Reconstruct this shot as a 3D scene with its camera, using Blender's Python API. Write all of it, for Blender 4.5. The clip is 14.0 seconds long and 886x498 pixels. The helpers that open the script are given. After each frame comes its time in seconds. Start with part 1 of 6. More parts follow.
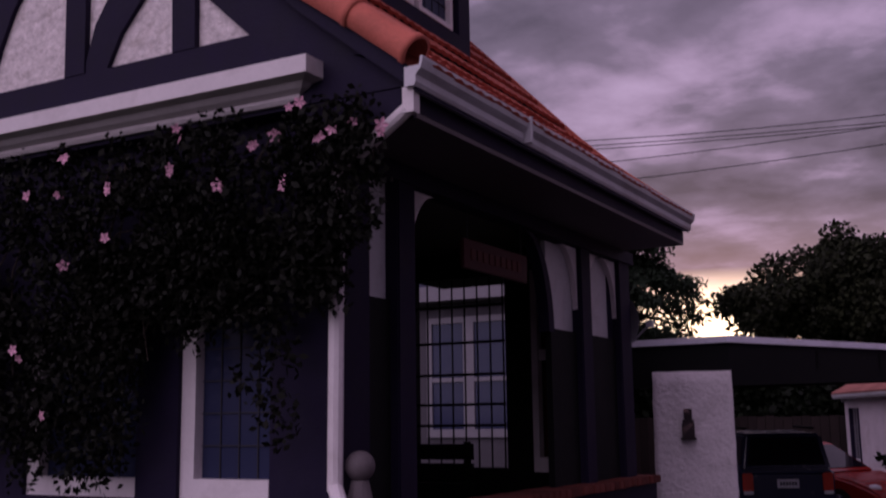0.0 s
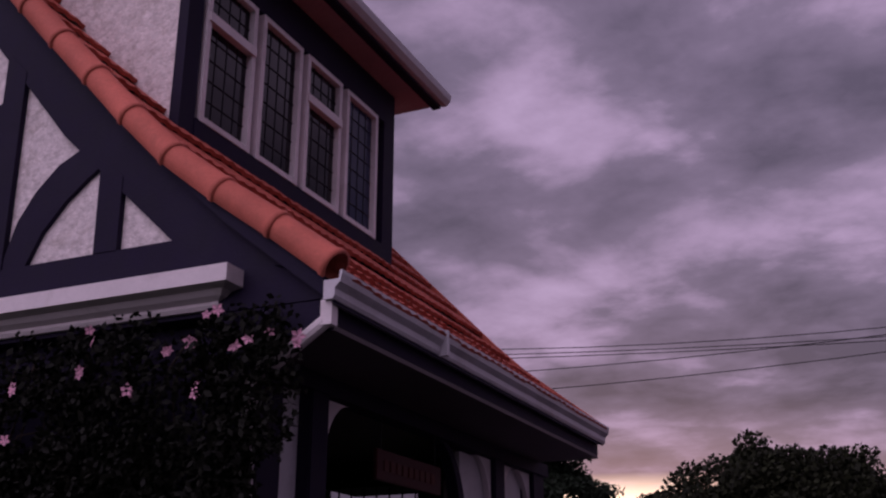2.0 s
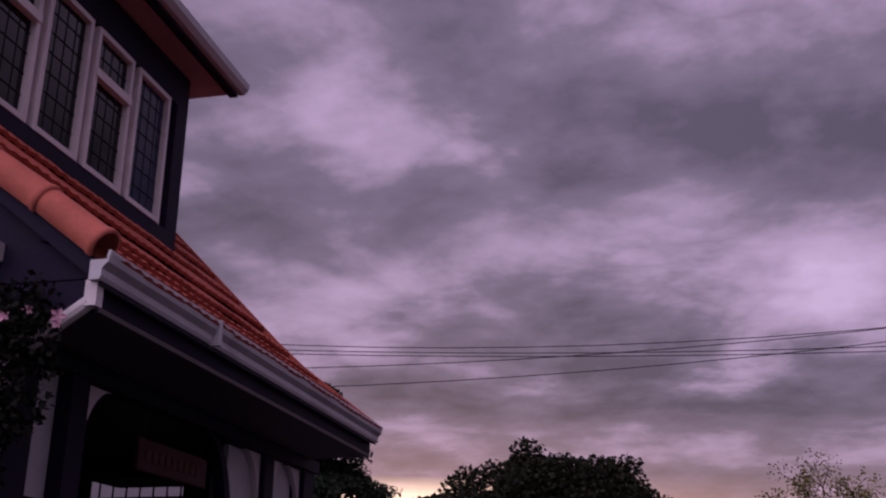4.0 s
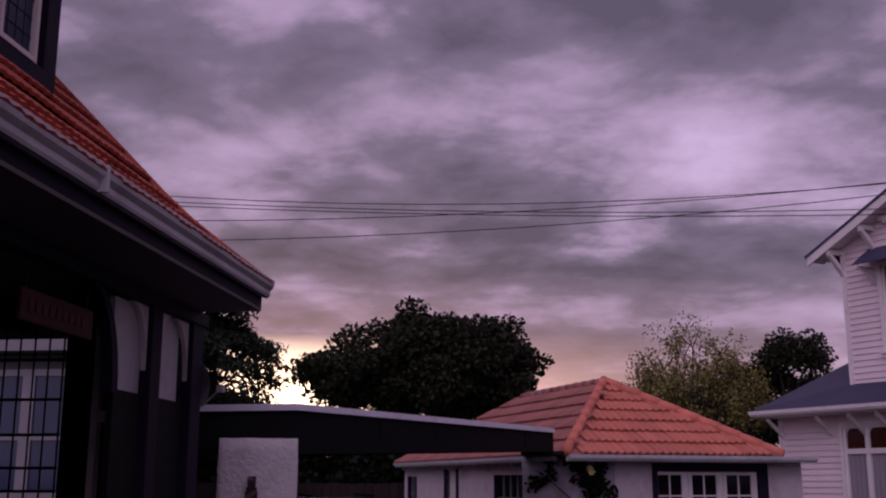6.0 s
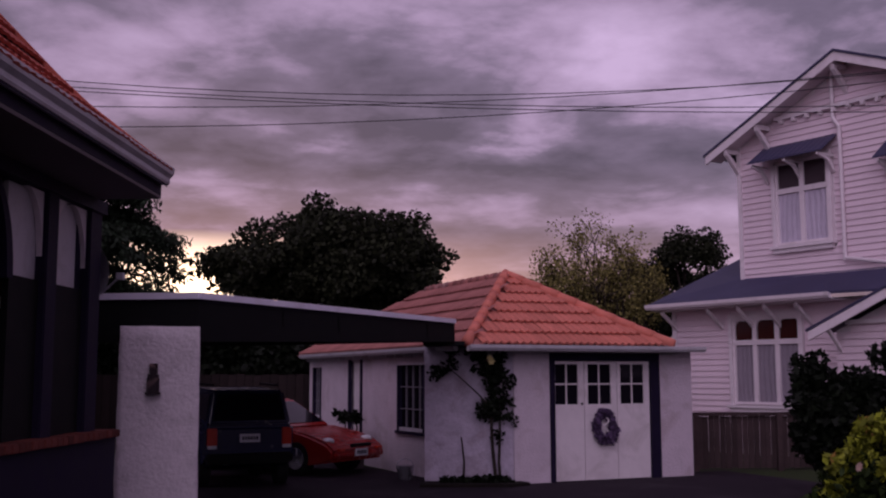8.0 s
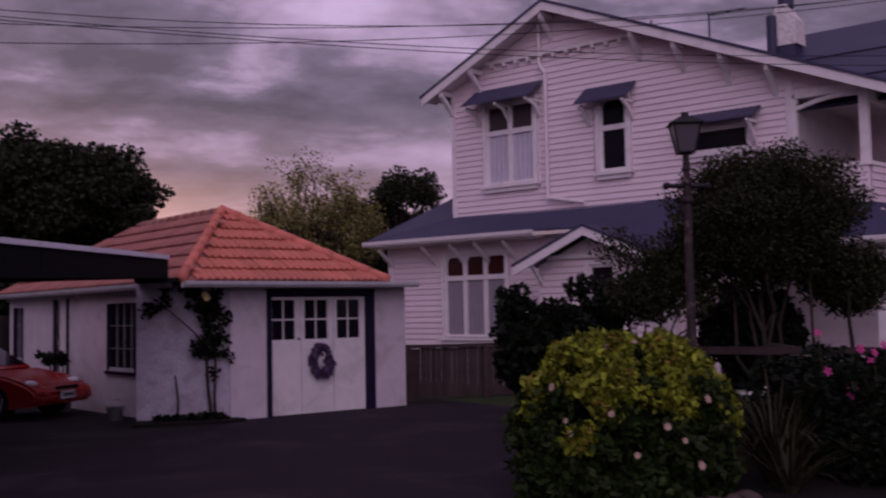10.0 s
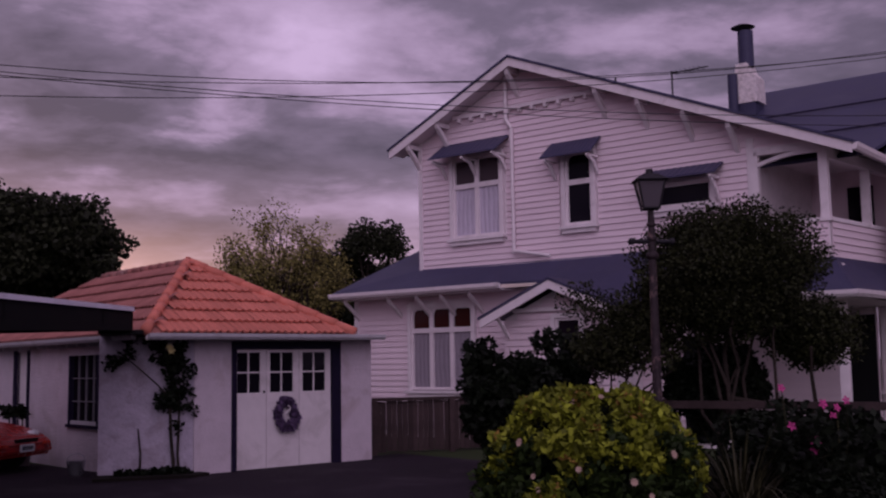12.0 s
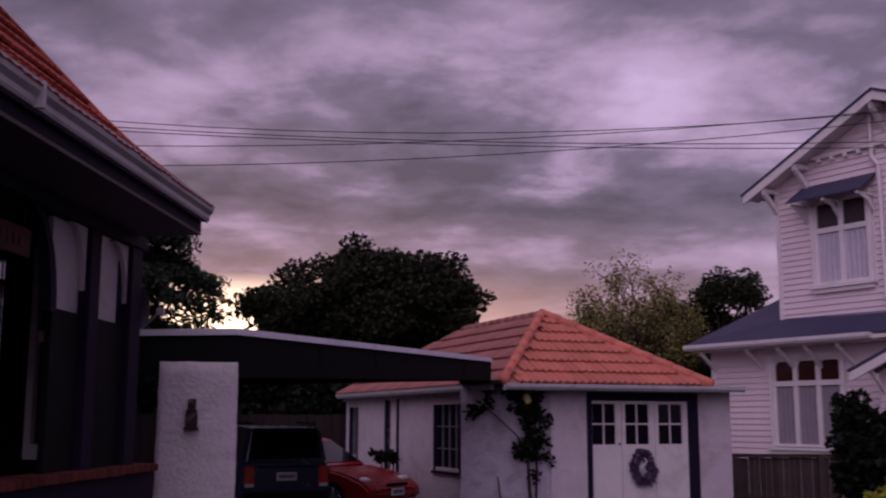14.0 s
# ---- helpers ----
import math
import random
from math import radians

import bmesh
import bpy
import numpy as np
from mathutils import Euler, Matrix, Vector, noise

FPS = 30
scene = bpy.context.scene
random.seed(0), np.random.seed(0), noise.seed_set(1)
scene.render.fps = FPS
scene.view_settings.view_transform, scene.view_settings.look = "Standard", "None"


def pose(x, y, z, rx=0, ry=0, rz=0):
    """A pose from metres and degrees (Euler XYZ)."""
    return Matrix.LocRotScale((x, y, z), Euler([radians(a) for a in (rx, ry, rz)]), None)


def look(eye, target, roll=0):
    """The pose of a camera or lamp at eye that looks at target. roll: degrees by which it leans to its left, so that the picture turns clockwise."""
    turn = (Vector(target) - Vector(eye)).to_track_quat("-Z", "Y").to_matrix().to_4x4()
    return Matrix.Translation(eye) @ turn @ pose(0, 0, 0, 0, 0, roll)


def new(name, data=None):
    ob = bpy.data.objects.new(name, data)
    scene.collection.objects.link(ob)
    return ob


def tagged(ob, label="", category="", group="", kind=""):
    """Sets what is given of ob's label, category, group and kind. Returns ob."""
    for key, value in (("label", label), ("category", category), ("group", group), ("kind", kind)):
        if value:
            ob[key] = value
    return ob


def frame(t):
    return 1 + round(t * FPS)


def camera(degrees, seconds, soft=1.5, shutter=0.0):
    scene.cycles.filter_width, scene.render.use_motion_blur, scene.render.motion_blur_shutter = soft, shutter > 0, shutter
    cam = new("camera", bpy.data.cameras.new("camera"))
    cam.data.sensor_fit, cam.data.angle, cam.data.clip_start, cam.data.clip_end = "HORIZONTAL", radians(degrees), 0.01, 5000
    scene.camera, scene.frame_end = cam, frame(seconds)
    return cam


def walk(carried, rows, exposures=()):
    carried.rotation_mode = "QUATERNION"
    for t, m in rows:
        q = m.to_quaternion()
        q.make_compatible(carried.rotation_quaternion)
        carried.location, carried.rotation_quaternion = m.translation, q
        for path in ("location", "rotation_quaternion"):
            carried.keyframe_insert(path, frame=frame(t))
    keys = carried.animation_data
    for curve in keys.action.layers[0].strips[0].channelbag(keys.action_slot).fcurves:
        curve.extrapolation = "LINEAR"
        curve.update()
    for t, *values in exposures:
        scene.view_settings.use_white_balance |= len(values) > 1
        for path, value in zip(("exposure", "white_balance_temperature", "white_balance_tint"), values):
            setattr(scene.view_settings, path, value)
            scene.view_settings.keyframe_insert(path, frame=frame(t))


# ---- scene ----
cam = camera(45.3, 14.0, 2.1, 0.3)

PATH = [
    (0, pose(-0.085, 0.022, 1.737, 99.23, 0.77, 28.84)),
    (0.5, pose(-0.068, -0.002, 1.768, 102.94, 1.13, 28.64)),
    (1, pose(-0.050, -0.009, 1.788, 105.24, 1.01, 27.53)),
    (1.5, pose(-0.040, -0.019, 1.807, 107.49, 0.19, 25.91)),
    (2, pose(-0.034, -0.024, 1.817, 109.74, -0.10, 24.23)),
    (2.5, pose(0.000, -0.020, 1.808, 110.65, -0.27, 21.70)),
    (3, pose(0.031, -0.031, 1.816, 110.65, 0.21, 19.47)),
    (3.5, pose(0.094, -0.027, 1.792, 110.77, -0.10, 15.87)),
    (6, pose(-0.032, 0.132, 1.772, 102.40, -0.06, 6.45)),
    (6.5, pose(-0.012, 0.144, 1.745, 101.40, 0.06, 5.35)),
    (7, pose(0.008, 0.118, 1.734, 99.53, 0.02, 3.90)),
    (9.5, pose(0.072, -0.011, 1.628, 94.65, 0.89, -7.55)),
    (10, pose(0.083, -0.005, 1.626, 93.46, 1.08, -13.46)),
    (10.5, pose(0.087, -0.005, 1.628, 92.23, 0.98, -17.22)),
    (11, pose(0.076, -0.022, 1.636, 93.20, 0.90, -17.40)),
    (11.5, pose(0.081, -0.025, 1.657, 94.89, 0.93, -16.61)),
    (12, pose(0.047, -0.051, 1.655, 96.18, 0.94, -15.34)),
    (12.5, pose(0.029, -0.063, 1.657, 97.44, 0.84, -11.85)),
    (13, pose(0.026, -0.082, 1.645, 98.04, 0.74, -7.77)),
    (13.5, pose(0.022, -0.029, 1.640, 99.03, 0.53, -1.52)),
    (14, pose(0.056, -0.013, 1.623, 99.16, -0.11, 3.49)),
]

EXPOSURES = [(0.0, 0.0), (14.0, 0.0)]
walk(cam, PATH, EXPOSURES)

# ---- sky and light ----
SUN_AZ = 14.7  # degrees left of +y


def math_node(tree, op, a, b=None, clamp=False):
    n = tree.nodes.new("ShaderNodeMath")
    n.operation = op
    n.use_clamp = clamp
    for i, v in enumerate((a, b)):
        if v is None:
            continue
        if isinstance(v, (int, float)):
            n.inputs[i].default_value = v
        else:
            tree.links.new(v, n.inputs[i])
    return n.outputs[0]


def mix_color(tree, fac, a, b, mode="MIX"):
    n = tree.nodes.new("ShaderNodeMixRGB")
    n.blend_type = mode
    for i, v in enumerate((fac, a, b)):
        if isinstance(v, (int, float)):
            n.inputs[i].default_value = v
        elif isinstance(v, tuple):
            n.inputs[i].default_value = (*v, 1)
        else:
            tree.links.new(v, n.inputs[i])
    return n.outputs[0]


def ramp(tree, fac, stops):
    n = tree.nodes.new("ShaderNodeValToRGB")
    el = n.color_ramp.elements
    while len(el) < len(stops):
        el.new(0.5)
    for e, (p, c) in zip(el, stops):
        e.position = p
        e.color = (*c, 1) if isinstance(c, tuple) else (c, c, c, 1)
    tree.links.new(fac, n.inputs[0])
    return n.outputs[0]


def noise_node(tree, vec, scale, detail=4.0, rough=0.5, distort=0.0):
    n = tree.nodes.new("ShaderNodeTexNoise")
    n.inputs["Scale"].default_value = scale
    n.inputs["Detail"].default_value = detail
    n.inputs["Roughness"].default_value = rough
    n.inputs["Distortion"].default_value = distort
    if vec is not None:
        tree.links.new(vec, n.inputs["Vector"])
    return n.outputs["Fac"]


def make_world():
    world = bpy.data.worlds.new("dusk_sky")
    scene.world = world
    world.use_nodes = True
    t = world.node_tree
    t.nodes.clear()
    co = t.nodes.new("ShaderNodeTexCoord").outputs["Generated"]
    sep = t.nodes.new("ShaderNodeSeparateXYZ")
    t.links.new(co, sep.inputs[0])
    x, y, z = sep.outputs
    up = math_node(t, "ADD", math_node(t, "MAXIMUM", z, 0.0), 0.15)
    comb = t.nodes.new("ShaderNodeCombineXYZ")
    t.links.new(math_node(t, "DIVIDE", x, up), comb.inputs[0])
    t.links.new(math_node(t, "DIVIDE", y, up), comb.inputs[1])
    shift = t.nodes.new("ShaderNodeVectorMath")
    shift.inputs[1].default_value = (6.3, 2.9, 0.4)
    t.links.new(comb.outputs[0], shift.inputs[0])
    p = shift.outputs[0]
    big = noise_node(t, p, 1.3, 2.0, 0.45, 0.3)
    mid = noise_node(t, p, 2.2, 9.0, 0.55, 0.12)
    puff = math_node(t, "ABSOLUTE", math_node(t, "SUBTRACT", noise_node(t, p, 3.2, 6.0, 0.52, 0.15), 0.5))
    fac = math_node(t, "ADD", math_node(t, "MULTIPLY", big, 0.40), math_node(t, "MULTIPLY", mid, 0.60))
    fac = math_node(t, "ADD", fac, math_node(t, "MULTIPLY", math_node(t, "SUBTRACT", puff, 0.09), 0.40))
    # the main cloud banks and the thin places between them
    az = math_node(t, "MULTIPLY", math_node(t, "ARCTAN2", math_node(t, "MULTIPLY", x, -1.0), y), 57.2958)
    el = math_node(t, "MULTIPLY", math_node(t, "ARCSINE", z), 57.2958)
    warp = math_node(t, "MULTIPLY", math_node(t, "SUBTRACT", mid, 0.5), 14.0)
    for az0, el0, wide_az, wide_el, gain in CLOUD_BANKS:
        da = math_node(t, "DIVIDE", math_node(t, "SUBTRACT", math_node(t, "ADD", az, warp), az0), wide_az)
        de = math_node(t, "DIVIDE", math_node(t, "SUBTRACT", math_node(t, "ADD", el, math_node(t, "MULTIPLY", warp, 0.4)), el0), wide_el)
        r2 = math_node(t, "ADD", math_node(t, "MULTIPLY", da, da), math_node(t, "MULTIPLY", de, de))
        bell = math_node(t, "POWER", 2.71828, math_node(t, "MULTIPLY", r2, -0.7))
        fac = math_node(t, "ADD", fac, math_node(t, "MULTIPLY", bell, gain))
    clouds = ramp(t, fac, SKY_RAMP)
    # the cloud is thinner over a wide part of the western sky
    thin = t.nodes.new("ShaderNodeVectorMath")
    thin.operation = "DOT_PRODUCT"
    t.links.new(co, thin.inputs[0])
    thin.inputs[1].default_value = Vector((-math.sin(radians(THIN_AZ)), math.cos(radians(THIN_AZ)), 0.62)).normalized()
    lobe = math_node(t, "POWER", math_node(t, "MAXIMUM", thin.outputs["Value"], 0.0), 9.0)
    clouds = mix_color(t, 1.0, clouds, ramp(t, lobe, [(0.0, (0.70, 0.70, 0.70)), (1.0, (1.0, 1.0, 1.0))]), "MULTIPLY")
    # warm glow where the sun has set, and a paler strip along the skyline
    sun = Vector((-math.sin(radians(SUN_AZ)), math.cos(radians(SUN_AZ)), 0.08)).normalized()
    dot = t.nodes.new("ShaderNodeVectorMath")
    dot.operation = "DOT_PRODUCT"
    t.links.new(co, dot.inputs[0])
    dot.inputs[1].default_value = sun
    near = math_node(t, "MAXIMUM", dot.outputs["Value"], 0.0)
    low = math_node(t, "SUBTRACT", 1.0, math_node(t, "DIVIDE", math_node(t, "MAXIMUM", z, 0.0), 0.20), True)
    wide = math_node(t, "MULTIPLY", math_node(t, "POWER", near, 6.0), math_node(t, "POWER", low, 1.3))
    col = mix_color(t, math_node(t, "MULTIPLY", wide, 0.75, True), clouds, (0.56, 0.31, 0.31))
    strip = math_node(t, "SUBTRACT", 1.0, math_node(t, "DIVIDE", math_node(t, "MAXIMUM", z, 0.0), 0.135), True)
    gap = math_node(t, "MULTIPLY", math_node(t, "POWER", near, 30.0), math_node(t, "MULTIPLY", strip, 2.0, True))
    ragged = math_node(t, "MULTIPLY", gap, math_node(t, "ADD", mid, 0.55), True)
    col = mix_color(t, ragged, col, (0.95, 0.52, 0.45))
    core = math_node(t, "MULTIPLY", math_node(t, "POWER", near, 300.0), math_node(t, "MULTIPLY", strip, 3.0, True))
    col = mix_color(t, core, col, (2.6, 1.9, 1.35))
    sky = t.nodes.new("ShaderNodeTexSky")
    sky.sky_type = "NISHITA"
    sky.sun_disc = False
    sky.sun_elevation = radians(1.5)
    sky.sun_rotation = radians(-SUN_AZ)
    back = t.nodes.new("ShaderNodeBackground")
    t.links.new(mix_color(t, 0.006, col, sky.outputs[0], "ADD"), back.inputs[0])
    back.inputs[1].default_value = SKY_STRENGTH
    out = t.nodes.new("ShaderNodeOutputWorld")
    t.links.new(back.outputs[0], out.inputs[0])


SKY_STRENGTH = 1.27
THIN_AZ = 2
# each bank: bearing left of +y, height, breadths (degrees), and how much thinner (+) or thicker (-) the cloud is
CLOUD_BANKS = [
    (21, 21.8, 8, 2.5, -0.06), (4, 31, 8, 4, -0.05), (15, 25.5, 2.6, 1.6, 0.05), (6, 19.6, 9, 1.9, 0.09), (20, 17, 4, 1.8, 0.05), (20, 30, 9, 4, 0.03),
    (-3, 23.5, 9, 1.8, -0.06), (-7, 18.8, 8, 2.4, 0.055), (-14, 24, 5, 2, -0.05), (-2.5, 11.2, 10, 1.7, -0.09), (-14, 16, 5, 3, 0.02),
    (14, 10.5, 13, 3.5, -0.025), (-13.5, 8.5, 1.6, 1.2, 0.08), (-5, 8.0, 8, 2.2, -0.045), (5, 14.3, 6, 2.0, 0.04), (-23, 18, 6, 2.2, 0.07), (-33, 16, 8, 5, -0.08), (-5, 16.5, 6, 2, 0.04),
]
SKY_RAMP = [(0.34, (0.088, 0.069, 0.115)), (0.45, (0.165, 0.124, 0.202)), (0.53, (0.325, 0.230, 0.374)), (0.68, (0.52, 0.375, 0.595))]
make_world()
lamp = bpy.data.lights.new("cloud_light", "SUN")
lamp.energy, lamp.angle, lamp.color = 1.15, radians(70), (0.97, 0.79, 1.06)
new("cloud_light", lamp).matrix_world = look((-8, -24, 22), (1, 8, 0))


# ---- materials ----
def surface(name, color, rough=0.6, vary=0.25, scale=6.0, fine=60.0, bump=0.15, bump_scale=None, metal=0.0, stain=None, stain_amount=0.35, island=0.0, piece=0.0, space="Object"):
    """A painted, fired or grown surface: colour that varies at two scales, stains and fine relief."""
    m = bpy.data.materials.new(name)
    m.use_nodes = True
    t = m.node_tree
    b = t.nodes["Principled BSDF"]
    co = t.nodes.new("ShaderNodeTexCoord").outputs[space]
    n1 = noise_node(t, co, scale, 5.0, 0.6)
    n2 = noise_node(t, co, fine, 3.0, 0.6)
    dark = tuple(c * (1 - vary) for c in color)
    lite = tuple(min(1.0, c * (1 + vary)) for c in color)
    col = ramp(t, n1, [(0.3, dark), (0.7, lite)])
    col = mix_color(t, 0.35, col, ramp(t, n2, [(0.3, tuple(c * (1 - vary) for c in color)), (0.7, lite)]))
    if stain:
        n3 = noise_node(t, co, scale * 0.35 + 0.6, 7.0, 0.65, 0.6)
        col = mix_color(t, math_node(t, "MULTIPLY", ramp(t, n3, [(0.52, 0.0), (0.68, 1.0)]), stain_amount), col, stain)
    if piece:
        r = t.nodes.new("ShaderNodeObjectInfo").outputs["Random"]
        col = mix_color(t, 1.0, col, ramp(t, r, [(0.0, 1.0 - piece), (1.0, 1.0)]), "MULTIPLY")
    if island:
        r = t.nodes.new("ShaderNodeNewGeometry").outputs["Random Per Island"]
        col = mix_color(t, 1.0, col, ramp(t, r, [(0.0, 1.0 - island), (1.0, 1.0)]), "MULTIPLY")
    t.links.new(col, b.inputs["Base Color"])
    b.inputs["Metallic"].default_value = metal
    b.inputs["Specular IOR Level"].default_value = 0.5 if rough < 0.5 else 0.2
    t.links.new(math_node(t, "ADD", math_node(t, "MULTIPLY", n1, 0.2), rough - 0.1, True), b.inputs["Roughness"])
    if bump:
        bn = t.nodes.new("ShaderNodeBump")
        bn.inputs["Strength"].default_value = bump
        bn.inputs["Distance"].default_value = 0.02
        t.links.new(noise_node(t, co, bump_scale or fine, 4.0, 0.6), bn.inputs["Height"])
        t.links.new(bn.outputs[0], b.inputs["Normal"])
    return m


def glass_like(name, color, rough=0.03):
    """Window panes seen from outside: a dark room behind a shiny pane."""
    m = bpy.data.materials.new(name)
    m.use_nodes = True
    t = m.node_tree
    b = t.nodes["Principled BSDF"]
    b.inputs["Base Color"].default_value = (*color, 1)
    b.inputs["Roughness"].default_value = rough
    b.inputs["IOR"].default_value = 1.25
    co = t.nodes.new("ShaderNodeTexCoord").outputs["Object"]
    bn = t.nodes.new("ShaderNodeBump")
    bn.inputs["Strength"].default_value = 0.02
    t.links.new(noise_node(t, co, 3.0, 1.0), bn.inputs["Height"])
    t.links.new(bn.outputs[0], b.inputs["Normal"])
    return m


TERRA = surface("terracotta", (0.50, 0.115, 0.082), 0.7, 0.22, 3.0, 40, 0.2, stain=(0.13, 0.06, 0.055), stain_amount=0.35, piece=0.16)
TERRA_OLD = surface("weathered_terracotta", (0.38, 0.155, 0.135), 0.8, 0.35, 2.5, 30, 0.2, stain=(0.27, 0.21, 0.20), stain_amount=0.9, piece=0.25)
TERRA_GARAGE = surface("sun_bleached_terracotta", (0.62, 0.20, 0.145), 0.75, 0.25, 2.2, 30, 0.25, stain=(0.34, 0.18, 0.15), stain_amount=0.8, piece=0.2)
TERRA_ROLL = surface("terracotta_roll", (0.62, 0.165, 0.120), 0.65, 0.2, 4.0, 50, 0.15, stain=(0.22, 0.09, 0.06), stain_amount=0.4, piece=0.2)
TERRA_HIP = surface("garage_hip_tile", (0.64, 0.20, 0.145), 0.7, 0.2, 4.0, 50, 0.15, stain=(0.36, 0.16, 0.12), stain_amount=0.4, piece=0.2)
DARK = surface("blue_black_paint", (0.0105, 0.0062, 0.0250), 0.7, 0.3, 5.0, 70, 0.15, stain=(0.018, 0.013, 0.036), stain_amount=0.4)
# near black, for real black paint and for shaded insides alike
BLACK = surface("black_paint_and_shade", (0.004, 0.004, 0.005), 0.75, 0.3, 5.0, 70, 0.1)
ROUGH = surface("roughcast", (0.74, 0.66, 0.66), 0.9, 0.30, 13.0, 34, 1.0, 20.0, stain=(0.30, 0.24, 0.20), stain_amount=0.45)
RENDER_SHADED = surface("shaded_rough_render", (0.47, 0.41, 0.50), 0.9, 0.2, 5.0, 30, 1.0, 18.0, stain=(0.27, 0.21, 0.23), stain_amount=0.6)
PIER_CAST = surface("pier_roughcast", (0.76, 0.68, 0.72), 0.9, 0.10, 6.0, 40, 1.0, 22.0, stain=(0.42, 0.38, 0.38), stain_amount=0.35)
WHITE = surface("white_paint", (0.75, 0.675, 0.70), 0.5, 0.08, 4.0, 50, 0.08, stain=(0.42, 0.37, 0.36), stain_amount=0.4)
# pale metal; the bright bluish colour also carries a highlight from the sky
EDGE_METAL = surface("sky_lit_metal_edge", (0.80, 0.76, 0.88), 0.4, 0.10, 3.0, 40, 0.06, stain=(0.45, 0.40, 0.46), stain_amount=0.4)
GUTTER = surface("gutter_paint", (0.56, 0.53, 0.57), 0.45, 0.12, 3.0, 40, 0.08, stain=(0.30, 0.26, 0.28), stain_amount=0.5)
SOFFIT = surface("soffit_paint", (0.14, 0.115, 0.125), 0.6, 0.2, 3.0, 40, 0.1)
RENDER = surface("garage_render", (0.62, 0.53, 0.59), 0.85, 0.12, 3.0, 40, 0.9, 24.0, stain=(0.37, 0.29, 0.29), stain_amount=0.5)
BOARD = surface("weatherboard_paint", (0.76, 0.625, 0.675), 0.5, 0.06, 2.0, 30, 0.05, stain=(0.50, 0.44, 0.45), stain_amount=0.35, piece=0.06)
SLATE = surface("blue_grey_roof_paint", (0.050, 0.047, 0.092), 0.5, 0.2, 1.5, 20, 0.1, stain=(0.075, 0.070, 0.115), stain_amount=0.4)
ASPHALT = surface("asphalt", (0.0160, 0.0095, 0.0170), 0.85, 0.35, 0.7, 90, 0.5, 120.0, stain=(0.058, 0.044, 0.056), stain_amount=0.5)
SOIL = surface("garden_soil", (0.012, 0.009, 0.008), 0.95, 0.4, 3.0, 40, 0.8)
GRASS = surface("mown_grass", (0.035, 0.050, 0.018), 0.9, 0.4, 1.2, 60, 0.8)
BRICK = surface("dark_red_brick", (0.17, 0.045, 0.035), 0.8, 0.3, 8.0, 60, 0.4, piece=0.4)
STONE = surface("edging_stone", (0.085, 0.058, 0.055), 0.85, 0.3, 8.0, 40, 0.5, piece=0.4)
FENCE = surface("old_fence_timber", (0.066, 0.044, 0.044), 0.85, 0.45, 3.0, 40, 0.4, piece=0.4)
SIGN = surface("oxblood_sign_board", (0.045, 0.008, 0.009), 0.6, 0.25, 5.0, 50, 0.1)
LETTER = surface("dull_red_lettering", (0.075, 0.018, 0.014), 0.6, 0.2, 5.0, 50, 0.05)
# FENCE timber again, its colour darkened for the shade behind the cars
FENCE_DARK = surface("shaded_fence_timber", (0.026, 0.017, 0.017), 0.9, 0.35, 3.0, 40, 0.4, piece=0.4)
CAST = surface("black_iron", (0.014, 0.012, 0.016), 0.5, 0.3, 8.0, 60, 0.15)
POST = surface("lamp_post_paint", (0.030, 0.020, 0.024), 0.6, 0.45, 9.0, 30, 0.3, stain=(0.30, 0.19, 0.18), stain_amount=0.85)
PANE = glass_like("window_pane", (0.009, 0.007, 0.012))
PANE_BLUE = glass_like("curtained_pane", (0.030, 0.034, 0.075), 0.08)


def curtain_material(name, color):
    """Pale cloth hanging in uneven folds."""
    m = surface(name, color, 0.8, 0.12, 3.0, 25, 0.0)
    t = m.node_tree
    b = t.nodes["Principled BSDF"]
    wave = t.nodes.new("ShaderNodeTexWave")
    wave.inputs["Scale"].default_value = 2.6
    wave.inputs["Distortion"].default_value = 5.0
    wave.inputs["Detail Scale"].default_value = 0.5
    t.links.new(t.nodes.new("ShaderNodeTexCoord").outputs["Object"], wave.inputs["Vector"])
    bn = t.nodes.new("ShaderNodeBump")
    bn.inputs["Strength"].default_value = 0.3
    bn.inputs["Distance"].default_value = 0.05
    t.links.new(wave.outputs["Fac"], bn.inputs["Height"])
    t.links.new(bn.outputs[0], b.inputs["Normal"])
    return m


CURTAIN = curtain_material("net_curtain", (0.52, 0.47, 0.56))
# darker grey than the upper window's curtain
CURTAIN_GREY = curtain_material("darker_grey_curtain", (0.27, 0.235, 0.275))
LANTERN = glass_like("old_lantern_glass", (0.095, 0.080, 0.095), 0.15)
PANE_DIM = glass_like("dim_top_light", (0.060, 0.042, 0.050), 0.1)
RED_GLASS = glass_like("amber_leadlight", (0.045, 0.013, 0.011), 0.1)
BARK = surface("bark", (0.036, 0.027, 0.023), 0.9, 0.4, 6.0, 30, 0.6)
LEAD = surface("lead_grey", (0.030, 0.028, 0.036), 0.6, 0.1, bump=0)
DISH = surface("dish_grey", (0.50, 0.48, 0.54), 0.5, 0.1)
CABLE = surface("cable_black", (0.02, 0.018, 0.022), 0.6, 0.1, bump=0)


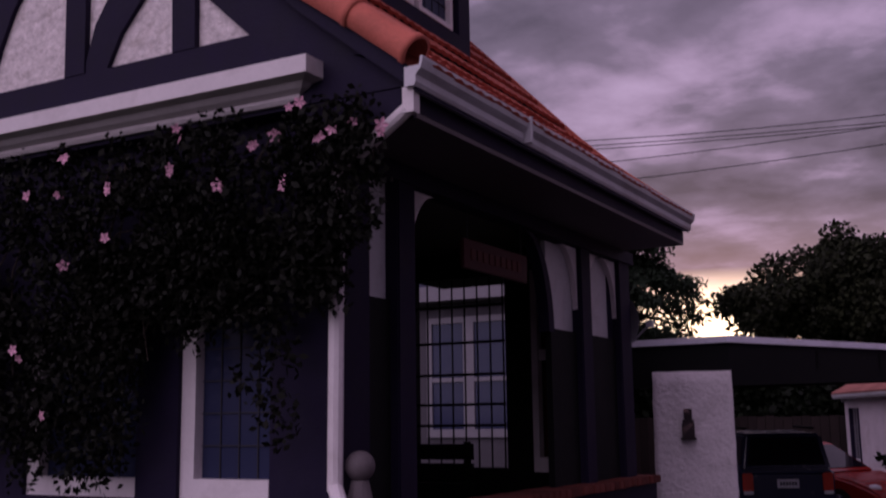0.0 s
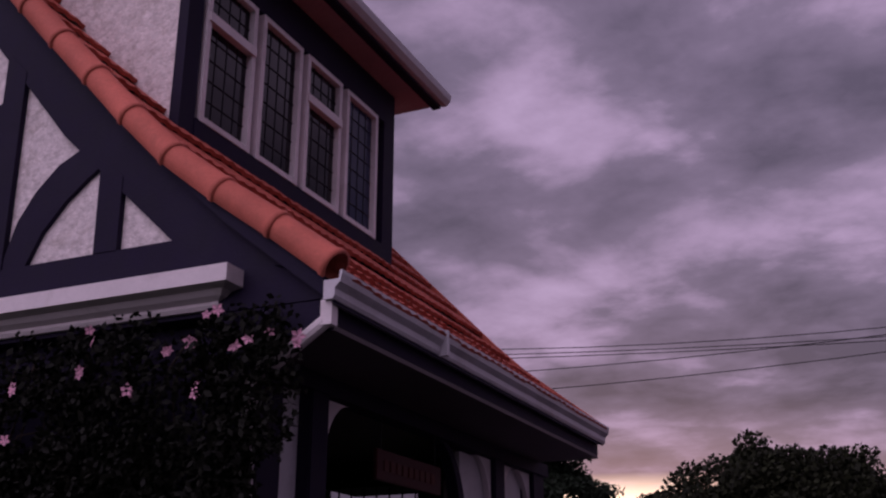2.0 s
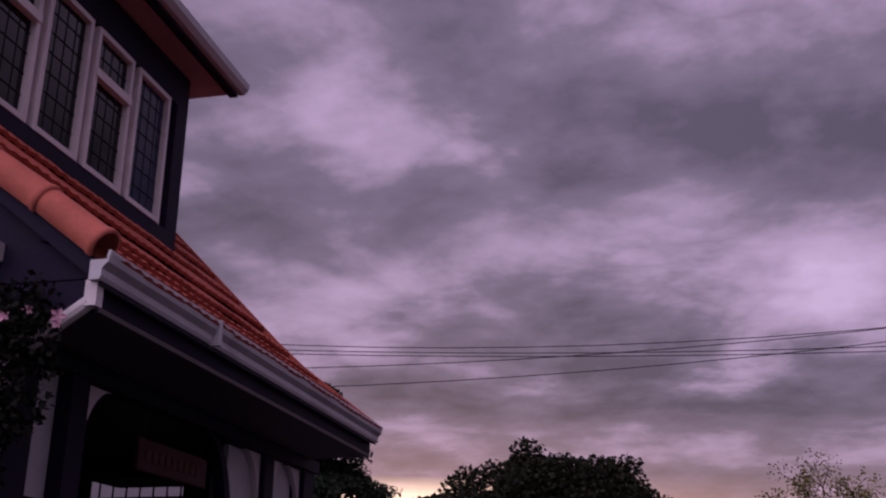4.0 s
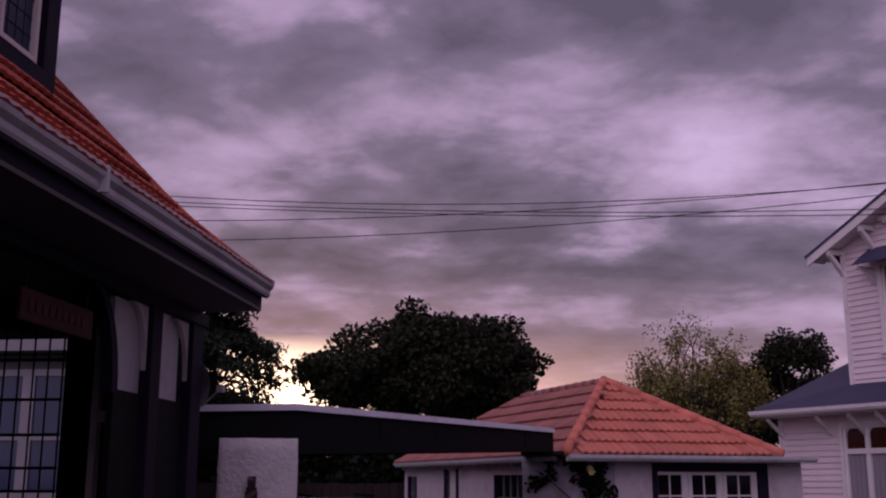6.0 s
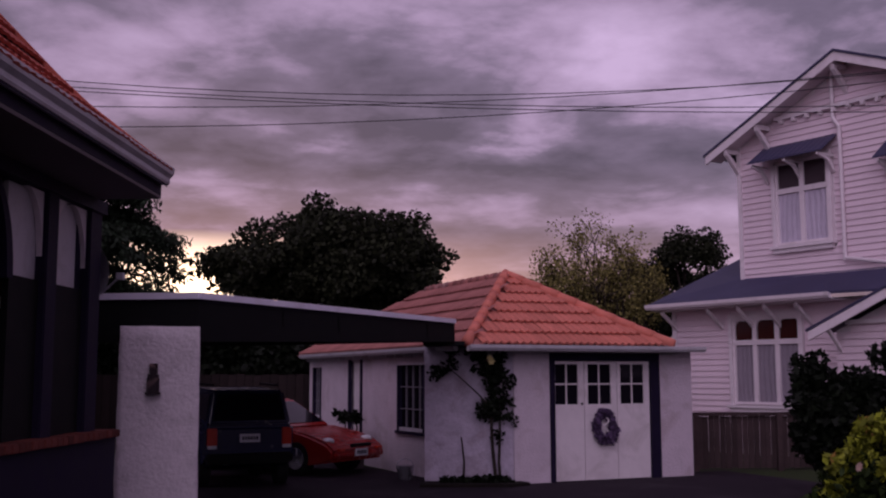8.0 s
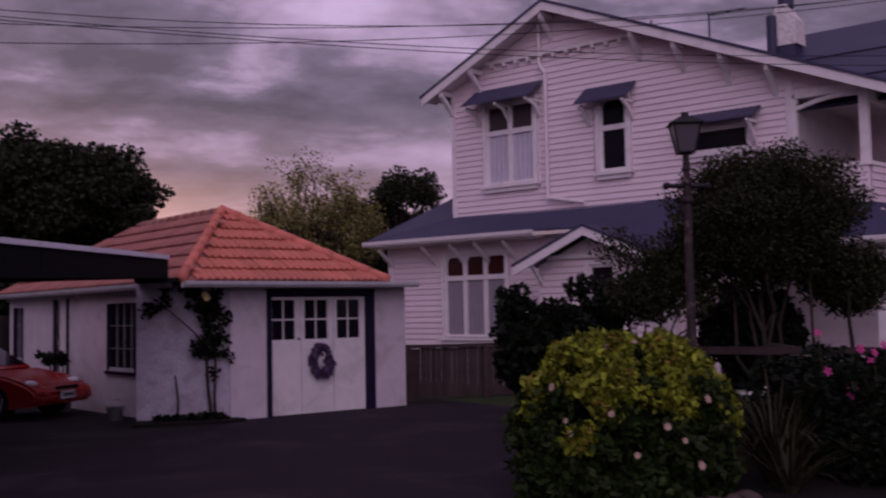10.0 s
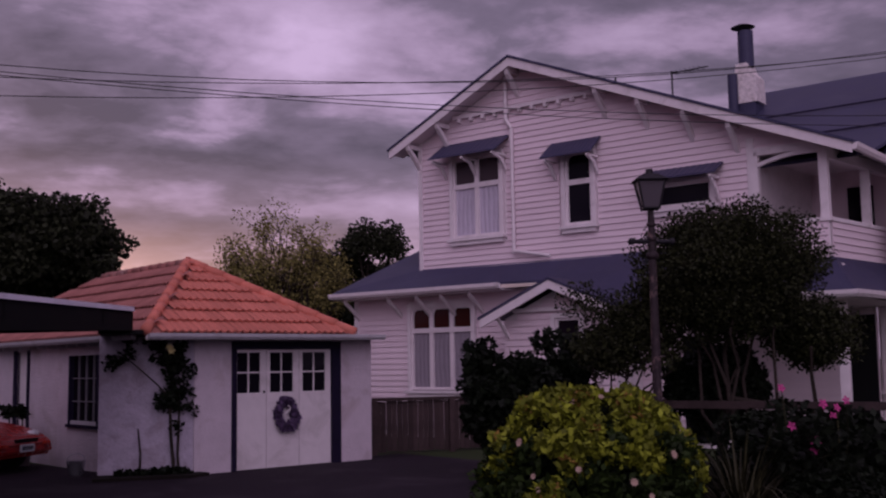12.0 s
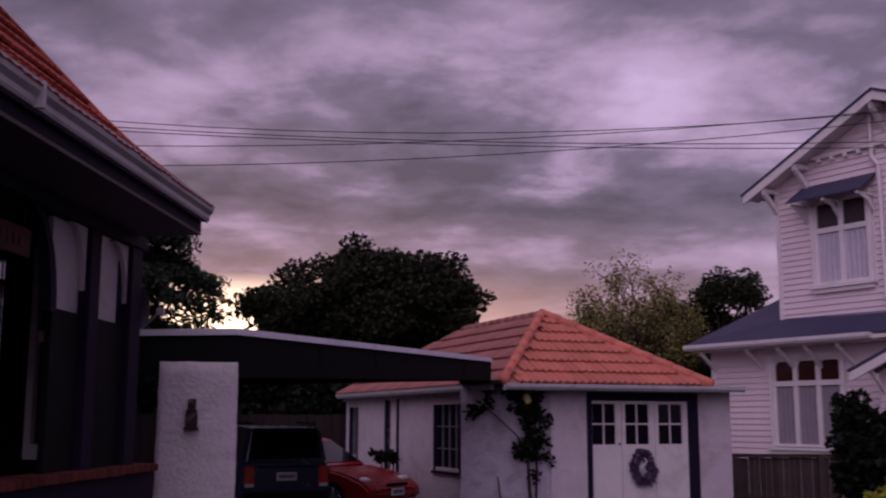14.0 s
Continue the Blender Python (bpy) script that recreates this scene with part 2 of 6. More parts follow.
def leaf_material(name, color, vary=0.55):
    m = bpy.data.materials.new(name)
    m.use_nodes = True
    t = m.node_tree
    b = t.nodes["Principled BSDF"]
    r = t.nodes.new("ShaderNodeNewGeometry").outputs["Random Per Island"]
    col = ramp(t, r, [(0.0, tuple(c * (1 - vary) for c in color)), (0.6, color), (1.0, tuple(c * (1 + vary) for c in color))])
    t.links.new(col, b.inputs["Base Color"])
    b.inputs["Roughness"].default_value = 0.6
    b.inputs["Specular IOR Level"].default_value = 0.12
    return m


LEAF_DARK = leaf_material("dark_evergreen_leaves", (0.019, 0.022, 0.011))
LEAF_PINE = leaf_material("conifer_needles", (0.020, 0.030, 0.018))
LEAF_PALE = leaf_material("spring_leaves", (0.17, 0.15, 0.048))
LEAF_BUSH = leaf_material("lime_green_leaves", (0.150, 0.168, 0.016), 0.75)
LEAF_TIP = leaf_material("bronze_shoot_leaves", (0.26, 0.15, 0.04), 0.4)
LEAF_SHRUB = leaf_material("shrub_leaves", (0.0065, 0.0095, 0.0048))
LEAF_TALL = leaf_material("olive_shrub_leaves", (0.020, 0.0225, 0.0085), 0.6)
LEAF_LOW_SHADE = leaf_material("old_leaves_with_shade", (0.017, 0.028, 0.006))
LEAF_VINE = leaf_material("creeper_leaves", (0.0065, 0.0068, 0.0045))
LEAF_FLAX = leaf_material("strap_leaves", (0.036, 0.034, 0.017), 0.8)
PETAL_PINK = leaf_material("pale_pink_petals", (0.70, 0.36, 0.48), 0.2)
PETAL_CREAM = leaf_material("cream_petals", (0.36, 0.25, 0.20), 0.2)
PETAL_HOT = leaf_material("bright_pink_petals", (0.42, 0.05, 0.20), 0.3)
PETAL_YELLOW = leaf_material("pale_yellow_petals", (0.65, 0.55, 0.25), 0.2)


# ---- building blocks ----
def box(bm, x0, x1, y0, y1, z0, z1, m=None):
    vs = [bm.verts.new(p) for p in ((x0, y0, z0), (x1, y0, z0), (x1, y1, z0), (x0, y1, z0), (x0, y0, z1), (x1, y0, z1), (x1, y1, z1), (x0, y1, z1))]
    for q in ((0, 3, 2, 1), (4, 5, 6, 7), (0, 1, 5, 4), (1, 2, 6, 5), (2, 3, 7, 6), (3, 0, 4, 7)):
        bm.faces.new([vs[i] for i in q])
    if m is not None:
        bmesh.ops.transform(bm, matrix=m, verts=vs)
    return vs


def prism(bm, poly, axis, a, b):
    """A flat outline drawn along an axis from a to b. poly: pairs in the two other axes, in the order x, y, z."""
    def at(p, d):
        return {"x": (d, p[0], p[1]), "y": (p[0], d, p[1]), "z": (p[0], p[1], d)}[axis]
    lo = [bm.verts.new(at(p, a)) for p in poly]
    hi = [bm.verts.new(at(p, b)) for p in poly]
    n = len(poly)
    bm.faces.new(lo), bm.faces.new(hi[::-1])
    for i in range(n):
        j = (i + 1) % n
        bm.faces.new((lo[j], lo[i], hi[i], hi[j]))
    return lo + hi


def rod(bm, a, b, r0, r1=None, sides=10):
    a, b = Vector(a), Vector(b)
    q = (b - a).to_track_quat("Z", "Y").to_matrix().to_4x4()
    bmesh.ops.create_cone(bm, cap_ends=True, segments=sides, radius1=r0, radius2=r0 if r1 is None else r1, depth=(b - a).length, matrix=Matrix.Translation((a + b) / 2) @ q)


def ball(bm, c, r, squash=1.0, seg=14):
    bmesh.ops.create_uvsphere(bm, u_segments=seg, v_segments=max(6, seg // 2), radius=r, matrix=Matrix.Translation(c) @ Matrix.Diagonal((1, 1, squash, 1)))


def sweep(bm, path, section, closed=False):
    """A section (pairs: out, up) carried along a level path."""
    rings = []
    n = len(path)
    for i, p in enumerate(path):
        p = Vector(p)
        d0 = (p - Vector(path[i - 1])).normalized() if i else None
        d1 = (Vector(path[i + 1]) - p).normalized() if i < n - 1 else None
        d = ((d0 or d1) + (d1 or d0)).normalized()
        k = 1.0 / max(0.3, d.dot(d1 or d0))
        out = Vector((d.y, -d.x, 0)).normalized() * k
        rings.append([bm.verts.new(p + out * s + Vector((0, 0, u))) for s, u in section])
    m = len(section)
    for a, b in zip(rings, rings[1:]):
        for i in range(m):
            j = (i + 1) % m
            bm.faces.new((a[i], a[j], b[j], b[i]))
    bm.faces.new(rings[0][::-1]), bm.faces.new(rings[-1])


def part(name, bm, material, parent=None, label="", bevel=0.0, smooth=False):
    if bevel:
        bmesh.ops.bevel(bm, geom=bm.edges[:], offset=bevel, segments=2, affect="EDGES", clamp_overlap=True)
    bmesh.ops.recalc_face_normals(bm, faces=bm.faces[:])
    me = bpy.data.meshes.new(name)
    bm.to_mesh(me)
    bm.free()
    me.materials.append(material)
    if smooth:
        for p in me.polygons:
            p.use_smooth = True
    ob = new(name, me)
    if parent is not None:
        ob.parent = parent
    if label:
        tagged(ob, label)
    return ob


def made(fn, *args):
    bm = bmesh.new()
    fn(bm, *args)
    return bm


def thing(name, m, label, category, group="", kind=""):
    ob = new(name)
    ob.matrix_world = m
    ob.empty_display_size = 0.2
    return tagged(ob, label, category, group, kind)


def mesh_from(name, verts, faces, material, parent=None, label="", smooth=False):
    me = bpy.data.meshes.new(name)
    me.from_pydata(verts, [], faces)
    me.materials.append(material)
    me.update()
    if smooth:
        for p in me.polygons:
            p.use_smooth = True
    ob = new(name, me)
    if parent is not None:
        ob.parent = parent
    if label:
        tagged(ob, label)
    return ob


def leaf_cloud(rng, centres, spread, count, size, long=1.6, droop=0.0):
    """Small folded leaves thrown round clump centres: verts and faces."""
    centres = np.asarray(centres, float)
    k = len(centres)
    idx = rng.integers(0, k, count)
    d = rng.normal(size=(count, 3))
    d /= np.linalg.norm(d, axis=1)[:, None]
    c = centres[idx] + d * (rng.random(count) ** 0.45)[:, None] * np.asarray(spread)
    a = rng.normal(size=(count, 3)) + d * 0.6
    a[:, 2] -= droop
    a /= np.linalg.norm(a, axis=1)[:, None]
    b = np.cross(a, rng.normal(size=(count, 3)))
    b /= np.linalg.norm(b, axis=1)[:, None] + 1e-9
    s = size * (0.6 + 0.8 * rng.random(count))[:, None]
    v = np.stack([c - a * s * long * 0.5, c + b * s * 0.5, c + a * s * long * 0.5, c - b * s * 0.5], 1).reshape(-1, 3)
    f = np.arange(count * 4).reshape(-1, 4)
    return v.tolist(), f.tolist()

# ---- ground ----
def flat_sheet(name, poly, z, material, label, kind="structure", cat="ground", thick=0.0):
    bm = bmesh.new()
    if thick:
        prism(bm, poly, "z", z - thick, z)
    else:
        bm.faces.new([bm.verts.new((x, y, z)) for x, y in poly])
    return tagged(part(name, bm, material), label, cat, "", kind)


flat_sheet("ground", [(-900, -900), (900, -900), (900, 900), (-900, 900)], 0.0, GRASS, "rough grass and earth that runs to the skyline")
flat_sheet("driveway", [(-2.3, -6), (3.0, -6), (2.9, 8.4), (3.4, 10.6), (6.4, 15.5), (4.6, 19.5), (-0.4, 17.6), (-4, 24), (-8, 22), (-3.6, 10)], 0.012, ASPHALT, "dark worn asphalt driveway between the houses", cat="driveway", thick=0.02)

SOFFIT_PINK = surface("pink_brown_soffit", (0.42, 0.27, 0.28), 0.6, 0.2, 3.0, 40, 0.1)

# white trim and boards, darkened so that the colours hold the shade
COTTAGE_TRIM = surface("shaded_white_trim", (0.21, 0.19, 0.22), 0.6, 0.1, 3.0, 30, 0.1)
COTTAGE = surface("shaded_white_boards", (0.075, 0.065, 0.08), 0.7, 0.2, 2.0, 30, 0.1)

# ---- half-timbered house ----
GX, GZ = -2.55, 3.50            # lip of the gutter
Y0, Y1 = 4.33, 9.10             # near and far verge
WX = -3.25                      # line of the veranda posts
PROFILE = [(-2.60, 3.50), (-2.94, 3.76), (-3.31, 4.05), (-3.59, 4.31), (-3.94, 4.67), (-4.31, 5.05), (-4.72, 5.47), (-5.1, 5.87), (-6.60, 7.45)]
EDGE = [(-2.62, 3.53), (-2.76, 3.64), (-3.05, 3.85), (-3.42, 4.11), (-3.76, 4.38), (-4.10, 4.72), (-4.42, 5.06), (-4.75, 5.40), (-6.60, 7.40)]


def profile_at(s, line=None):
    """Place and way along the roof's curved slope, s metres up from the eave."""
    line = line or PROFILE
    for (x0, z0), (x1, z1) in zip(line, line[1:]):
        n = math.hypot(x1 - x0, z1 - z0)
        if s <= n or (x1, z1) == line[-1]:
            return x0 + (x1 - x0) * s / n, z0 + (z1 - z0) * s / n, (x1 - x0) / n, (z1 - z0) / n
        s -= n
    return None


house = thing("half_timbered_house", Matrix.Identity(4), "half-timbered house with blue-black beams, roughcast panels and terracotta roof", "house")


def tile_mesh(name, width, length, material, roll=0.02, thick=0.03):
    """An interlocking clay tile: two rolls, a raised nose and a lip below."""
    n = 15
    xs = [width * (i / (n - 1) - 0.5) for i in range(n)]
    wave = [roll * (0.5 - 0.5 * math.cos(4 * math.pi * i / (n - 1))) ** 1.4 for i in range(n)]
    v, f = [], []
    for y, lift in ((-0.04, 0.042), (length, 0.0)):
        for x, w in zip(xs, wave):
            v.append((x, y, w * (1.0 if lift else 0.35) + lift))
    for x, w in zip(xs, wave):
        v.append((x, -0.04, w + 0.042 - thick))
    for i in range(n - 1):
        f.append((i, i + 1, n + i + 1, n + i))
        f.append((2 * n + i, 2 * n + i + 1, i + 1, i))
    me = bpy.data.meshes.new(name)
    me.from_pydata(v, [], f)
    me.materials.append(material)
    me.update()
    return me


def lay_tiles(mesh, spots, parent):
    for m in spots:
        ob = new("roof_tile", mesh)
        ob.parent = parent
        ob.matrix_local = m


def frame_of(origin, along, up_slope):
    """Local x runs along the course, y up the slope, z out of the roof."""
    x, y = Vector(along).normalized(), Vector(up_slope).normalized()
    z = x.cross(y)
    return Matrix.Translation(origin) @ Matrix((x, y, z)).transposed().to_4x4()


def house_roof():
    bm = bmesh.new()
    under = [(x, z - 0.06) for x, z in PROFILE]
    far = [(-13.2 - x, z) for x, z in under[::-1]]
    outline = under + far[1:]
    inner = [(x, z - 0.10) for x, z in outline[::-1]]
    prism(bm, outline + inner, "y", Y0 + 0.03, Y1)
    roof = part("roof", bm, DARK, house, "steep terracotta tiled roof with a flared eave")
    tile = tile_mesh("roof_tile", 0.235, 0.40, TERRA, 0.011)
    spots = []
    s = 0.0
    while s < 5.0:
        x, z, dx, dz = profile_at(s)
        for i in range(21):
            y = Y0 + 0.22 + 0.235 * i * 0.985
            if y > Y1 - 0.1:
                continue
            if x < -4.24 and 5.05 < y < 7.85 and z < 6.4:
                continue
            jig = random.uniform(-0.006, 0.006)
            spots.append(frame_of((x, y, z - 0.03 + jig), (0, 1, random.uniform(-0.01, 0.01)), (dx, 0, dz)))
        s += 0.385
    lay_tiles(tile, spots[:300], roof)
    rest = bmesh.new()
    for m in spots[300:]:
        rest.from_mesh(tile)
        bmesh.ops.transform(rest, matrix=m, verts=rest.verts[-len(tile.vertices):])
    tagged(part("upper_roof_tiles", rest, TERRA, roof), kind="stuff")
    # half-round verge tiles, each lapping the one below
    def verge(y):
        s = -0.03
        rr = 0.088
        while s < 5.2:
            a, b = profile_at(max(s, 0), EDGE), profile_at(s + 0.465, EDGE)
            p, q = Vector((a[0], y, a[1] + 0.018)), Vector((b[0], y, b[1] + 0.018))
            bm = bmesh.new()
            d = (q - p).normalized()
            side = Vector((0, 1, 0))
            out = side.cross(d)
            if out.z < 0:
                out = -out
            seg = 14
            rings = []
            for c, r in ((p - d * 0.015, rr * 1.09), (p + d * 0.022, rr * 1.09), (p + d * 0.030, rr * 1.0), (p + d * 0.25, rr * 0.98), (q, rr * 0.95)):
                rings.append([bm.verts.new(c + side * r * math.cos(math.pi * (1.62 * k / seg - 0.31)) + out * r * math.sin(math.pi * (1.62 * k / seg - 0.31))) for k in range(seg + 1)])
            for u, w in zip(rings, rings[1:]):
                for k in range(seg):
                    bm.faces.new((u[k], u[k + 1], w[k + 1], w[k]))
            inner = [bm.verts.new(p - d * 0.015 + (v.co - (p - d * 0.015)) * 0.82) for v in rings[0]]
            for k in range(seg):
                bm.faces.new((rings[0][k], inner[k], inner[k + 1], rings[0][k + 1]))
            part("verge_tile", bm, TERRA_ROLL, roof, smooth=True)
            s += 0.46
    verge(Y0 + 0.05)
    bm = bmesh.new()
    prism(bm, [(x, z + 0.04) for x, z in PROFILE] + [(x, z - 0.10) for x, z in PROFILE[::-1]], "y", Y1 - 0.02, Y1 + 0.03)
    part("far_verge", bm, TERRA_ROLL, roof)
    # ridge
    bm = bmesh.new()
    rod(bm, (-6.6, Y0, 7.45), (-6.6, Y1 + 0.05, 7.45), 0.1, sides=12)
    part("ridge_tile", bm, TERRA_ROLL, roof)


def house_walls():
    # gable wall, upper half: roughcast behind a timber frame
    bm = bmesh.new()
    poly = [(-3.02, 3.62)] + [(x - 0.04, z - 0.10) for x, z in EDGE[3:]] + [(-13.2 - x + 0.04, z - 0.10) for x, z in EDGE[:2:-1]] + [(-10.2, 3.62)]
    prism(bm, poly, "y", 4.462, 4.70)
    part("gable_panel", bm, ROUGH, house, "white roughcast infill of the gable")
    # boards of the gable frame, proud of the panels
    def board(pts, proud=0.0):
        bm = bmesh.new()
        prism(bm, pts, "y", 4.44 - proud, 4.51)
        part("beam", bm, DARK, house)
    low, wid = 3.62, 0.13
    # wide barge board that follows the roof's curve
    edge = [(x - 0.02, z - 0.05) for x, z in EDGE]
    inner = [(-3.02, 3.62), (-3.60, 3.75), (-3.70, 3.86), (-4.16, 4.28), (-4.35, 4.45), (-4.60, 4.68), (-4.95, 5.08), (-6.60, 6.95)]
    for (a, b), (c, d) in zip(zip(edge[1:], edge[2:]), zip(inner, inner[1:])):
        board([a, b, d, c], 0.015)
    board([(-2.62, 3.40), (-2.62, 3.46), (-3.02, 3.62), (-3.42, 3.62), (-3.42, 3.40)], 0.016)
    board([(-3.0, 3.62), (-3.0, 3.86), (-7.2, 3.86), (-7.2, 3.62)], 0.014)
    board([(-4.09, 3.86), (-4.26, 3.86), (-4.28, 4.46), (-4.10, 4.32)], 0.02)
    board([(-4.97, 3.86), (-5.14, 3.86), (-5.18, 5.4), (-5.00, 5.22)], 0.02)
    # curved brace from the post foot to the barge
    arc = [(-4.79, 3.86), (-4.69, 4.06), (-4.53, 4.24), (-4.38, 4.36), (-4.24, 4.45)]
    arc2 = [(-4.34, 4.62), (-4.62, 4.49), (-4.78, 4.34), (-4.90, 4.16), (-4.99, 3.86)]
    for i in range(4):
        board([arc[i], arc[i + 1], arc2[3 - i], arc2[4 - i]], 0.010)
    arc = [(-5.86, 3.86), (-5.76, 4.17), (-5.66, 4.39), (-5.52, 4.60), (-5.15, 4.86)]
    arc2 = [(-5.16, 5.04), (-5.65, 4.86), (-5.80, 4.66), (-5.93, 4.30), (-6.03, 3.86)]
    for i in range(4):
        board([arc[i], arc[i + 1], arc2[3 - i], arc2[4 - i]], 0.010)
    board([(-5.9, 3.86), (-6.05, 3.86), (-6.05, 6.0), (-5.9, 5.95)], 0.012)
    # moulded white cornice under the gable
    bm = bmesh.new()
    sec = [(0.0, 0.065), (0.04, 0.065), (0.055, 0.085), (0.055, 0.10), (0.10, 0.12), (0.13, 0.145), (0.20, 0.16), (0.20, 0.255), (0.05, 0.30), (0.0, 0.30)]
    sweep(bm, [(-9.5, 4.47, 3.36), (-3.40, 4.47, 3.36), (-3.40, 4.62, 3.36)], sec)
    part("cornice", bm, WHITE, house, "white painted moulded timber cornice")
    # lower gable wall, with a window opening
    for x0, x1, z0, z1 in ((-10.0, -5.55, 0, 3.4), (-5.55, -4.62, 0, 1.33), (-5.55, -4.62, 2.3, 3.4), (-4.62, -4.31, 0, 3.4), (-4.31, -3.66, 0, 1.33), (-4.31, -3.66, 2.37, 3.4), (-3.66, -3.2, 0, 3.4)):
        part("wall_section", made(box, x0, x1, 4.60, 4.82, z0, z1), DARK, house, "blue-black painted lower wall")
    part("wall_beam", made(box, -10.0, -3.25, 4.46, 4.72, 3.401, 3.62), DARK, house)
    # side wall and back
    bm = bmesh.new()
    box(bm, -10.2, -10.0, 4.6, Y1, 0, 3.6)
    for x0, x1, z0, z1 in ((-10.0, -5.7, 0, 3.6), (-5.7, -4.25, 0, 1.15), (-5.7, -4.25, 3.2, 3.6), (-4.25, -3.3, 0, 3.6)):
        box(bm, x0, x1, Y1 - 0.2, Y1, z0, z1)
    part("back_wall", bm, DARK, house)
    # windows in the lower gable wall
    for x0, x1, z0, z1 in ((-4.31, -3.66, 1.33, 2.37), (-5.55, -4.62, 1.33, 2.30)):
        w = part("window", made(box, x0 + 0.10, x1 - 0.02, 4.70, 4.715, z0 + 0.11, z1 - 0.03), PANE_BLUE, house, "dark blue curtained window")
        bm = bmesh.new()
        box(bm, x0, x0 + 0.10, 4.63, 4.74, z0, z1)
        box(bm, x1 - 0.02, x1, 4.63, 4.74, z0, z1)
        box(bm, x0 + 0.10, x1 - 0.02, 4.62, 4.74, z0, z0 + 0.11)
        box(bm, x0 + 0.10, x1 - 0.02, 4.63, 4.74, z1 - 0.03, z1)
        part("window_frame", bm, WHITE, w)
        bm = bmesh.new()
        for i in range(1, 4):
            xx = x0 + 0.1 + (x1 - x0 - 0.12) * i / 4
            box(bm, xx - 0.004, xx + 0.004, 4.692, 4.700, z0 + 0.11, z1 - 0.03)
        for i in range(1, 5):
            zz = z0 + 0.11 + (z1 - z0 - 0.14) * i / 5
            box(bm, x0 + 0.1, x1 - 0.02, 4.690, 4.698, zz - 0.004, zz + 0.004)
        tagged(part("lead_strip", bm, LEAD, w), kind="stuff")
    # brick ledge along the foot of the wall
    bm = bmesh.new()
    box(bm, -10, -2.95, 4.38, 4.60, 0, 1.30)
    part("plinth", bm, DARK, house)


def house_eave():
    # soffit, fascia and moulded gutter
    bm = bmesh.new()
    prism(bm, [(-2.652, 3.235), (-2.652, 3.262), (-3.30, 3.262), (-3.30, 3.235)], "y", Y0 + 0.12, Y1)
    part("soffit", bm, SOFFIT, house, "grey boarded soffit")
    part("eave_end", made(box, -3.32, -2.655, Y0 + 0.10, Y0 + 0.118, 3.228, 3.395), DARK, house)
    bm = bmesh.new()
    box(bm, -2.68, -2.65, Y0 + 0.12, Y1, 3.265, 3.46)
    part("fascia", bm, DARK, house)
    bm = bmesh.new()
    sec = [(0.0, 0.0), (0.055, 0.0), (0.065, 0.02), (0.065, 0.055), (0.095, 0.085), (0.105, 0.13), (0.105, 0.145), (0.092, 0.145), (0.085, 0.10), (0.0, 0.10)]
    sweep(bm, [(-2.65, Y0 + 0.0, 3.36), (-2.65, Y1 + 0.03, 3.36)], sec)
    part("gutter", bm, GUTTER, house, "white painted moulded metal gutter", smooth=False)
    bm = bmesh.new()
    box(bm, -2.65, -2.538, 5.6, 5.63, 3.355, 3.51)
    part("gutter_joint", bm, GUTTER, house)
    # downpipe: outlet, sloping offset and drop
    bm = bmesh.new()
    box(bm, -2.68, -2.615, Y0 + 0.03, Y0 + 0.09, 3.24, 3.37)
    rod(bm, (-2.66, Y0 + 0.06, 3.27), (-3.16, 4.50, 3.02), 0.036)
    rod(bm, (-3.16, 4.50, 3.05), (-3.17, 4.50, 1.40), 0.040)
    rod(bm, (-3.17, 4.50, 1.42), (-3.08, 4.42, 1.33), 0.040)
    ball(bm, (-3.16, 4.50, 3.03), 0.042)
    part("downpipe", bm, WHITE, house, "white painted metal downpipe")


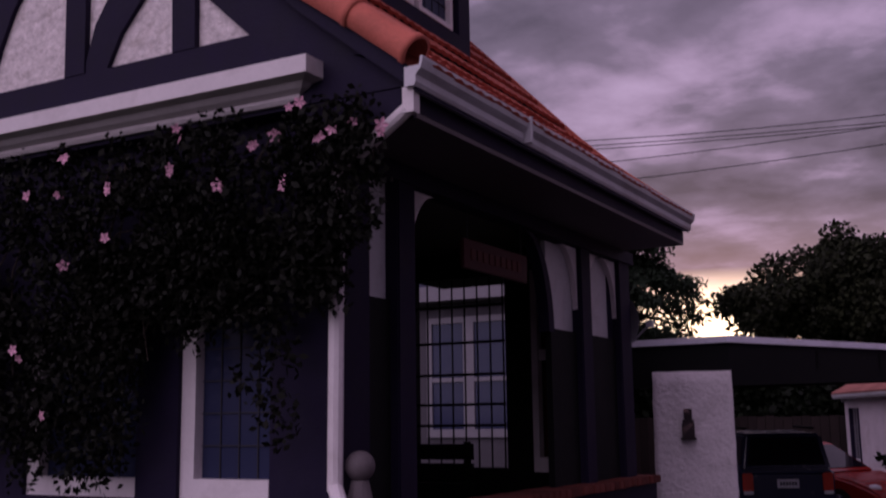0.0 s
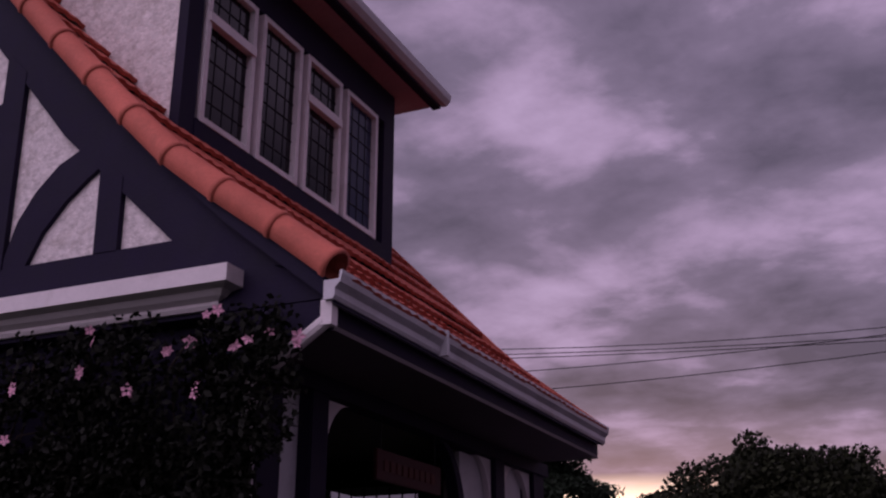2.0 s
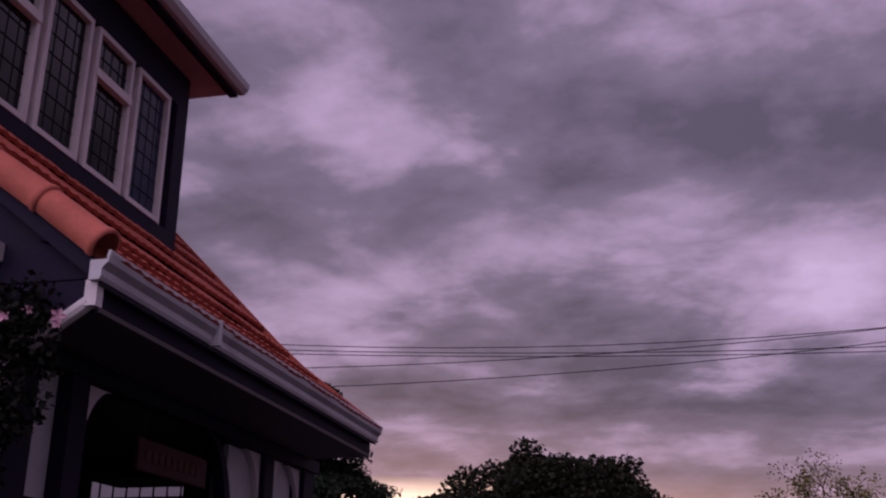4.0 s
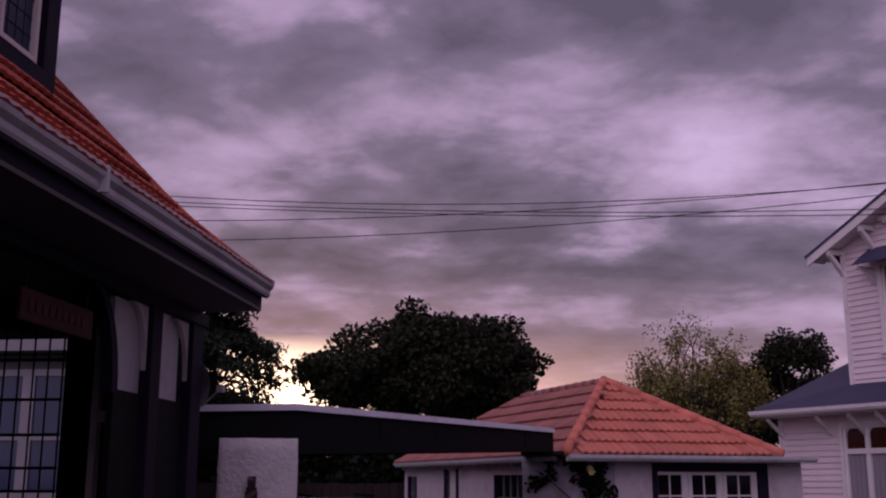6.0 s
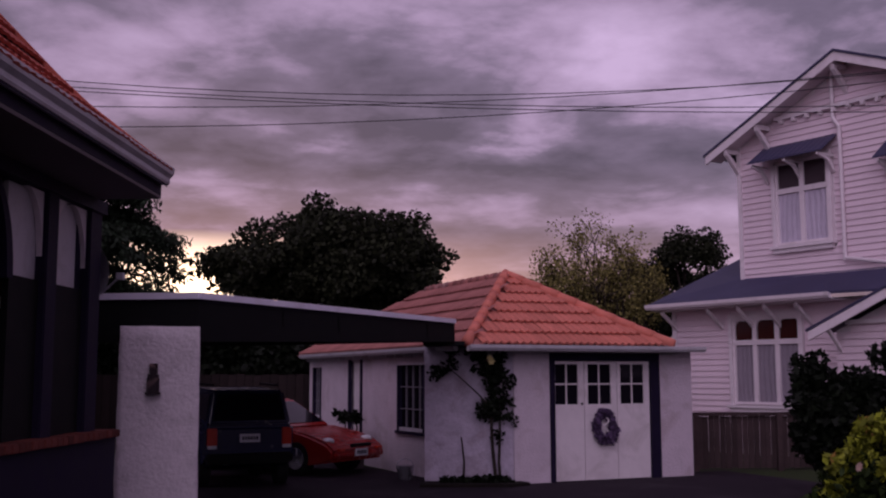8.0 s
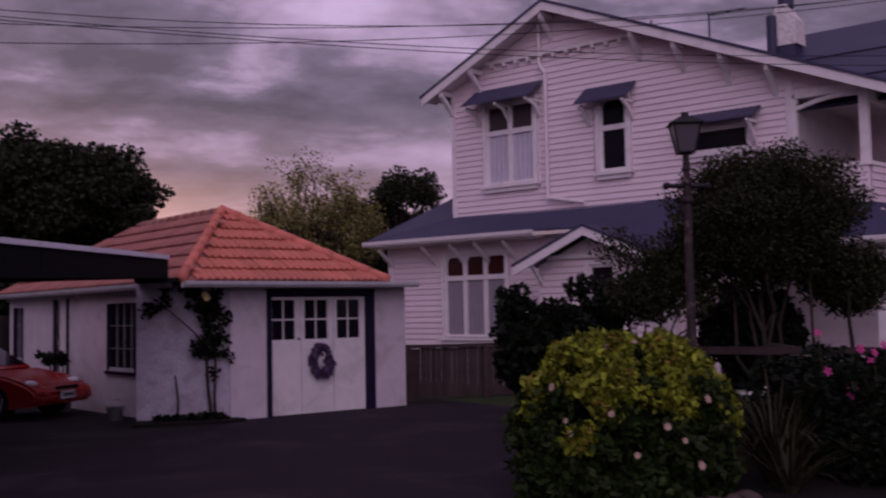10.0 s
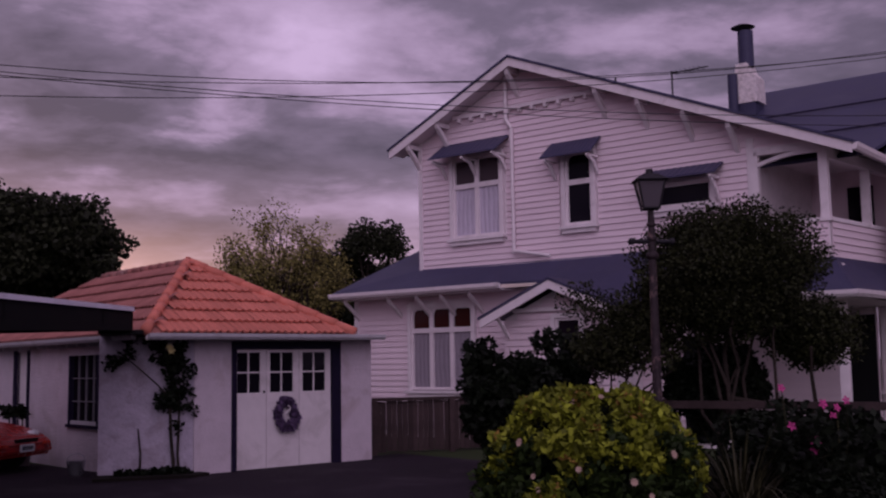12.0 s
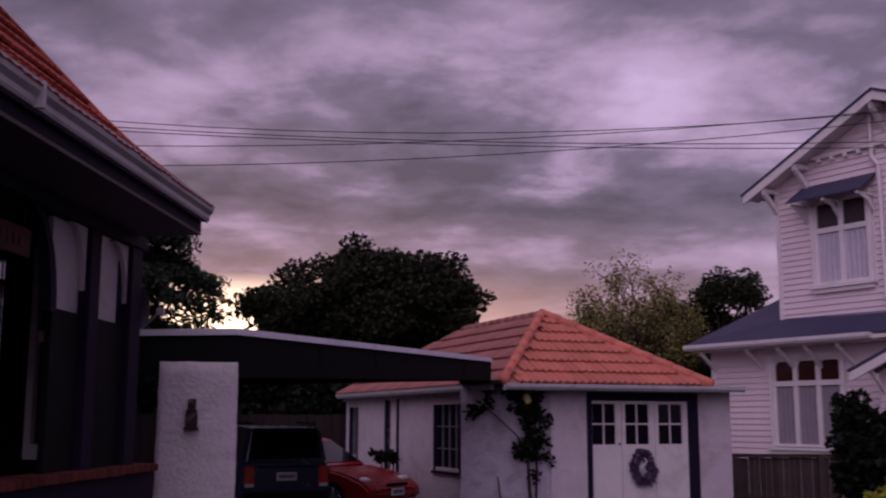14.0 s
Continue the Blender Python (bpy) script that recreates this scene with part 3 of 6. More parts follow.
def house_veranda():
    beam = bmesh.new()
    box(beam, WX - 0.09, WX + 0.05, 4.8, Y1 + 0.25, 3.13, 3.24)
    part("veranda_beam", beam, DARK, house)
    for y, w in ((4.84, 0.14), (5.31, 0.20), (8.19, 0.22), (9.14, 0.28)):
        bm = bmesh.new()
        box(bm, WX - 0.12, WX + 0.03, y - w / 2, y + w / 2, 1.2, 3.14)
        part("post", bm, DARK, house, bevel=0.01)
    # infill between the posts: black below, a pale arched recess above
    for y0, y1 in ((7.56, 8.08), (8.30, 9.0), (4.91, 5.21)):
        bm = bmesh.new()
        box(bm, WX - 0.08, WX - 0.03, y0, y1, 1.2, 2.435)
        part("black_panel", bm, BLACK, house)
        # greyer paint than the spandrels: the recess's shade is in its colour
        bm = bmesh.new()
        box(bm, WX - 0.10, WX - 0.06, y0, y1, 2.44, 3.12)
        part("white_panel", bm, GUTTER, house, "pale painted recessed panel")

    def spandrel(pts):
        bm = bmesh.new()
        prism(bm, pts, "x", WX - 0.055, WX - 0.01)
        part("spandrel", bm, WHITE, house, "white painted curved spandrel")
    for y, sgn, reach in ((8.08, -1, 0.30), (8.30, 1, 0.32), (9.0, -1, 0.32), (5.41, 1, 0.30)):
        low = 2.62
        curve = [(y + sgn * reach * (1 - math.cos(a)), low + (3.12 - low) * math.sin(a)) for a in np.linspace(0, math.pi / 2, 9)]
        spandrel([(y, low)] + curve[1:] + [(y, 3.12)])
    # dark curved knee brace that edges the wide opening
    bm = bmesh.new()
    inner = [(7.56 - 0.02 - 0.42 * (1 - math.cos(a)), 2.40 + 0.72 * math.sin(a)) for a in np.linspace(0, math.pi / 2, 9)]
    outer = [(p[0] - 0.10, p[1]) for p in inner]
    prism(bm, inner + outer[::-1], "x", WX - 0.08, WX + 0.01)
    part("brace", bm, DARK, house)
    # low wall with a brick capping
    bm = bmesh.new()
    box(bm, WX - 0.12, WX + 0.10, 4.85, 9.6, 0, 1.17)
    part("low_wall", bm, DARK, house)
    n = 42
    me = None
    for i in range(n):
        y = 4.86 + i * 4.74 / n
        if me is None:
            first = part("brick", made(box, -0.15, 0.15, 0, 0.102, 0, 0.065), BRICK, house, bevel=0.006)
            me = first.data
            first.location = (WX, y, 1.172)
        else:
            ob = new("brick", me)
            ob.parent = house
            ob.location = (WX + random.uniform(-0.006, 0.006), y, 1.172 + random.uniform(-0.003, 0.003))
    # inner wall with a white casement behind a grille, and a narrow side light
    yb = 8.30
    # walls kept near black: the veranda's dimness is put into their colour
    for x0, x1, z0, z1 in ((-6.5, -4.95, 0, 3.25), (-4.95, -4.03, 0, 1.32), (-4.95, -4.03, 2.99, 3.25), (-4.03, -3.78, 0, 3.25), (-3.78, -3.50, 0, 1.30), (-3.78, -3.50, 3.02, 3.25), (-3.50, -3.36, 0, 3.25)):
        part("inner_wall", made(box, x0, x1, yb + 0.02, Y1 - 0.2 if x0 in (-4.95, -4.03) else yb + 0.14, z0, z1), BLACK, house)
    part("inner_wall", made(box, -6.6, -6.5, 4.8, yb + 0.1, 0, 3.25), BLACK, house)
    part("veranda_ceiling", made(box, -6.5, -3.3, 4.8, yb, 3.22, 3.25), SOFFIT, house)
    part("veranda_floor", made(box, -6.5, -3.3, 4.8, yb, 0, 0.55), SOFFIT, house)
    w = part("grille", made(box, -4.95, -4.03, yb + 0.015, yb + 0.035, 1.31, 1.34), BLACK, house, "black iron grille in the open end of the veranda")
    for i in range(8):
        xx = -4.93 + i * 0.125
        part("grille_bar", made(rod, (xx, yb + 0.03, 1.33), (xx, yb + 0.03, 2.98), 0.008, None, 6), BLACK, w)
    for zz in (1.70, 1.88, 2.14, 2.42, 2.74):
        part("grille_bar", made(box, -4.94, -4.04, yb + 0.015, yb + 0.03, zz - 0.012, zz + 0.012), BLACK, w)
    w = part("side_light", made(box, -3.72, -3.50, yb + 0.10, yb + 0.11, 1.31, 3.01), RED_GLASS, house, "narrow leadlight beside the door")
    bm = bmesh.new()
    box(bm, -3.78, -3.725, yb, yb + 0.09, 1.31, 3.01)
    box(bm, -3.725, -3.50, yb - 0.01, yb + 0.09, 1.31, 1.43)
    box(bm, -3.725, -3.50, yb + 0.03, yb + 0.09, 2.24, 2.33)
    part("window_frame", bm, WHITE, w)
    for i in range(1, 6):
        zz = 1.43 + i * 0.26
        part("lead_strip", made(box, -3.72, -3.50, yb + 0.07, yb + 0.095, zz - 0.005, zz + 0.005), BLACK, w)
    part("lead_strip", made(box, -3.615, -3.605, yb + 0.07, yb + 0.095, 1.43, 3.01), BLACK, w)


def house_dormer():
    X = -4.15
    y0, y1 = 4.90, 7.95
    zb, zt = 4.93, 6.54
    bm = bmesh.new()
    box(bm, -6.2, X - 0.06, y0 + 0.02, y1 - 0.02, 4.5, zt)
    d = part("dormer", bm, ROUGH, house, "dormer with roughcast cheeks and four casements")
    bm = bmesh.new()
    box(bm, X - 0.06, X + 0.02, y0, y0 + 0.16, zb - 0.25, zt)
    box(bm, X - 0.06, X + 0.02, y1 - 0.20, y1, zb - 0.10, zt)
    box(bm, X - 0.06, X + 0.03, y0 + 0.16, y1 - 0.20, zb - 0.10, zb + 0.075)
    box(bm, X - 0.06, X + 0.02, y0 + 0.16, y1 - 0.20, 6.20, zt)
    part("dormer_frame", bm, DARK, d)
    ws = [(5.095, 5.675, True), (5.755, 6.315, False), (6.395, 6.955, True), (7.04, 7.605, False)]
    for a, b, split in ws:
        z0, z1 = zb + 0.07, 6.19
        w = part("casement", made(box, X - 0.02, X - 0.01, a + 0.05, b - 0.05, z0 + 0.05, z1 - 0.05), PANE_BLUE if a > 7 else PANE, d, "white casement with leadlight panes")
        bm = bmesh.new()
        f = 0.042
        box(bm, X - 0.03, X + 0.035, a, a + f, z0, z1)
        box(bm, X - 0.03, X + 0.035, b - f, b, z0, z1)
        box(bm, X - 0.03, X + 0.037, a + f, b - f, z0, z0 + f)
        box(bm, X - 0.03, X + 0.037, a + f, b - f, z1 - f, z1)
        if split:
            box(bm, X - 0.03, X + 0.05, a + 0.01, b - 0.01, z1 - 0.42, z1 - 0.35)
        part("window_frame", bm, WHITE, w)
        bm = bmesh.new()
        for i in range(1, 4):
            yy = a + f + (b - a - 2 * f) * i / 4
            box(bm, X - 0.012, X - 0.004, yy - 0.0016, yy + 0.0016, z0 + f, z1 - f)
        for i in range(1, 7):
            zz = z0 + f + (z1 - z0 - 2 * f) * i / 7
            box(bm, X - 0.012, X - 0.002, a + f, b - f, zz - 0.0016, zz + 0.0016)
        tagged(part("lead_strip", bm, LEAD, w), kind="stuff")
    # dormer roof with its soffit and gutter
    bm = bmesh.new()
    prism(bm, [(X + 0.36, zt + 0.06), (X + 0.36, zt + 0.10), (-6.4, zt + 0.9), (-6.4, zt + 0.8)], "y", y0 - 0.3, y1 + 0.33)
    part("dormer_roof", bm, TERRA, d)
    bm = bmesh.new()
    box(bm, -6.0, X + 0.33, y0 - 0.28, y1 + 0.31, zt, zt + 0.03)
    part("dormer_soffit", bm, SOFFIT_PINK, d, "pink-brown painted soffit")
    bm = bmesh.new()
    box(bm, X + 0.27, X + 0.35, y0 - 0.29, y1 + 0.32, zt - 0.03, zt + 0.10)
    part("dormer_fascia", bm, DARK, d)
    bm = bmesh.new()
    sec = [(0.0, 0.0), (0.05, 0.0), (0.09, 0.04), (0.10, 0.10), (0.09, 0.10), (0.0, 0.08)]
    sweep(bm, [(X + 0.35, y0 - 0.3, zt + 0.0), (X + 0.35, y1 + 0.35, zt + 0.0)], sec)
    part("dormer_gutter", bm, GUTTER, d)


house_roof()
house_walls()
house_eave()
house_veranda()
house_dormer()

# ---- carport and pier ----
CPZ = 2.55
cp_corner, cp_end = Vector((-2.72, 10.75)), Vector((-0.20, 15.95))
cp_dir = (cp_end - cp_corner).normalized()
cp_left = Vector((-cp_dir.y, cp_dir.x))


def build_carport():
    c = thing("carport", Matrix.Identity(4), "flat-roofed carport with dark fascia and pale metal edge", "carport")
    far = cp_end + cp_left * 6.0
    ring = [Vector((-4.7, 10.92)), cp_corner, cp_end, far]

    def strip(a, b, out0, out1, z0, z1, name, mat, label="", drop=(0, 0)):
        d = (b - a).normalized()
        n = Vector((d.y, -d.x))
        bm = bmesh.new()
        vs = prism(bm, [tuple(a + n * out0), tuple(b + n * out0), tuple(b + n * out1), tuple(a + n * out1)], "z", z0, z1)
        vs[0].co.z -= drop[0]
        vs[3].co.z -= drop[0]
        vs[1].co.z -= drop[1]
        vs[2].co.z -= drop[1]
        part(name, bm, mat, c, label)
    bm = bmesh.new()
    prism(bm, [tuple(p) for p in ring], "z", CPZ - 0.10, CPZ - 0.03)
    part("roof", bm, DARK, c)
    for a, b, drop in zip(ring, ring[1:], ((0.16, 0.16), (0.16, 0.0), (0.0, 0.0))):
        strip(a, b, -0.04, 0.0, CPZ - 0.34, CPZ - 0.065, "fascia", BLACK, drop=drop)
        strip(a, b, -0.05, 0.025, CPZ - 0.066, CPZ, "roof_edge", EDGE_METAL, "pale metal roof edge with the sky's highlight in its colour")
    for k in (0.25, 0.45, 0.65, 0.85):
        p = cp_corner.lerp(cp_end, k)
        strip(p, p + cp_left * 5.0, -0.025, 0.025, CPZ - 0.30, CPZ - 0.11, "rafter", BLACK)
    for p in (far - cp_dir * 0.4 - cp_left * 0.3, Vector((-4.9, 12.2))):
        part("post", made(box, p.x - 0.06, p.x + 0.06, p.y - 0.06, p.y + 0.06, 0, CPZ - 0.1), DARK, c)


build_carport()


def build_pier():
    p = thing("roughcast_pier", pose(-3.13, 10.86, 0, 0, 0, 14), "thick white roughcast pier under the carport's corner", "pier")
    bm = bmesh.new()
    box(bm, -0.40, 0.40, -0.28, 0.28, 0, 2.20)
    bmesh.ops.subdivide_edges(bm, edges=bm.edges[:], cuts=14, use_grid_fill=True)
    for v in bm.verts:
        k = 1.0 - 0.028 * (v.co.z / 2.2)
        v.co.x *= k
        v.co += Vector((noise.noise(v.co * 5), noise.noise(v.co * 5 + Vector((9, 0, 0))), 0.6 * noise.noise(v.co * 5 + Vector((0, 7, 0))))) * 0.012
    part("shaft", bm, PIER_CAST, p, smooth=True)
    bm = bmesh.new()
    box(bm, -0.105, 0.005, -0.36, -0.28, 1.69, 1.725)
    box(bm, -0.11, 0.01, -0.40, -0.29, 1.55, 1.69)
    box(bm, -0.125, 0.025, -0.41, -0.28, 1.525, 1.55)
    box(bm, -0.09, -0.01, -0.35, -0.28, 1.725, 1.83)
    part("wall_lantern", bm, POST, p, "small rusted wall lantern", bevel=0.006)


build_pier()

# ---- garage ----
G0 = Vector((0.72, 17.05))
GA = math.atan2(0.435, 0.900)
garage = thing("garage", Matrix.Translation((G0.x, G0.y, 0)) @ Matrix.Rotation(GA, 4, "Z"), "white rendered garage with hipped terracotta roof", "garage")
GW, GD, GE = 3.45, 8.1, 2.13


def build_garage():
    for k in ((0, 0.67, 0, 0.2, 0, GE), (2.72, GW, 0, 0.2, 0, GE), (0.67, 2.72, 0, 0.2, 2.02, GE), (GW - 0.2, GW, 0.2, GD, 0, GE), (-0.8, GW, GD, GD + 0.2, 0, GE)):
        part("wall_section", made(box, *k), RENDER, garage, "white rendered wall")
    # side wall set back, with openings
    sx = -0.80
    spans = ((0.62, 1.72, 0, GE), (1.72, 2.95, 0, 0.74), (1.72, 2.95, 1.90, GE), (2.95, 4.92, 0, GE), (4.92, 5.45, 2.0, GE), (5.45, 7.42, 0, GE), (7.42, 8.02, 0, 0.8), (7.42, 8.02, 1.9, GE), (8.02, GD, 0, GE))
    for a, b, z0, z1 in spans:
        part("wall_section", made(box, sx, sx + 0.2, a, b, z0, z1), RENDER, garage)
    for a, b, z0, z1 in ((1.72, 2.95, 0.74, 1.90), (7.42, 8.02, 0.8, 1.9)):
        w = part("window", made(box, sx + 0.06, sx + 0.07, a, b, z0, z1), PANE, garage, "dark small-paned window")
        bm = bmesh.new()
        box(bm, sx - 0.02, sx + 0.1, a, a + 0.06, z0, z1)
        box(bm, sx - 0.02, sx + 0.1, b - 0.06, b, z0, z1)
        box(bm, sx - 0.05, sx + 0.1, a - 0.03, b + 0.03, z0 - 0.05, z0)
        part("window_frame", bm, DARK, w)
        bm = bmesh.new()
        for i in (1, 2, 3):
            yy = a + (b - a) * i / 4
            box(bm, sx + 0.03, sx + 0.06, yy - 0.005, yy + 0.005, z0, z1)
        for i in (1, 2):
            zz = z0 + (z1 - z0) * i / 3
            box(bm, sx + 0.03, sx + 0.06, a, b, zz - 0.008, zz + 0.008)
        part("glazing_bar", bm, COTTAGE_TRIM, w)
        part("bottom_rail", made(box, sx + 0.0, sx + 0.055, a + 0.062, b - 0.062, z0 + 0.002, z0 + 0.06), GUTTER, w)
    dr = part("door", made(box, sx + 0.05, sx + 0.09, 4.92, 5.45, 0, 2.0), WHITE, garage, "white side door")
    bm = bmesh.new()
    box(bm, sx - 0.02, sx + 0.1, 4.80, 4.92, 0, 2.05)
    box(bm, sx - 0.02, sx + 0.1, 5.45, 5.62, 0, 2.05)
    part("door_frame", bm, DARK, dr)
    # door frame and three-leaf door
    bm = bmesh.new()
    box(bm, 0.65, 0.735, -0.03, 0.12, 0, 2.07)
    box(bm, 2.60, 2.775, -0.03, 0.12, 0, 2.07)
    box(bm, 0.735, 2.60, -0.03, 0.12, 1.945, 2.07)
    part("door_frame", bm, DARK, garage, "black painted door frame")
    xs = (0.74, 1.31, 1.945, 2.595)
    for a, b in zip(xs, xs[1:]):
        bm = bmesh.new()
        a, b = a + 0.006, b - 0.006
        sa, sb = (0.02 if a < 0.8 else 0.065), 0.11
        box(bm, a, b, 0.02, 0.07, 0.02, 1.24)
        box(bm, a, a + sa, 0.02, 0.07, 1.24, 1.94)
        box(bm, b - sb, b, 0.02, 0.07, 1.24, 1.94)
        box(bm, a + sa, b - sb, 0.02, 0.07, 1.89, 1.94)
        leaf = part("door_leaf", bm, WHITE, garage, "white garage door leaf with four small panes")
        part("pane", made(box, a + sa, b - sb, 0.045, 0.052, 1.24, 1.89), PANE, leaf)
        bm = bmesh.new()
        mx = (a + sa + b - sb) / 2
        box(bm, mx - 0.012, mx + 0.012, 0.03, 0.045, 1.24, 1.89)
        box(bm, a + sa, b - sb, 0.028, 0.044, 1.555, 1.58)
        part("glazing_bar", bm, WHITE, leaf)
    part("door_knob", made(ball, (1.255, 0.0, 1.25), 0.02), CAST, garage)
    # hipped roof
    ov = 0.42
    xl, xr, yf = -1.03, 2.80, -ov
    xa = 0.90
    za = 3.51
    ya = 1.97
    yb = 5.5
    e = GE + 0.05
    bm = bmesh.new()
    A, B = bm.verts.new((xa, ya, za)), bm.verts.new((xa, yb, za))
    c = [bm.verts.new(p) for p in ((xl, yf, e), (xr, yf, e), (xr, GD + ov, e), (xl, GD + ov, e))]
    for q in ((c[0], c[1], A), (c[1], c[2], B, A), (c[2], c[3], B), (c[3], c[0], A, B), (c[3], c[2], c[1], c[0])):
        bm.faces.new(q)
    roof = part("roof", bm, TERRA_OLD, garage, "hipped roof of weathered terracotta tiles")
    tile = tile_mesh("garage_tile", 0.26, 0.40, TERRA_GARAGE, 0.028)
    old = tile_mesh("garage_tile_old", 0.26, 0.40, TERRA_OLD, 0.028)

    def clad(c0, c1, ridge0, ridge1, mesh, offset):
        """Courses of tiles between the eave c0-c1 and the top ridge0-ridge1."""
        c0, c1, r0, r1 = map(Vector, (c0, c1, ridge0, ridge1))
        along = (c1 - c0).normalized()
        up = (r0 - c0) - along * (r0 - c0).dot(along)
        H = up.length
        up.normalize()
        out = []
        k = 0
        while k * 0.385 < H - 0.12:
            h = k * 0.385
            f = h / H
            a, b = c0.lerp(r0, f), c1.lerp(r1, f)
            ta, tb = (a - c0).dot(along), (b - c0).dot(along)
            x = 0.12
            while x < (c1 - c0).length:
                if ta + 0.12 < x < tb - 0.12:
                    out.append(frame_of(c0 + along * x + up * (h + 0.02) + Vector((0, 0, 0.005 + random.uniform(0, 0.006))), along + Vector((0, 0, random.uniform(-0.012, 0.012))), up))
                x += 0.26
            k += 1
        return out
    spots = clad((xl, yf, e), (xr, yf, e), (xa, ya, za), (xa, ya, za), tile, 0)
    lay_tiles(tile, spots, roof)
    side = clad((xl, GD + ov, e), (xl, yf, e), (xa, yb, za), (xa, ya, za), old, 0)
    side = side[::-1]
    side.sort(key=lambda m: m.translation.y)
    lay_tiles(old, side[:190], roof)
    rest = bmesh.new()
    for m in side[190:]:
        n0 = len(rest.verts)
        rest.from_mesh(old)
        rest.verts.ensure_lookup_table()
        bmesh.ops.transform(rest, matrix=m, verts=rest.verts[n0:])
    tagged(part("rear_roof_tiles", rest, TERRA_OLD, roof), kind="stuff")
    # hip and ridge caps
    def caps(p, q, clay):
        p, q = Vector(p), Vector(q)
        n = max(1, round((q - p).length / 0.36))
        for i in range(n):
            bm = bmesh.new()
            a, b = p.lerp(q, i / n), p.lerp(q, (i + 1.12) / n)
            rod(bm, a + Vector((0, 0, 0.035)), b + Vector((0, 0, 0.028)), 0.085, 0.075, 12)
            part("hip_tile", bm, clay, roof, smooth=True)
    caps((xl, yf, e), (xa, ya, za), TERRA_HIP)
    caps((xr, yf, e), (xa, ya, za), TERRA_HIP)
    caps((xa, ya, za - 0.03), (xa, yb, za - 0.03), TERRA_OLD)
    # gutter round the eave
    bm = bmesh.new()
    sec = [(0.0, 0.0), (0.05, 0.0), (0.085, 0.04), (0.095, 0.09), (0.085, 0.09), (0.0, 0.07)]
    sweep(bm, [(xl + 0.03, yf, e - 0.09), (xr + 0.60, yf, e - 0.09)], sec)
    part("gutter", bm, GUTTER, garage, "white metal gutter")
    bm = bmesh.new()
    sweep(bm, [(xl, GD, e - 0.09), (xl, yf + 0.3, e - 0.09)], sec)
    part("gutter", bm, GUTTER, garage)
    bm = bmesh.new()
    box(bm, xl + 0.02, xr, yf + 0.01, yf + 0.03, e - 0.10, e)
    part("fascia", bm, WHITE, garage)
    for i in range(17):
        y = 0.9 + i * 0.44
        part("rafter_end", made(box, xl + 0.06, sx, y, y + 0.05, e - 0.15, e - 0.05), GUTTER, garage)
    part("flat_roof", made(box, xr - 0.25, GW + 0.05, yf + 0.05, GD, GE + 0.0, GE + 0.05), DARK, garage)
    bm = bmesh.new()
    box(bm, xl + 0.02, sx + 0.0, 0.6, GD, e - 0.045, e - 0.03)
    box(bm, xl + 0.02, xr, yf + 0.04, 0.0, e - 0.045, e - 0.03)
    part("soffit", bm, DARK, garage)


build_garage()


def build_neighbour():
    """The white cottage that shows through the far end of the veranda."""
    n = thing("white_cottage", pose(-10.5, 19.0, 0), "white cottage with tall casement windows and a broad eave", "house")
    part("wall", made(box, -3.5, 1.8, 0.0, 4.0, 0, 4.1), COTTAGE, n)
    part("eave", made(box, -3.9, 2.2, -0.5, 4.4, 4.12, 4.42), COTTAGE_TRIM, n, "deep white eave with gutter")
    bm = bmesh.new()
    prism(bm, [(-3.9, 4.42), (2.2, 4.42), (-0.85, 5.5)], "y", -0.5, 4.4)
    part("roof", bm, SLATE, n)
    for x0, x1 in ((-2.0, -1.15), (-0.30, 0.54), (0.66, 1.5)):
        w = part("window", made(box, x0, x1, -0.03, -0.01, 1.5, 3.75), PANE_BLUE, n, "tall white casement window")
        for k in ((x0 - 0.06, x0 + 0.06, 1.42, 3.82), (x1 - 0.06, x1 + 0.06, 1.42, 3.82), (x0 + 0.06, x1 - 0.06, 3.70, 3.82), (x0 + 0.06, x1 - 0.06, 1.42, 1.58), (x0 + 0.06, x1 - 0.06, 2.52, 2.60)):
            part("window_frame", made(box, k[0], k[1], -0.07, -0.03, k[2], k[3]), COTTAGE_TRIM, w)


build_neighbour()


def build_wing_wall():
    """The short rendered wall that carries the end of the carport."""
    bm = bmesh.new()
    box(bm, -0.70, 0.74, 17.08, 17.28, 0, 2.16)
    # rough render whose dim bluish colour holds the shade on this wall
    w = tagged(part("garden_wall", bm, RENDER_SHADED), "short white rendered wall beside the garage", "wall", kind="structure")
    bm = bmesh.new()
    box(bm, -0.68, -0.05, 16.0, 17.2, 2.165, 2.22)
    part("carport_bearer", bm, BLACK, w)


build_wing_wall()

# ---- white weatherboard villa ----
villa = thing("weatherboard_villa", pose(6.05, 23.65, 0, 0, 0, -53.7), "white two-storey weatherboard villa with blue-grey roofs", "house")
V_L, V_A, V_R = (-0.52, 6.62), (2.90, 8.20), (9.98, 5.33)   # eave, apex and eave of the gable


def gable_top(s):
    a, b = (V_L, V_A) if s < V_A[0] else (V_A, V_R)
    return a[1] + (b[1] - a[1]) * (s - a[0]) / (b[0] - a[0]) - 0.10


_board = bmesh.new()
prism(_board, [(0.0, 0.0), (-0.038, 0.0), (-0.010, 0.138), (0.0, 0.138)], "x", 0.0, 1.0)
BOARD_MESH = bpy.data.meshes.new("weatherboard")
bmesh.ops.recalc_face_normals(_board, faces=_board.faces[:])
_board.to_mesh(BOARD_MESH)
_board.free()
BOARD_MESH.materials.append(BOARD)


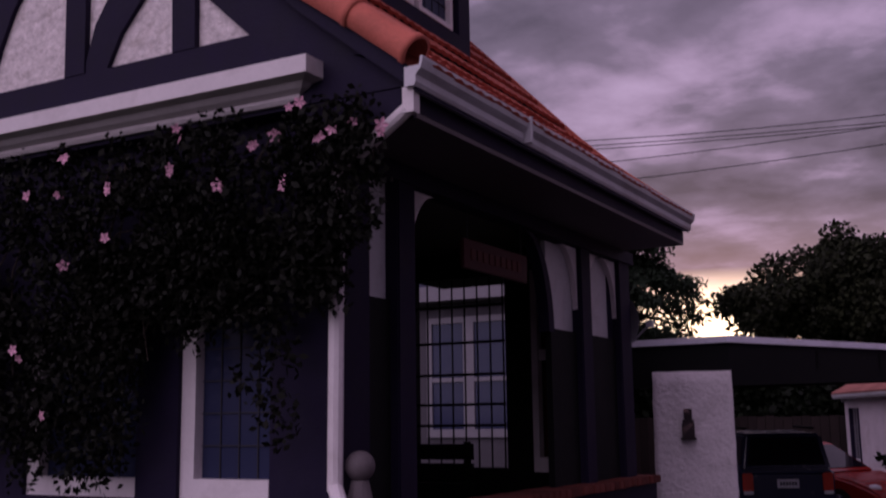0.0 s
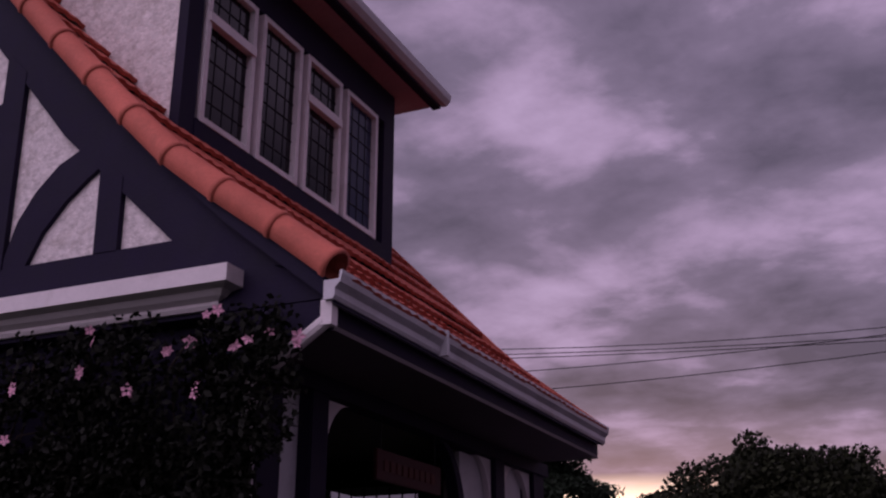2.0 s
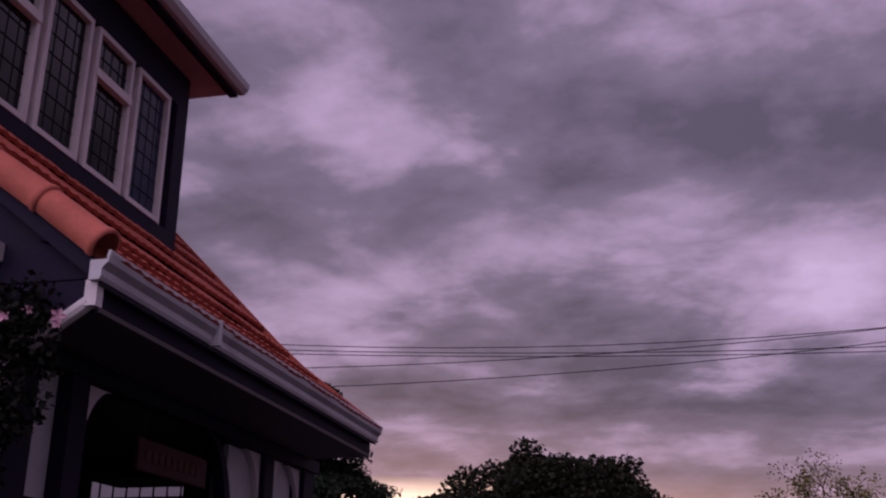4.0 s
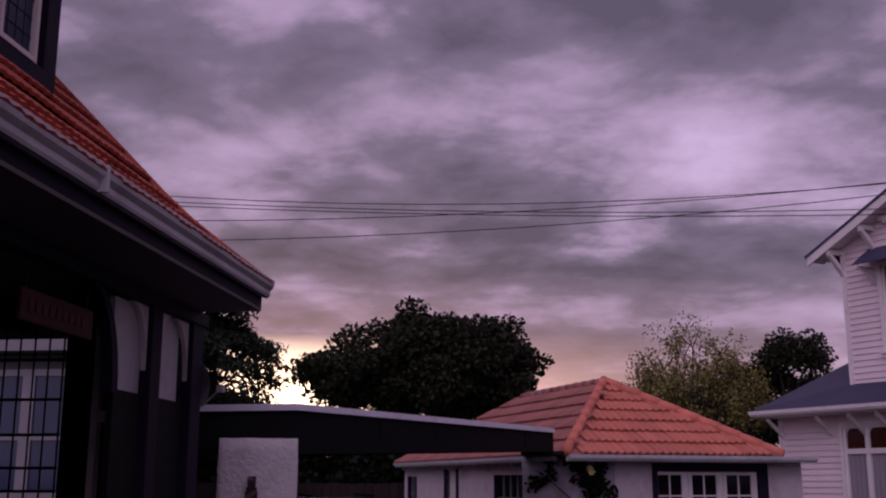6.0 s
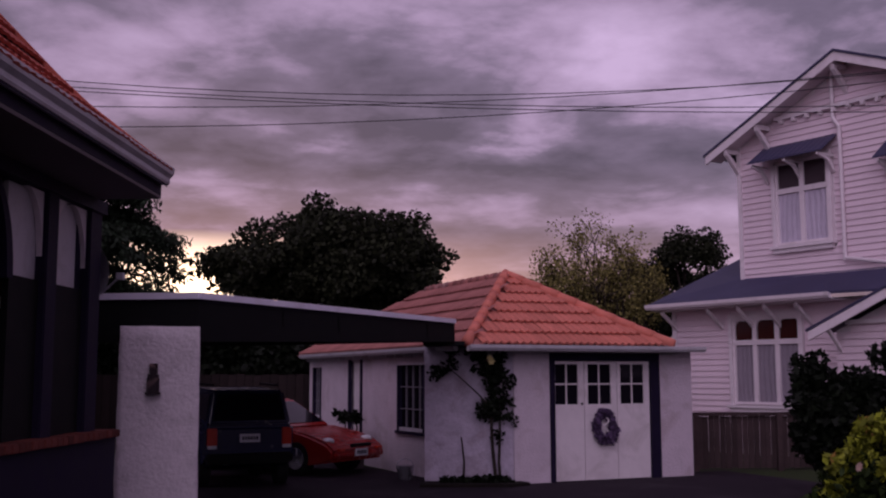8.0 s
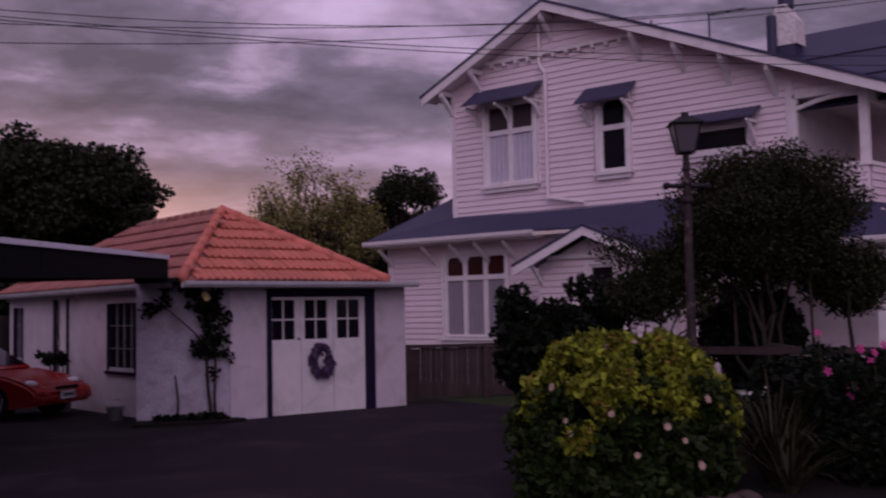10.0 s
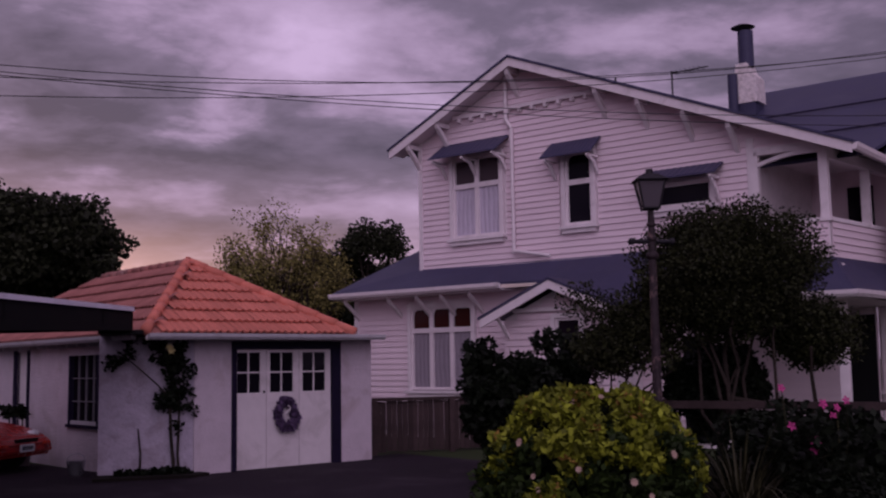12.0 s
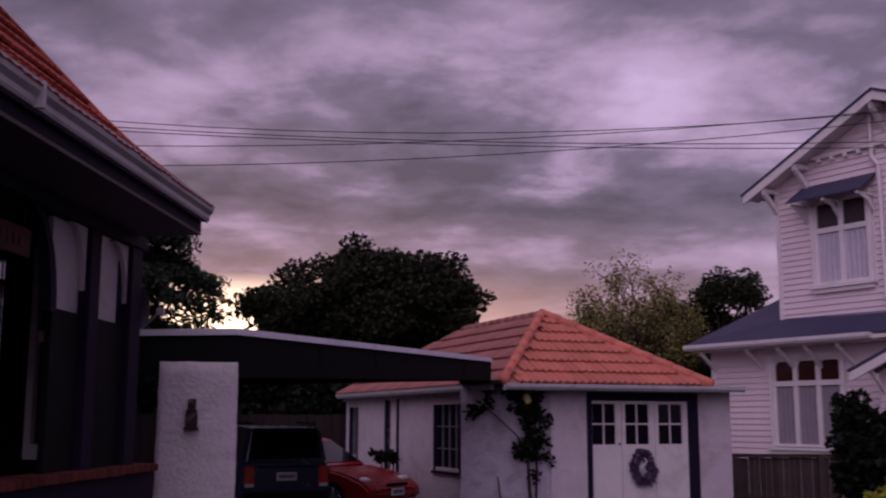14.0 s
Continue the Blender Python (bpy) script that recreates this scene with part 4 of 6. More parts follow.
def clad_boards(parent, m, z0, z1, span, holes, pitch=0.13):
    """Lapped weatherboards on a wall plane; span(z) gives its ends, holes are (x0, x1, z0, z1)."""
    z = z0
    while z < z1:
        a, b = span(z + pitch)
        cuts = sorted((h0, h1) for h0, h1, lo, hi in holes if lo < z + pitch * 0.6 and hi > z + pitch * 0.4)
        x = a
        for h0, h1 in cuts + [(b, b)]:
            h0 = min(h0, b)
            if h0 - x > 0.03:
                ob = new("weatherboard", BOARD_MESH)
                ob.parent = parent
                ob.matrix_local = m @ Matrix.Translation((x, 0, z)) @ Matrix.Diagonal((h0 - x, 1, 1, 1))
            x = max(x, h1)
        z += pitch


def sash(parent, x0, x1, z0, z1, cols, transom=None, pane=None, lower=None, y=0.0, name="window", label="white sash window", arched=False):
    """A window with frame, mullions, sill and panes, set in a wall at local y."""
    w = part(name, made(box, x0, x1, y + 0.06, y + 0.10, z0, z1), WHITE, parent, label)
    f = 0.055
    bm = bmesh.new()
    box(bm, x0 - 0.09, x0, y - 0.05, y + 0.06, z0 - 0.02, z1 + 0.08)
    box(bm, x1, x1 + 0.09, y - 0.05, y + 0.06, z0 - 0.02, z1 + 0.08)
    box(bm, x0, x1, y - 0.05, y + 0.06, z1, z1 + 0.08)
    part("window_frame", bm, WHITE, w)
    bm = bmesh.new()
    box(bm, x0 - 0.14, x1 + 0.14, y - 0.11, y + 0.05, z0 - 0.08, z0 - 0.02)
    box(bm, x0 - 0.08, x1 + 0.08, y - 0.06, y + 0.05, z0 - 0.17, z0 - 0.082)
    part("window_sill", bm, WHITE, w)
    n = cols
    rows = [(z0, transom or z1, lower or pane or PANE)] + ([(transom, z1, pane or PANE)] if transom else [])
    for a, b, mat in rows:
        for i in range(n):
            xa, xb = x0 + (x1 - x0) * i / n, x0 + (x1 - x0) * (i + 1) / n
            if arched and b == z1:
                # arched head: a fan of points
                k = 8
                cx, hw = (xa + xb) / 2, (xb - xa) / 2 - f
                zc = b - hw * 0.75
                pts = [(cx - hw, a + f), (cx + hw, a + f)] + [(cx + hw * math.cos(math.pi * j / k), zc + hw * 0.7 * math.sin(math.pi * j / k)) for j in range(k + 1)]
                bm = bmesh.new()
                prism(bm, pts, "y", y + 0.045, y + 0.058)
                part("pane", bm, mat, w)
            else:
                part("pane", made(box, xa + f, xb - f, y + 0.045, y + 0.058, a + f, b - f), mat, w)
    for i in range(n + 1):
        xx = x0 + (x1 - x0) * i / n
        part("mullion", made(box, max(x0, xx - f), min(x1, xx + f), y, y + 0.06, z0, z1), WHITE, w)
    zz = [z0, z1] + ([transom] if transom else [])
    for z in zz:
        part("rail", made(box, x0 + 0.001, x1 - 0.001, y - 0.004, y + 0.062, max(z0, z - f), min(z1, z + f)), WHITE, w)
    return w


def awning(parent, x0, x1, z, drop=0.28, out=0.55, y=0.0):
    """A little corrugated hood on timber brackets over a window."""
    bm = bmesh.new()
    n = 24
    rows = []
    for i in range(n + 1):
        x = x0 + (x1 - x0) * i / n
        k = 0.012 * (i % 2)
        rows.append((bm.verts.new((x, y - 0.0, z + k)), bm.verts.new((x, y - out, z - drop + k)), bm.verts.new((x, y - out, z - drop - 0.03 + k)), bm.verts.new((x, y, z - 0.03 + k))))
    for a, b in zip(rows, rows[1:]):
        for i in range(4):
            j = (i + 1) % 4
            bm.faces.new((a[i], b[i], b[j], a[j]))
    bm.faces.new(rows[0]), bm.faces.new(rows[-1][::-1])
    h = part("window_hood", bm, SLATE, parent, "blue-grey corrugated window hood")
    for x in (x0 + 0.10, (x0 + x1) / 2, x1 - 0.10) if 1.75 < x1 - x0 < 1.9 else (x0 + 0.10, x1 - 0.10):
        bm = bmesh.new()
        pts = [(y, z - 0.80), (y, z - 0.70), (y - 0.15, z - 0.50), (y - out + 0.04, z - drop - 0.03), (y - out + 0.04, z - drop - 0.09), (y - 0.22, z - 0.55)]
        prism(bm, pts, "x", x - 0.025, x + 0.025)
        box(bm, x - 0.025, x + 0.025, y - out + 0.02, y, z - drop - 0.08, z - drop - 0.04)
        part("bracket", bm, WHITE, h)


def build_villa():
    Z1 = 3.78
    holes = [(0.86, 2.44, 4.30, 6.3), (3.80, 4.72, 4.30, 6.1), (5.95, 7.30, 4.5, 5.3), (8.02, 9.6, 3.0, 5.42)]
    # solid walls behind the boards
    bm = bmesh.new()
    prism(bm, [(0, Z1), (8.0, Z1), (8.0, 5.48), (9.32, 5.48), (9.32, gable_top(9.32)), (V_A[0], V_A[1] - 0.12), (0, gable_top(0))], "y", 0.05, 0.20)
    box(bm, 0, 0.15, 0.2, 9, Z1, 6.6)
    box(bm, 7.9, 8.0, 0.2, 3.2, 3.3, 5.6)
    wall = part("upper_wall", bm, WHITE, villa)
    clad_boards(wall, Matrix.Translation((0, 0.05, 0)), Z1, 8.0, lambda z: (max(0.07, V_L[0] + (z + 0.10 - V_L[1]) / 0.447), min(9.34, V_A[0] + (V_A[1] - 0.10 - z) / 0.398)), holes)
    bm = bmesh.new()
    box(bm, -0.03, 0.07, -0.0, 0.10, Z1 - 0.06, gable_top(0) + 0.02)
    part("corner_board", bm, WHITE, villa)
    bm = bmesh.new()
    box(bm, 7.92, 8.06, -0.0, 0.10, Z1, 5.75)
    part("corner_board", bm, WHITE, villa)
    bm = bmesh.new()
    box(bm, -0.05, 5.0, -0.03, 0.06, Z1 - 0.10, Z1)
    part("skirt_board", bm, WHITE, villa)
    # belt across the gable with dentils
    bm = bmesh.new()
    box(bm, 1.05, 4.68, -0.07, 0.04, 7.17, 7.25)
    belt = part("gable_belt", bm, WHITE, villa)
    for i in range(11):
        bm = bmesh.new()
        x = 1.2 + i * 0.33
        box(bm, x, x + 0.07, -0.09, 0.03, 7.09, 7.17)
        part("dentil", bm, WHITE, belt)
    # barge boards
    bm = bmesh.new()
    for a, b in ((V_L, V_A), (V_A, V_R)):
        prism(bm, [(a[0], a[1] - 0.19), (b[0], b[1] - 0.19), (b[0], b[1]), (a[0], a[1])], "y", -0.47, -0.42)
    part("barge_board", bm, WHITE, villa, "white barge board")
    # soffit brackets under the verge
    for s in (0.0, 0.85, 2.80, 4.95, 5.9, 6.85, 7.75):
        bm = bmesh.new()
        z = gable_top(s) - 0.05
        prism(bm, [(0.05, z - 0.62), (0.05, z - 0.46), (-0.20, z - 0.20), (-0.40, z - 0.06), (-0.40, z - 0.14), (-0.12, z - 0.42)], "x", s - 0.045, s + 0.045)
        box(bm, s - 0.035, s + 0.035, -0.42, 0.05, z - 0.10, z)
        part("verge_bracket", bm, WHITE, villa)
    # roof
    bm = bmesh.new()
    t = 0.05
    pts = [(V_L[0] - 0.04, V_L[1] - 0.02), V_A, (V_R[0] + 0.04, V_R[1] - 0.02)]
    prism(bm, pts + [(x, z + t) for x, z in pts[::-1]], "y", -0.50, 9.0)
    part("roof", bm, SLATE, villa, "blue-grey painted metal roof")
    bm = bmesh.new()
    pts2 = [(V_L[0], V_L[1] - 0.07), (V_A[0], V_A[1] - 0.07), (V_R[0], V_R[1] - 0.07)]
    prism(bm, pts2 + [(x, z - 0.03) for x, z in pts2[::-1]], "y", -0.42, 0.06)
    part("verge_soffit", bm, WHITE, villa)
    # downpipe
    bm = bmesh.new()
    rod(bm, (2.52, -0.06, 7.95), (2.52, -0.06, 6.95), 0.04)
    rod(bm, (2.52, -0.06, 6.95), (2.66, -0.06, 6.75), 0.04)
    rod(bm, (2.66, -0.06, 6.75), (2.66, -0.06, 4.0), 0.04)
    rod(bm, (2.66, -0.06, 4.05), (3.6, -0.10, 3.88), 0.04)
    part("downpipe", bm, WHITE, villa)
    # upper windows and hoods
    sash(villa, 1.0, 2.30, 4.46, 6.25, 2, 5.62, PANE_DIM, CURTAIN, label="white casement with pale curtains")
    awning(villa, 0.70, 2.55, 6.62, 0.38)
    sash(villa, 3.97, 4.60, 4.48, 6.0, 1, 5.38, PANE, PANE, label="narrow dark sash window", arched=True)
    awning(villa, 3.62, 4.84, 6.26, 0.36, 0.45)
    sash(villa, 6.05, 7.20, 4.62, 5.08, 1, None, PANE, label="wide dark window under a hood")
    awning(villa, 5.85, 7.46, 5.38, 0.24, 0.45)
    # lower storey
    lh = [(-0.42, 1.56, 0.95, 3.05)]
    bm = bmesh.new()
    box(bm, -2.05, 7.4, 0.05, 0.2, 0, 3.28)
    box(bm, -2.05, -1.9, 0.2, 9, 0, 3.28)
    low = part("lower_wall", bm, WHITE, villa)
    clad_boards(low, Matrix.Translation((0, 0.05, 0)), 0.25, 3.2, lambda z: (-1.98, 7.4), lh)
    bm = bmesh.new()
    box(bm, -2.10, -1.98, 0, 0.12, 0, 3.2)
    part("corner_board", bm, WHITE, villa)
    sash(villa, -0.30, 1.46, 1.08, 2.95, 3, 2.42, RED_GLASS, CURTAIN_GREY, label="white triple window with amber arched top lights", arched=True)
    # skirt roof
    bm = bmesh.new()
    c = [bm.verts.new(p) for p in ((-2.28, -0.62, 3.30), (2.70, -0.62, 3.30), (2.70, 0.05, 3.78), (0, 0.05, 3.80), (0, 2.5, 5.2), (-0.6, 2.6, 4.75), (-2.28, 5.0, 3.30))]
    bm.faces.new((c[0], c[1], c[2], c[3]))
    bm.faces.new((c[0], c[3], c[4], c[5]))
    bm.faces.new((c[0], c[5], c[6]))
    d = [bm.verts.new(p) for p in ((4.35, -0.66, 3.27), (5.85, -1.45, 2.71), (8.0, -1.45, 2.71), (8.0, 0.05, 3.78))]
    bm.faces.new((c[1], d[0], d[1], d[2], d[3], c[2]))
    g = bmesh.ops.extrude_face_region(bm, geom=bm.faces[:])
    bmesh.ops.translate(bm, vec=(0, 0, 0.05), verts=[v for v in g["geom"] if isinstance(v, bmesh.types.BMVert)])
    part("skirt_roof", bm, SLATE, villa, "blue-grey skirt roof between the storeys")
    bm = bmesh.new()
    sec = [(0.0, 0.0), (0.06, 0.0), (0.10, 0.05), (0.11, 0.12), (0.10, 0.12), (0.0, 0.10)]
    sweep(bm, [(-2.28, -0.62, 3.22), (2.68, -0.62, 3.22)], sec)
    part("gutter", bm, WHITE, villa)
    bm = bmesh.new()
    box(bm, -2.24, 2.68, -0.58, 0.05, 3.20, 3.24)
    part("soffit", bm, WHITE, villa)
    for s in (-1.95, -0.6, 0.25, 0.95, 1.75):
        bm = bmesh.new()
        prism(bm, [(0.03, 2.72), (0.03, 2.82), (-0.50, 3.20), (-0.50, 3.12)], "x", s - 0.03, s + 0.03)
        part("eave_bracket", bm, WHITE, villa)
    # porch with its own little gable
    pa, pl, pr = (4.43, 3.25), (2.76, 2.53), (5.85, 2.66)
    bm = bmesh.new()
    prism(bm, [(3.05, 0), (5.6, 0), (5.6, 2.66), (pa[0], 3.15), (3.05, 2.55)], "y", -1.0, 0.0)
    porch = part("porch", bm, WHITE, villa, "small gabled porch")
    clad_boards(porch, Matrix.Translation((0, -1.0, 0)), 0.3, 3.1, lambda z: (max(3.05, pl[0] + (z - pl[1] + 0.15) / 0.43), min(5.6, pr[0] - (z - pr[1] + 0.15) / 0.41)), [(4.2, 4.95, 1.2, 2.62)])
    sash(porch, 4.29, 4.87, 1.3, 2.52, 1, None, PANE, y=-1.06, label="small dark porch window")
    bm = bmesh.new()
    for a, b in ((pl, pa), (pa, pr)):
        prism(bm, [(a[0], a[1] - 0.17), (b[0], b[1] - 0.17), b, a], "y", -1.50, -1.45)
    part("barge_board", bm, WHITE, porch)
    bm = bmesh.new()
    pts = [(pl[0] - 0.04, pl[1]), pa, (pr[0] + 0.04, pr[1])]
    prism(bm, pts + [(x, z + 0.05) for x, z in pts[::-1]], "y", -1.52, 0.0)
    part("porch_roof", bm, SLATE, porch)
    bm = bmesh.new()
    box(bm, 3.3, 5.5, -1.10, -1.0, 2.66, 2.74)
    for s in (3.15, 5.45):
        prism(bm, [(-1.0, 2.1), (-1.0, 2.2), (-1.44, 2.62), (-1.44, 2.54)], "x", s - 0.03, s + 0.03)
    part("porch_bracket", bm, WHITE, porch)
    # balcony at the corner
    for s, y in ((8.05, -0.02), (9.32, -0.02), (9.47, 1.85), (9.62, 3.1)):
        part("balcony_post", made(box, s - 0.08, s + 0.08, y, y + 0.14, 3.5, 5.5), WHITE, villa, bevel=0.01)
    low_wall = part("balcony_parapet", made(box, 8.1, 9.40, -0.05, 0.05, 3.40, 4.06), WHITE, villa)
    clad_boards(low_wall, Matrix.Translation((0, -0.05, 0)), 3.42, 4.0, lambda z: (8.14, 9.38), [])
    bm = bmesh.new()
    prism(bm, [(9.30, 0.05), (9.40, 0.05), (9.72, 3.2), (9.62, 3.2)], "z", 3.40, 4.06)
    part("balcony_parapet", bm, WHITE, villa)
    side = part("side_parapet_boards", made(box, 9.32, 9.36, 0.1, 0.2, 3.42, 4.0), WHITE, villa)
    clad_boards(side, Matrix.Translation((9.41, 0.02, 0)) @ Matrix.Rotation(radians(84.2), 4, "Z"), 3.42, 4.0, lambda z: (0.0, 3.15), [])
    part("rail", made(box, 8.05, 9.46, -0.10, 0.08, 4.06, 4.13), WHITE, villa)
    bm = bmesh.new()
    prism(bm, [(9.25, 0.08), (9.46, 0.08), (9.78, 3.2), (9.57, 3.2)], "z", 4.06, 4.13)
    part("rail", bm, WHITE, villa)
    bm = bmesh.new()
    k = 12
    arch = [(8.10 + (9.26 - 8.10) * i / k, 5.08 + 0.25 * math.sin(math.pi * (0.12 + 0.5 * i / k))) for i in range(k + 1)]
    prism(bm, arch + [(x, z + 0.07) for x, z in arch[::-1]], "y", -0.02, 0.06)
    part("balcony_arch", bm, WHITE, villa)
    bm = bmesh.new()
    box(bm, 8.05, 9.40, -0.02, 0.1, 5.40, 5.54)
    prism(bm, [(9.25, 0.1), (9.40, 0.1), (9.72, 3.2), (9.57, 3.2)], "z", 5.2, 5.4)
    part("balcony_beam", bm, WHITE, villa)
    part("balcony_floor", made(box, 8.0, 9.4, 0.05, 3.2, 3.38, 3.46), WHITE, villa)
    part("balcony_ceiling", made(box, 8.0, 9.7, 0.05, 3.2, 5.45, 5.48), WHITE, villa)
    part("balcony_back_wall", made(box, 7.0, 9.9, 3.2, 3.3, 3.3, 5.6), BOARD, villa)
    part("balcony_door", made(box, 8.75, 9.25, 3.14, 3.19, 3.5, 5.1), PANE, villa, "dark glazed balcony door")
    # recessed entry under the balcony
    part("entry_post", made(box, 9.42, 9.58, -0.02, 0.12, 0, 3.3), WHITE, villa, bevel=0.01)
    # solid black panel stands in for the dark inside of the doorway
    d = part("doorway", made(box, 8.64, 9.15, 3.10, 3.16, 0.2, 2.50), BLACK, villa, "flat black panel for the dark inside of a doorway")
    back = part("entry_back_wall", made(box, 5.0, 9.15, 3.2, 3.3, 0, 3.3), BOARD, villa)
    clad_boards(back, Matrix.Translation((0, 3.2, 0)), 0.25, 3.1, lambda z: (5.0, 9.1), [(8.5, 9.15, 0, 2.6)])
    part("entry_ceiling", made(box, 5.0, 8.2, 0.21, 3.2, 2.86, 2.90), WHITE, villa)
    # another black panel in place of a shaded opening
    part("side_doorway", made(box, 6.48, 6.98, 0.0, 0.03, 0.1, 2.1), BLACK, villa, "flat black panel for a dark doorway in the lower wall")
    # wing set back, with its own gable
    WY = 3.3
    bm = bmesh.new()
    box(bm, 9.15, 15.0, WY + 0.05, WY + 0.25, 0, 3.3)
    prism(bm, [(10.15, 3.3), (15.0, 3.3), (15.0, 6.7), (13.2, 8.7), (10.15, 5.3)], "y", 1.75, 3.5)
    wing = part("wing_wall", bm, WHITE, villa)
    clad_boards(wing, Matrix.Translation((0, WY + 0.05, 0)), 0.3, 3.2, lambda z: (9.2, 15.0), [(8.5, 9.1, 0, 2.7), (9.25, 9.55, 0.9, 2.6)])
    clad_boards(wing, Matrix.Translation((0, 1.75, 0)), 3.3, 8.4, lambda z: (max(10.24, 10.15 + (z - 5.2) / 1.12), 15.0), [])
    part("corner_board", made(box, 10.12, 10.25, 1.69, 1.80, 3.3, 5.4), WHITE, wing)
    part("band_board", made(box, 10.26, 15.0, 1.63, 1.76, 3.98, 4.06), WHITE, wing)
    bm = bmesh.new()
    prism(bm, [(10.05, 5.14), (10.05, 5.34), (13.2, 8.87), (13.2, 8.67)], "y", 1.28, 1.33)
    part("barge_board", bm, WHITE, wing)
    bm = bmesh.new()
    prism(bm, [(9.99, 5.30), (13.2, 8.89), (16.4, 5.30), (16.4, 5.37), (13.2, 8.96), (9.99, 5.37)], "y", 1.25, 9.0)
    part("wing_roof", bm, SLATE, wing, "blue-grey metal roof of the wing")
    # long roof behind the gable
    bm = bmesh.new()
    c = [bm.verts.new(p) for p in ((6.3, 0.45, 5.30), (10.02, 0.45, 5.30), (10.45, 1.3, 5.78), (12.35, 5.0, 7.86), (6.3, 5.0, 7.86), (10.02, 9.5, 5.30), (6.3, 9.5, 5.30))]
    bm.faces.new(c[:5])
    bm.faces.new((c[4], c[3], c[5], c[6]))
    g = bmesh.ops.extrude_face_region(bm, geom=bm.faces[:])
    bmesh.ops.translate(bm, vec=(0, 0, -0.06), verts=[v for v in g["geom"] if isinstance(v, bmesh.types.BMVert)])
    part("rear_roof", bm, SLATE, villa, "blue-grey metal roof behind the gable")
    bm = bmesh.new()
    for i in range(2):
        prism(bm, [(1.6 + i * 1.4, 5.98 + i * 0.79), (1.63 + i * 1.4, 6.01 + i * 0.79), (1.60 + i * 1.4, 6.02 + i * 0.79)], "x", 6.6, 10.5 + i * 0.7)
    part("roof_seam", bm, DARK, villa)
    bm = bmesh.new()
    sweep(bm, [(9.98, -0.45, 5.20), (9.98, 1.3, 5.20)], sec)
    part("gutter", bm, WHITE, villa)
    # skirt roof that turns the corner
    bm = bmesh.new()
    c = [bm.verts.new(p) for p in ((8.2, -0.62, 2.75), (9.95, -0.62, 2.75), (10.25, 3.3, 2.75), (9.75, 3.3, 3.40), (9.40, -0.02, 3.40), (8.2, -0.02, 3.40))]
    bm.faces.new((c[0], c[1], c[4], c[5]))
    bm.faces.new((c[1], c[2], c[3], c[4]))
    g = bmesh.ops.extrude_face_region(bm, geom=bm.faces[:])
    bmesh.ops.translate(bm, vec=(0, 0, 0.05), verts=[v for v in g["geom"] if isinstance(v, bmesh.types.BMVert)])
    part("corner_skirt_roof", bm, SLATE, villa, "blue-grey skirt roof round the balcony corner")
    bm = bmesh.new()
    sweep(bm, [(8.2, -0.62, 2.67), (9.95, -0.62, 2.67), (10.25, 3.3, 2.67)], sec)
    part("gutter", bm, WHITE, villa)
    part("soffit", made(box, 8.2, 9.9, -0.6, 3.2, 2.65, 2.68), WHITE, villa)
    sash(wing, 9.32, 9.50, 1.0, 2.4, 1, None, CURTAIN, y=WY - 0.03, label="narrow side light by the door")
    sash(wing, 9.74, 9.86, 1.9, 2.3, 1, None, PANE, y=WY - 0.03, label="small dark window")
    # chimney, and aerials on the ridge
    bm = bmesh.new()
    prism(bm, [(6.32, 7.30), (6.86, 7.30), (6.84, 7.85), (6.70, 8.02), (6.64, 8.20), (6.40, 8.20), (6.34, 7.85)], "y", 3.4, 3.9)
    ch = part("chimney", bm, ROUGH, villa, "white rendered chimney with metal flues")
    part("chimney_foot", made(box, 6.34, 6.80, 3.42, 3.88, 6.4, 7.298), SLATE, ch, "blue-grey metal flashing")
    bm = bmesh.new()
    rod(bm, (6.55, 3.65, 8.15), (6.55, 3.65, 8.98), 0.17, sides=16)
    rod(bm, (6.35, 3.3, 6.5), (6.35, 3.3, 7.95), 0.11, sides=14)
    part("flue", bm, SLATE, ch, "blue-grey metal flue")
    bm = bmesh.new()
    rod(bm, (6.50, 3.65, 9.08), (6.50, 3.65, 9.13), 0.27, 0.16, sides=18)
    for a in range(3):
        rod(bm, (6.55 + 0.12 * math.cos(a * 2.1), 3.65 + 0.12 * math.sin(a * 2.1), 8.95), (6.55 + 0.12 * math.cos(a * 2.1), 3.65 + 0.12 * math.sin(a * 2.1), 9.10), 0.012, sides=6)
    part("cowl", bm, CAST, ch, "black metal cowl")
    bm = bmesh.new()
    rod(bm, (6.0, 1.0, 6.8), (6.0, 1.0, 7.62), 0.018, sides=6)
    rod(bm, (6.0, 1.0, 7.57), (6.8, 1.0, 7.57), 0.012, sides=6)
    for i in range(7):
        rod(bm, (6.05 + i * 0.1, 0.85, 7.57), (6.05 + i * 0.1, 1.15, 7.57), 0.007, sides=5)
    part("aerial", bm, CAST, villa, "television aerial")
    bm = bmesh.new()
    rod(bm, (4.9, 0.6, 7.3), (4.9, 0.6, 7.6), 0.02, sides=6)
    part("vent_pipe", bm, CAST, villa)


build_villa()


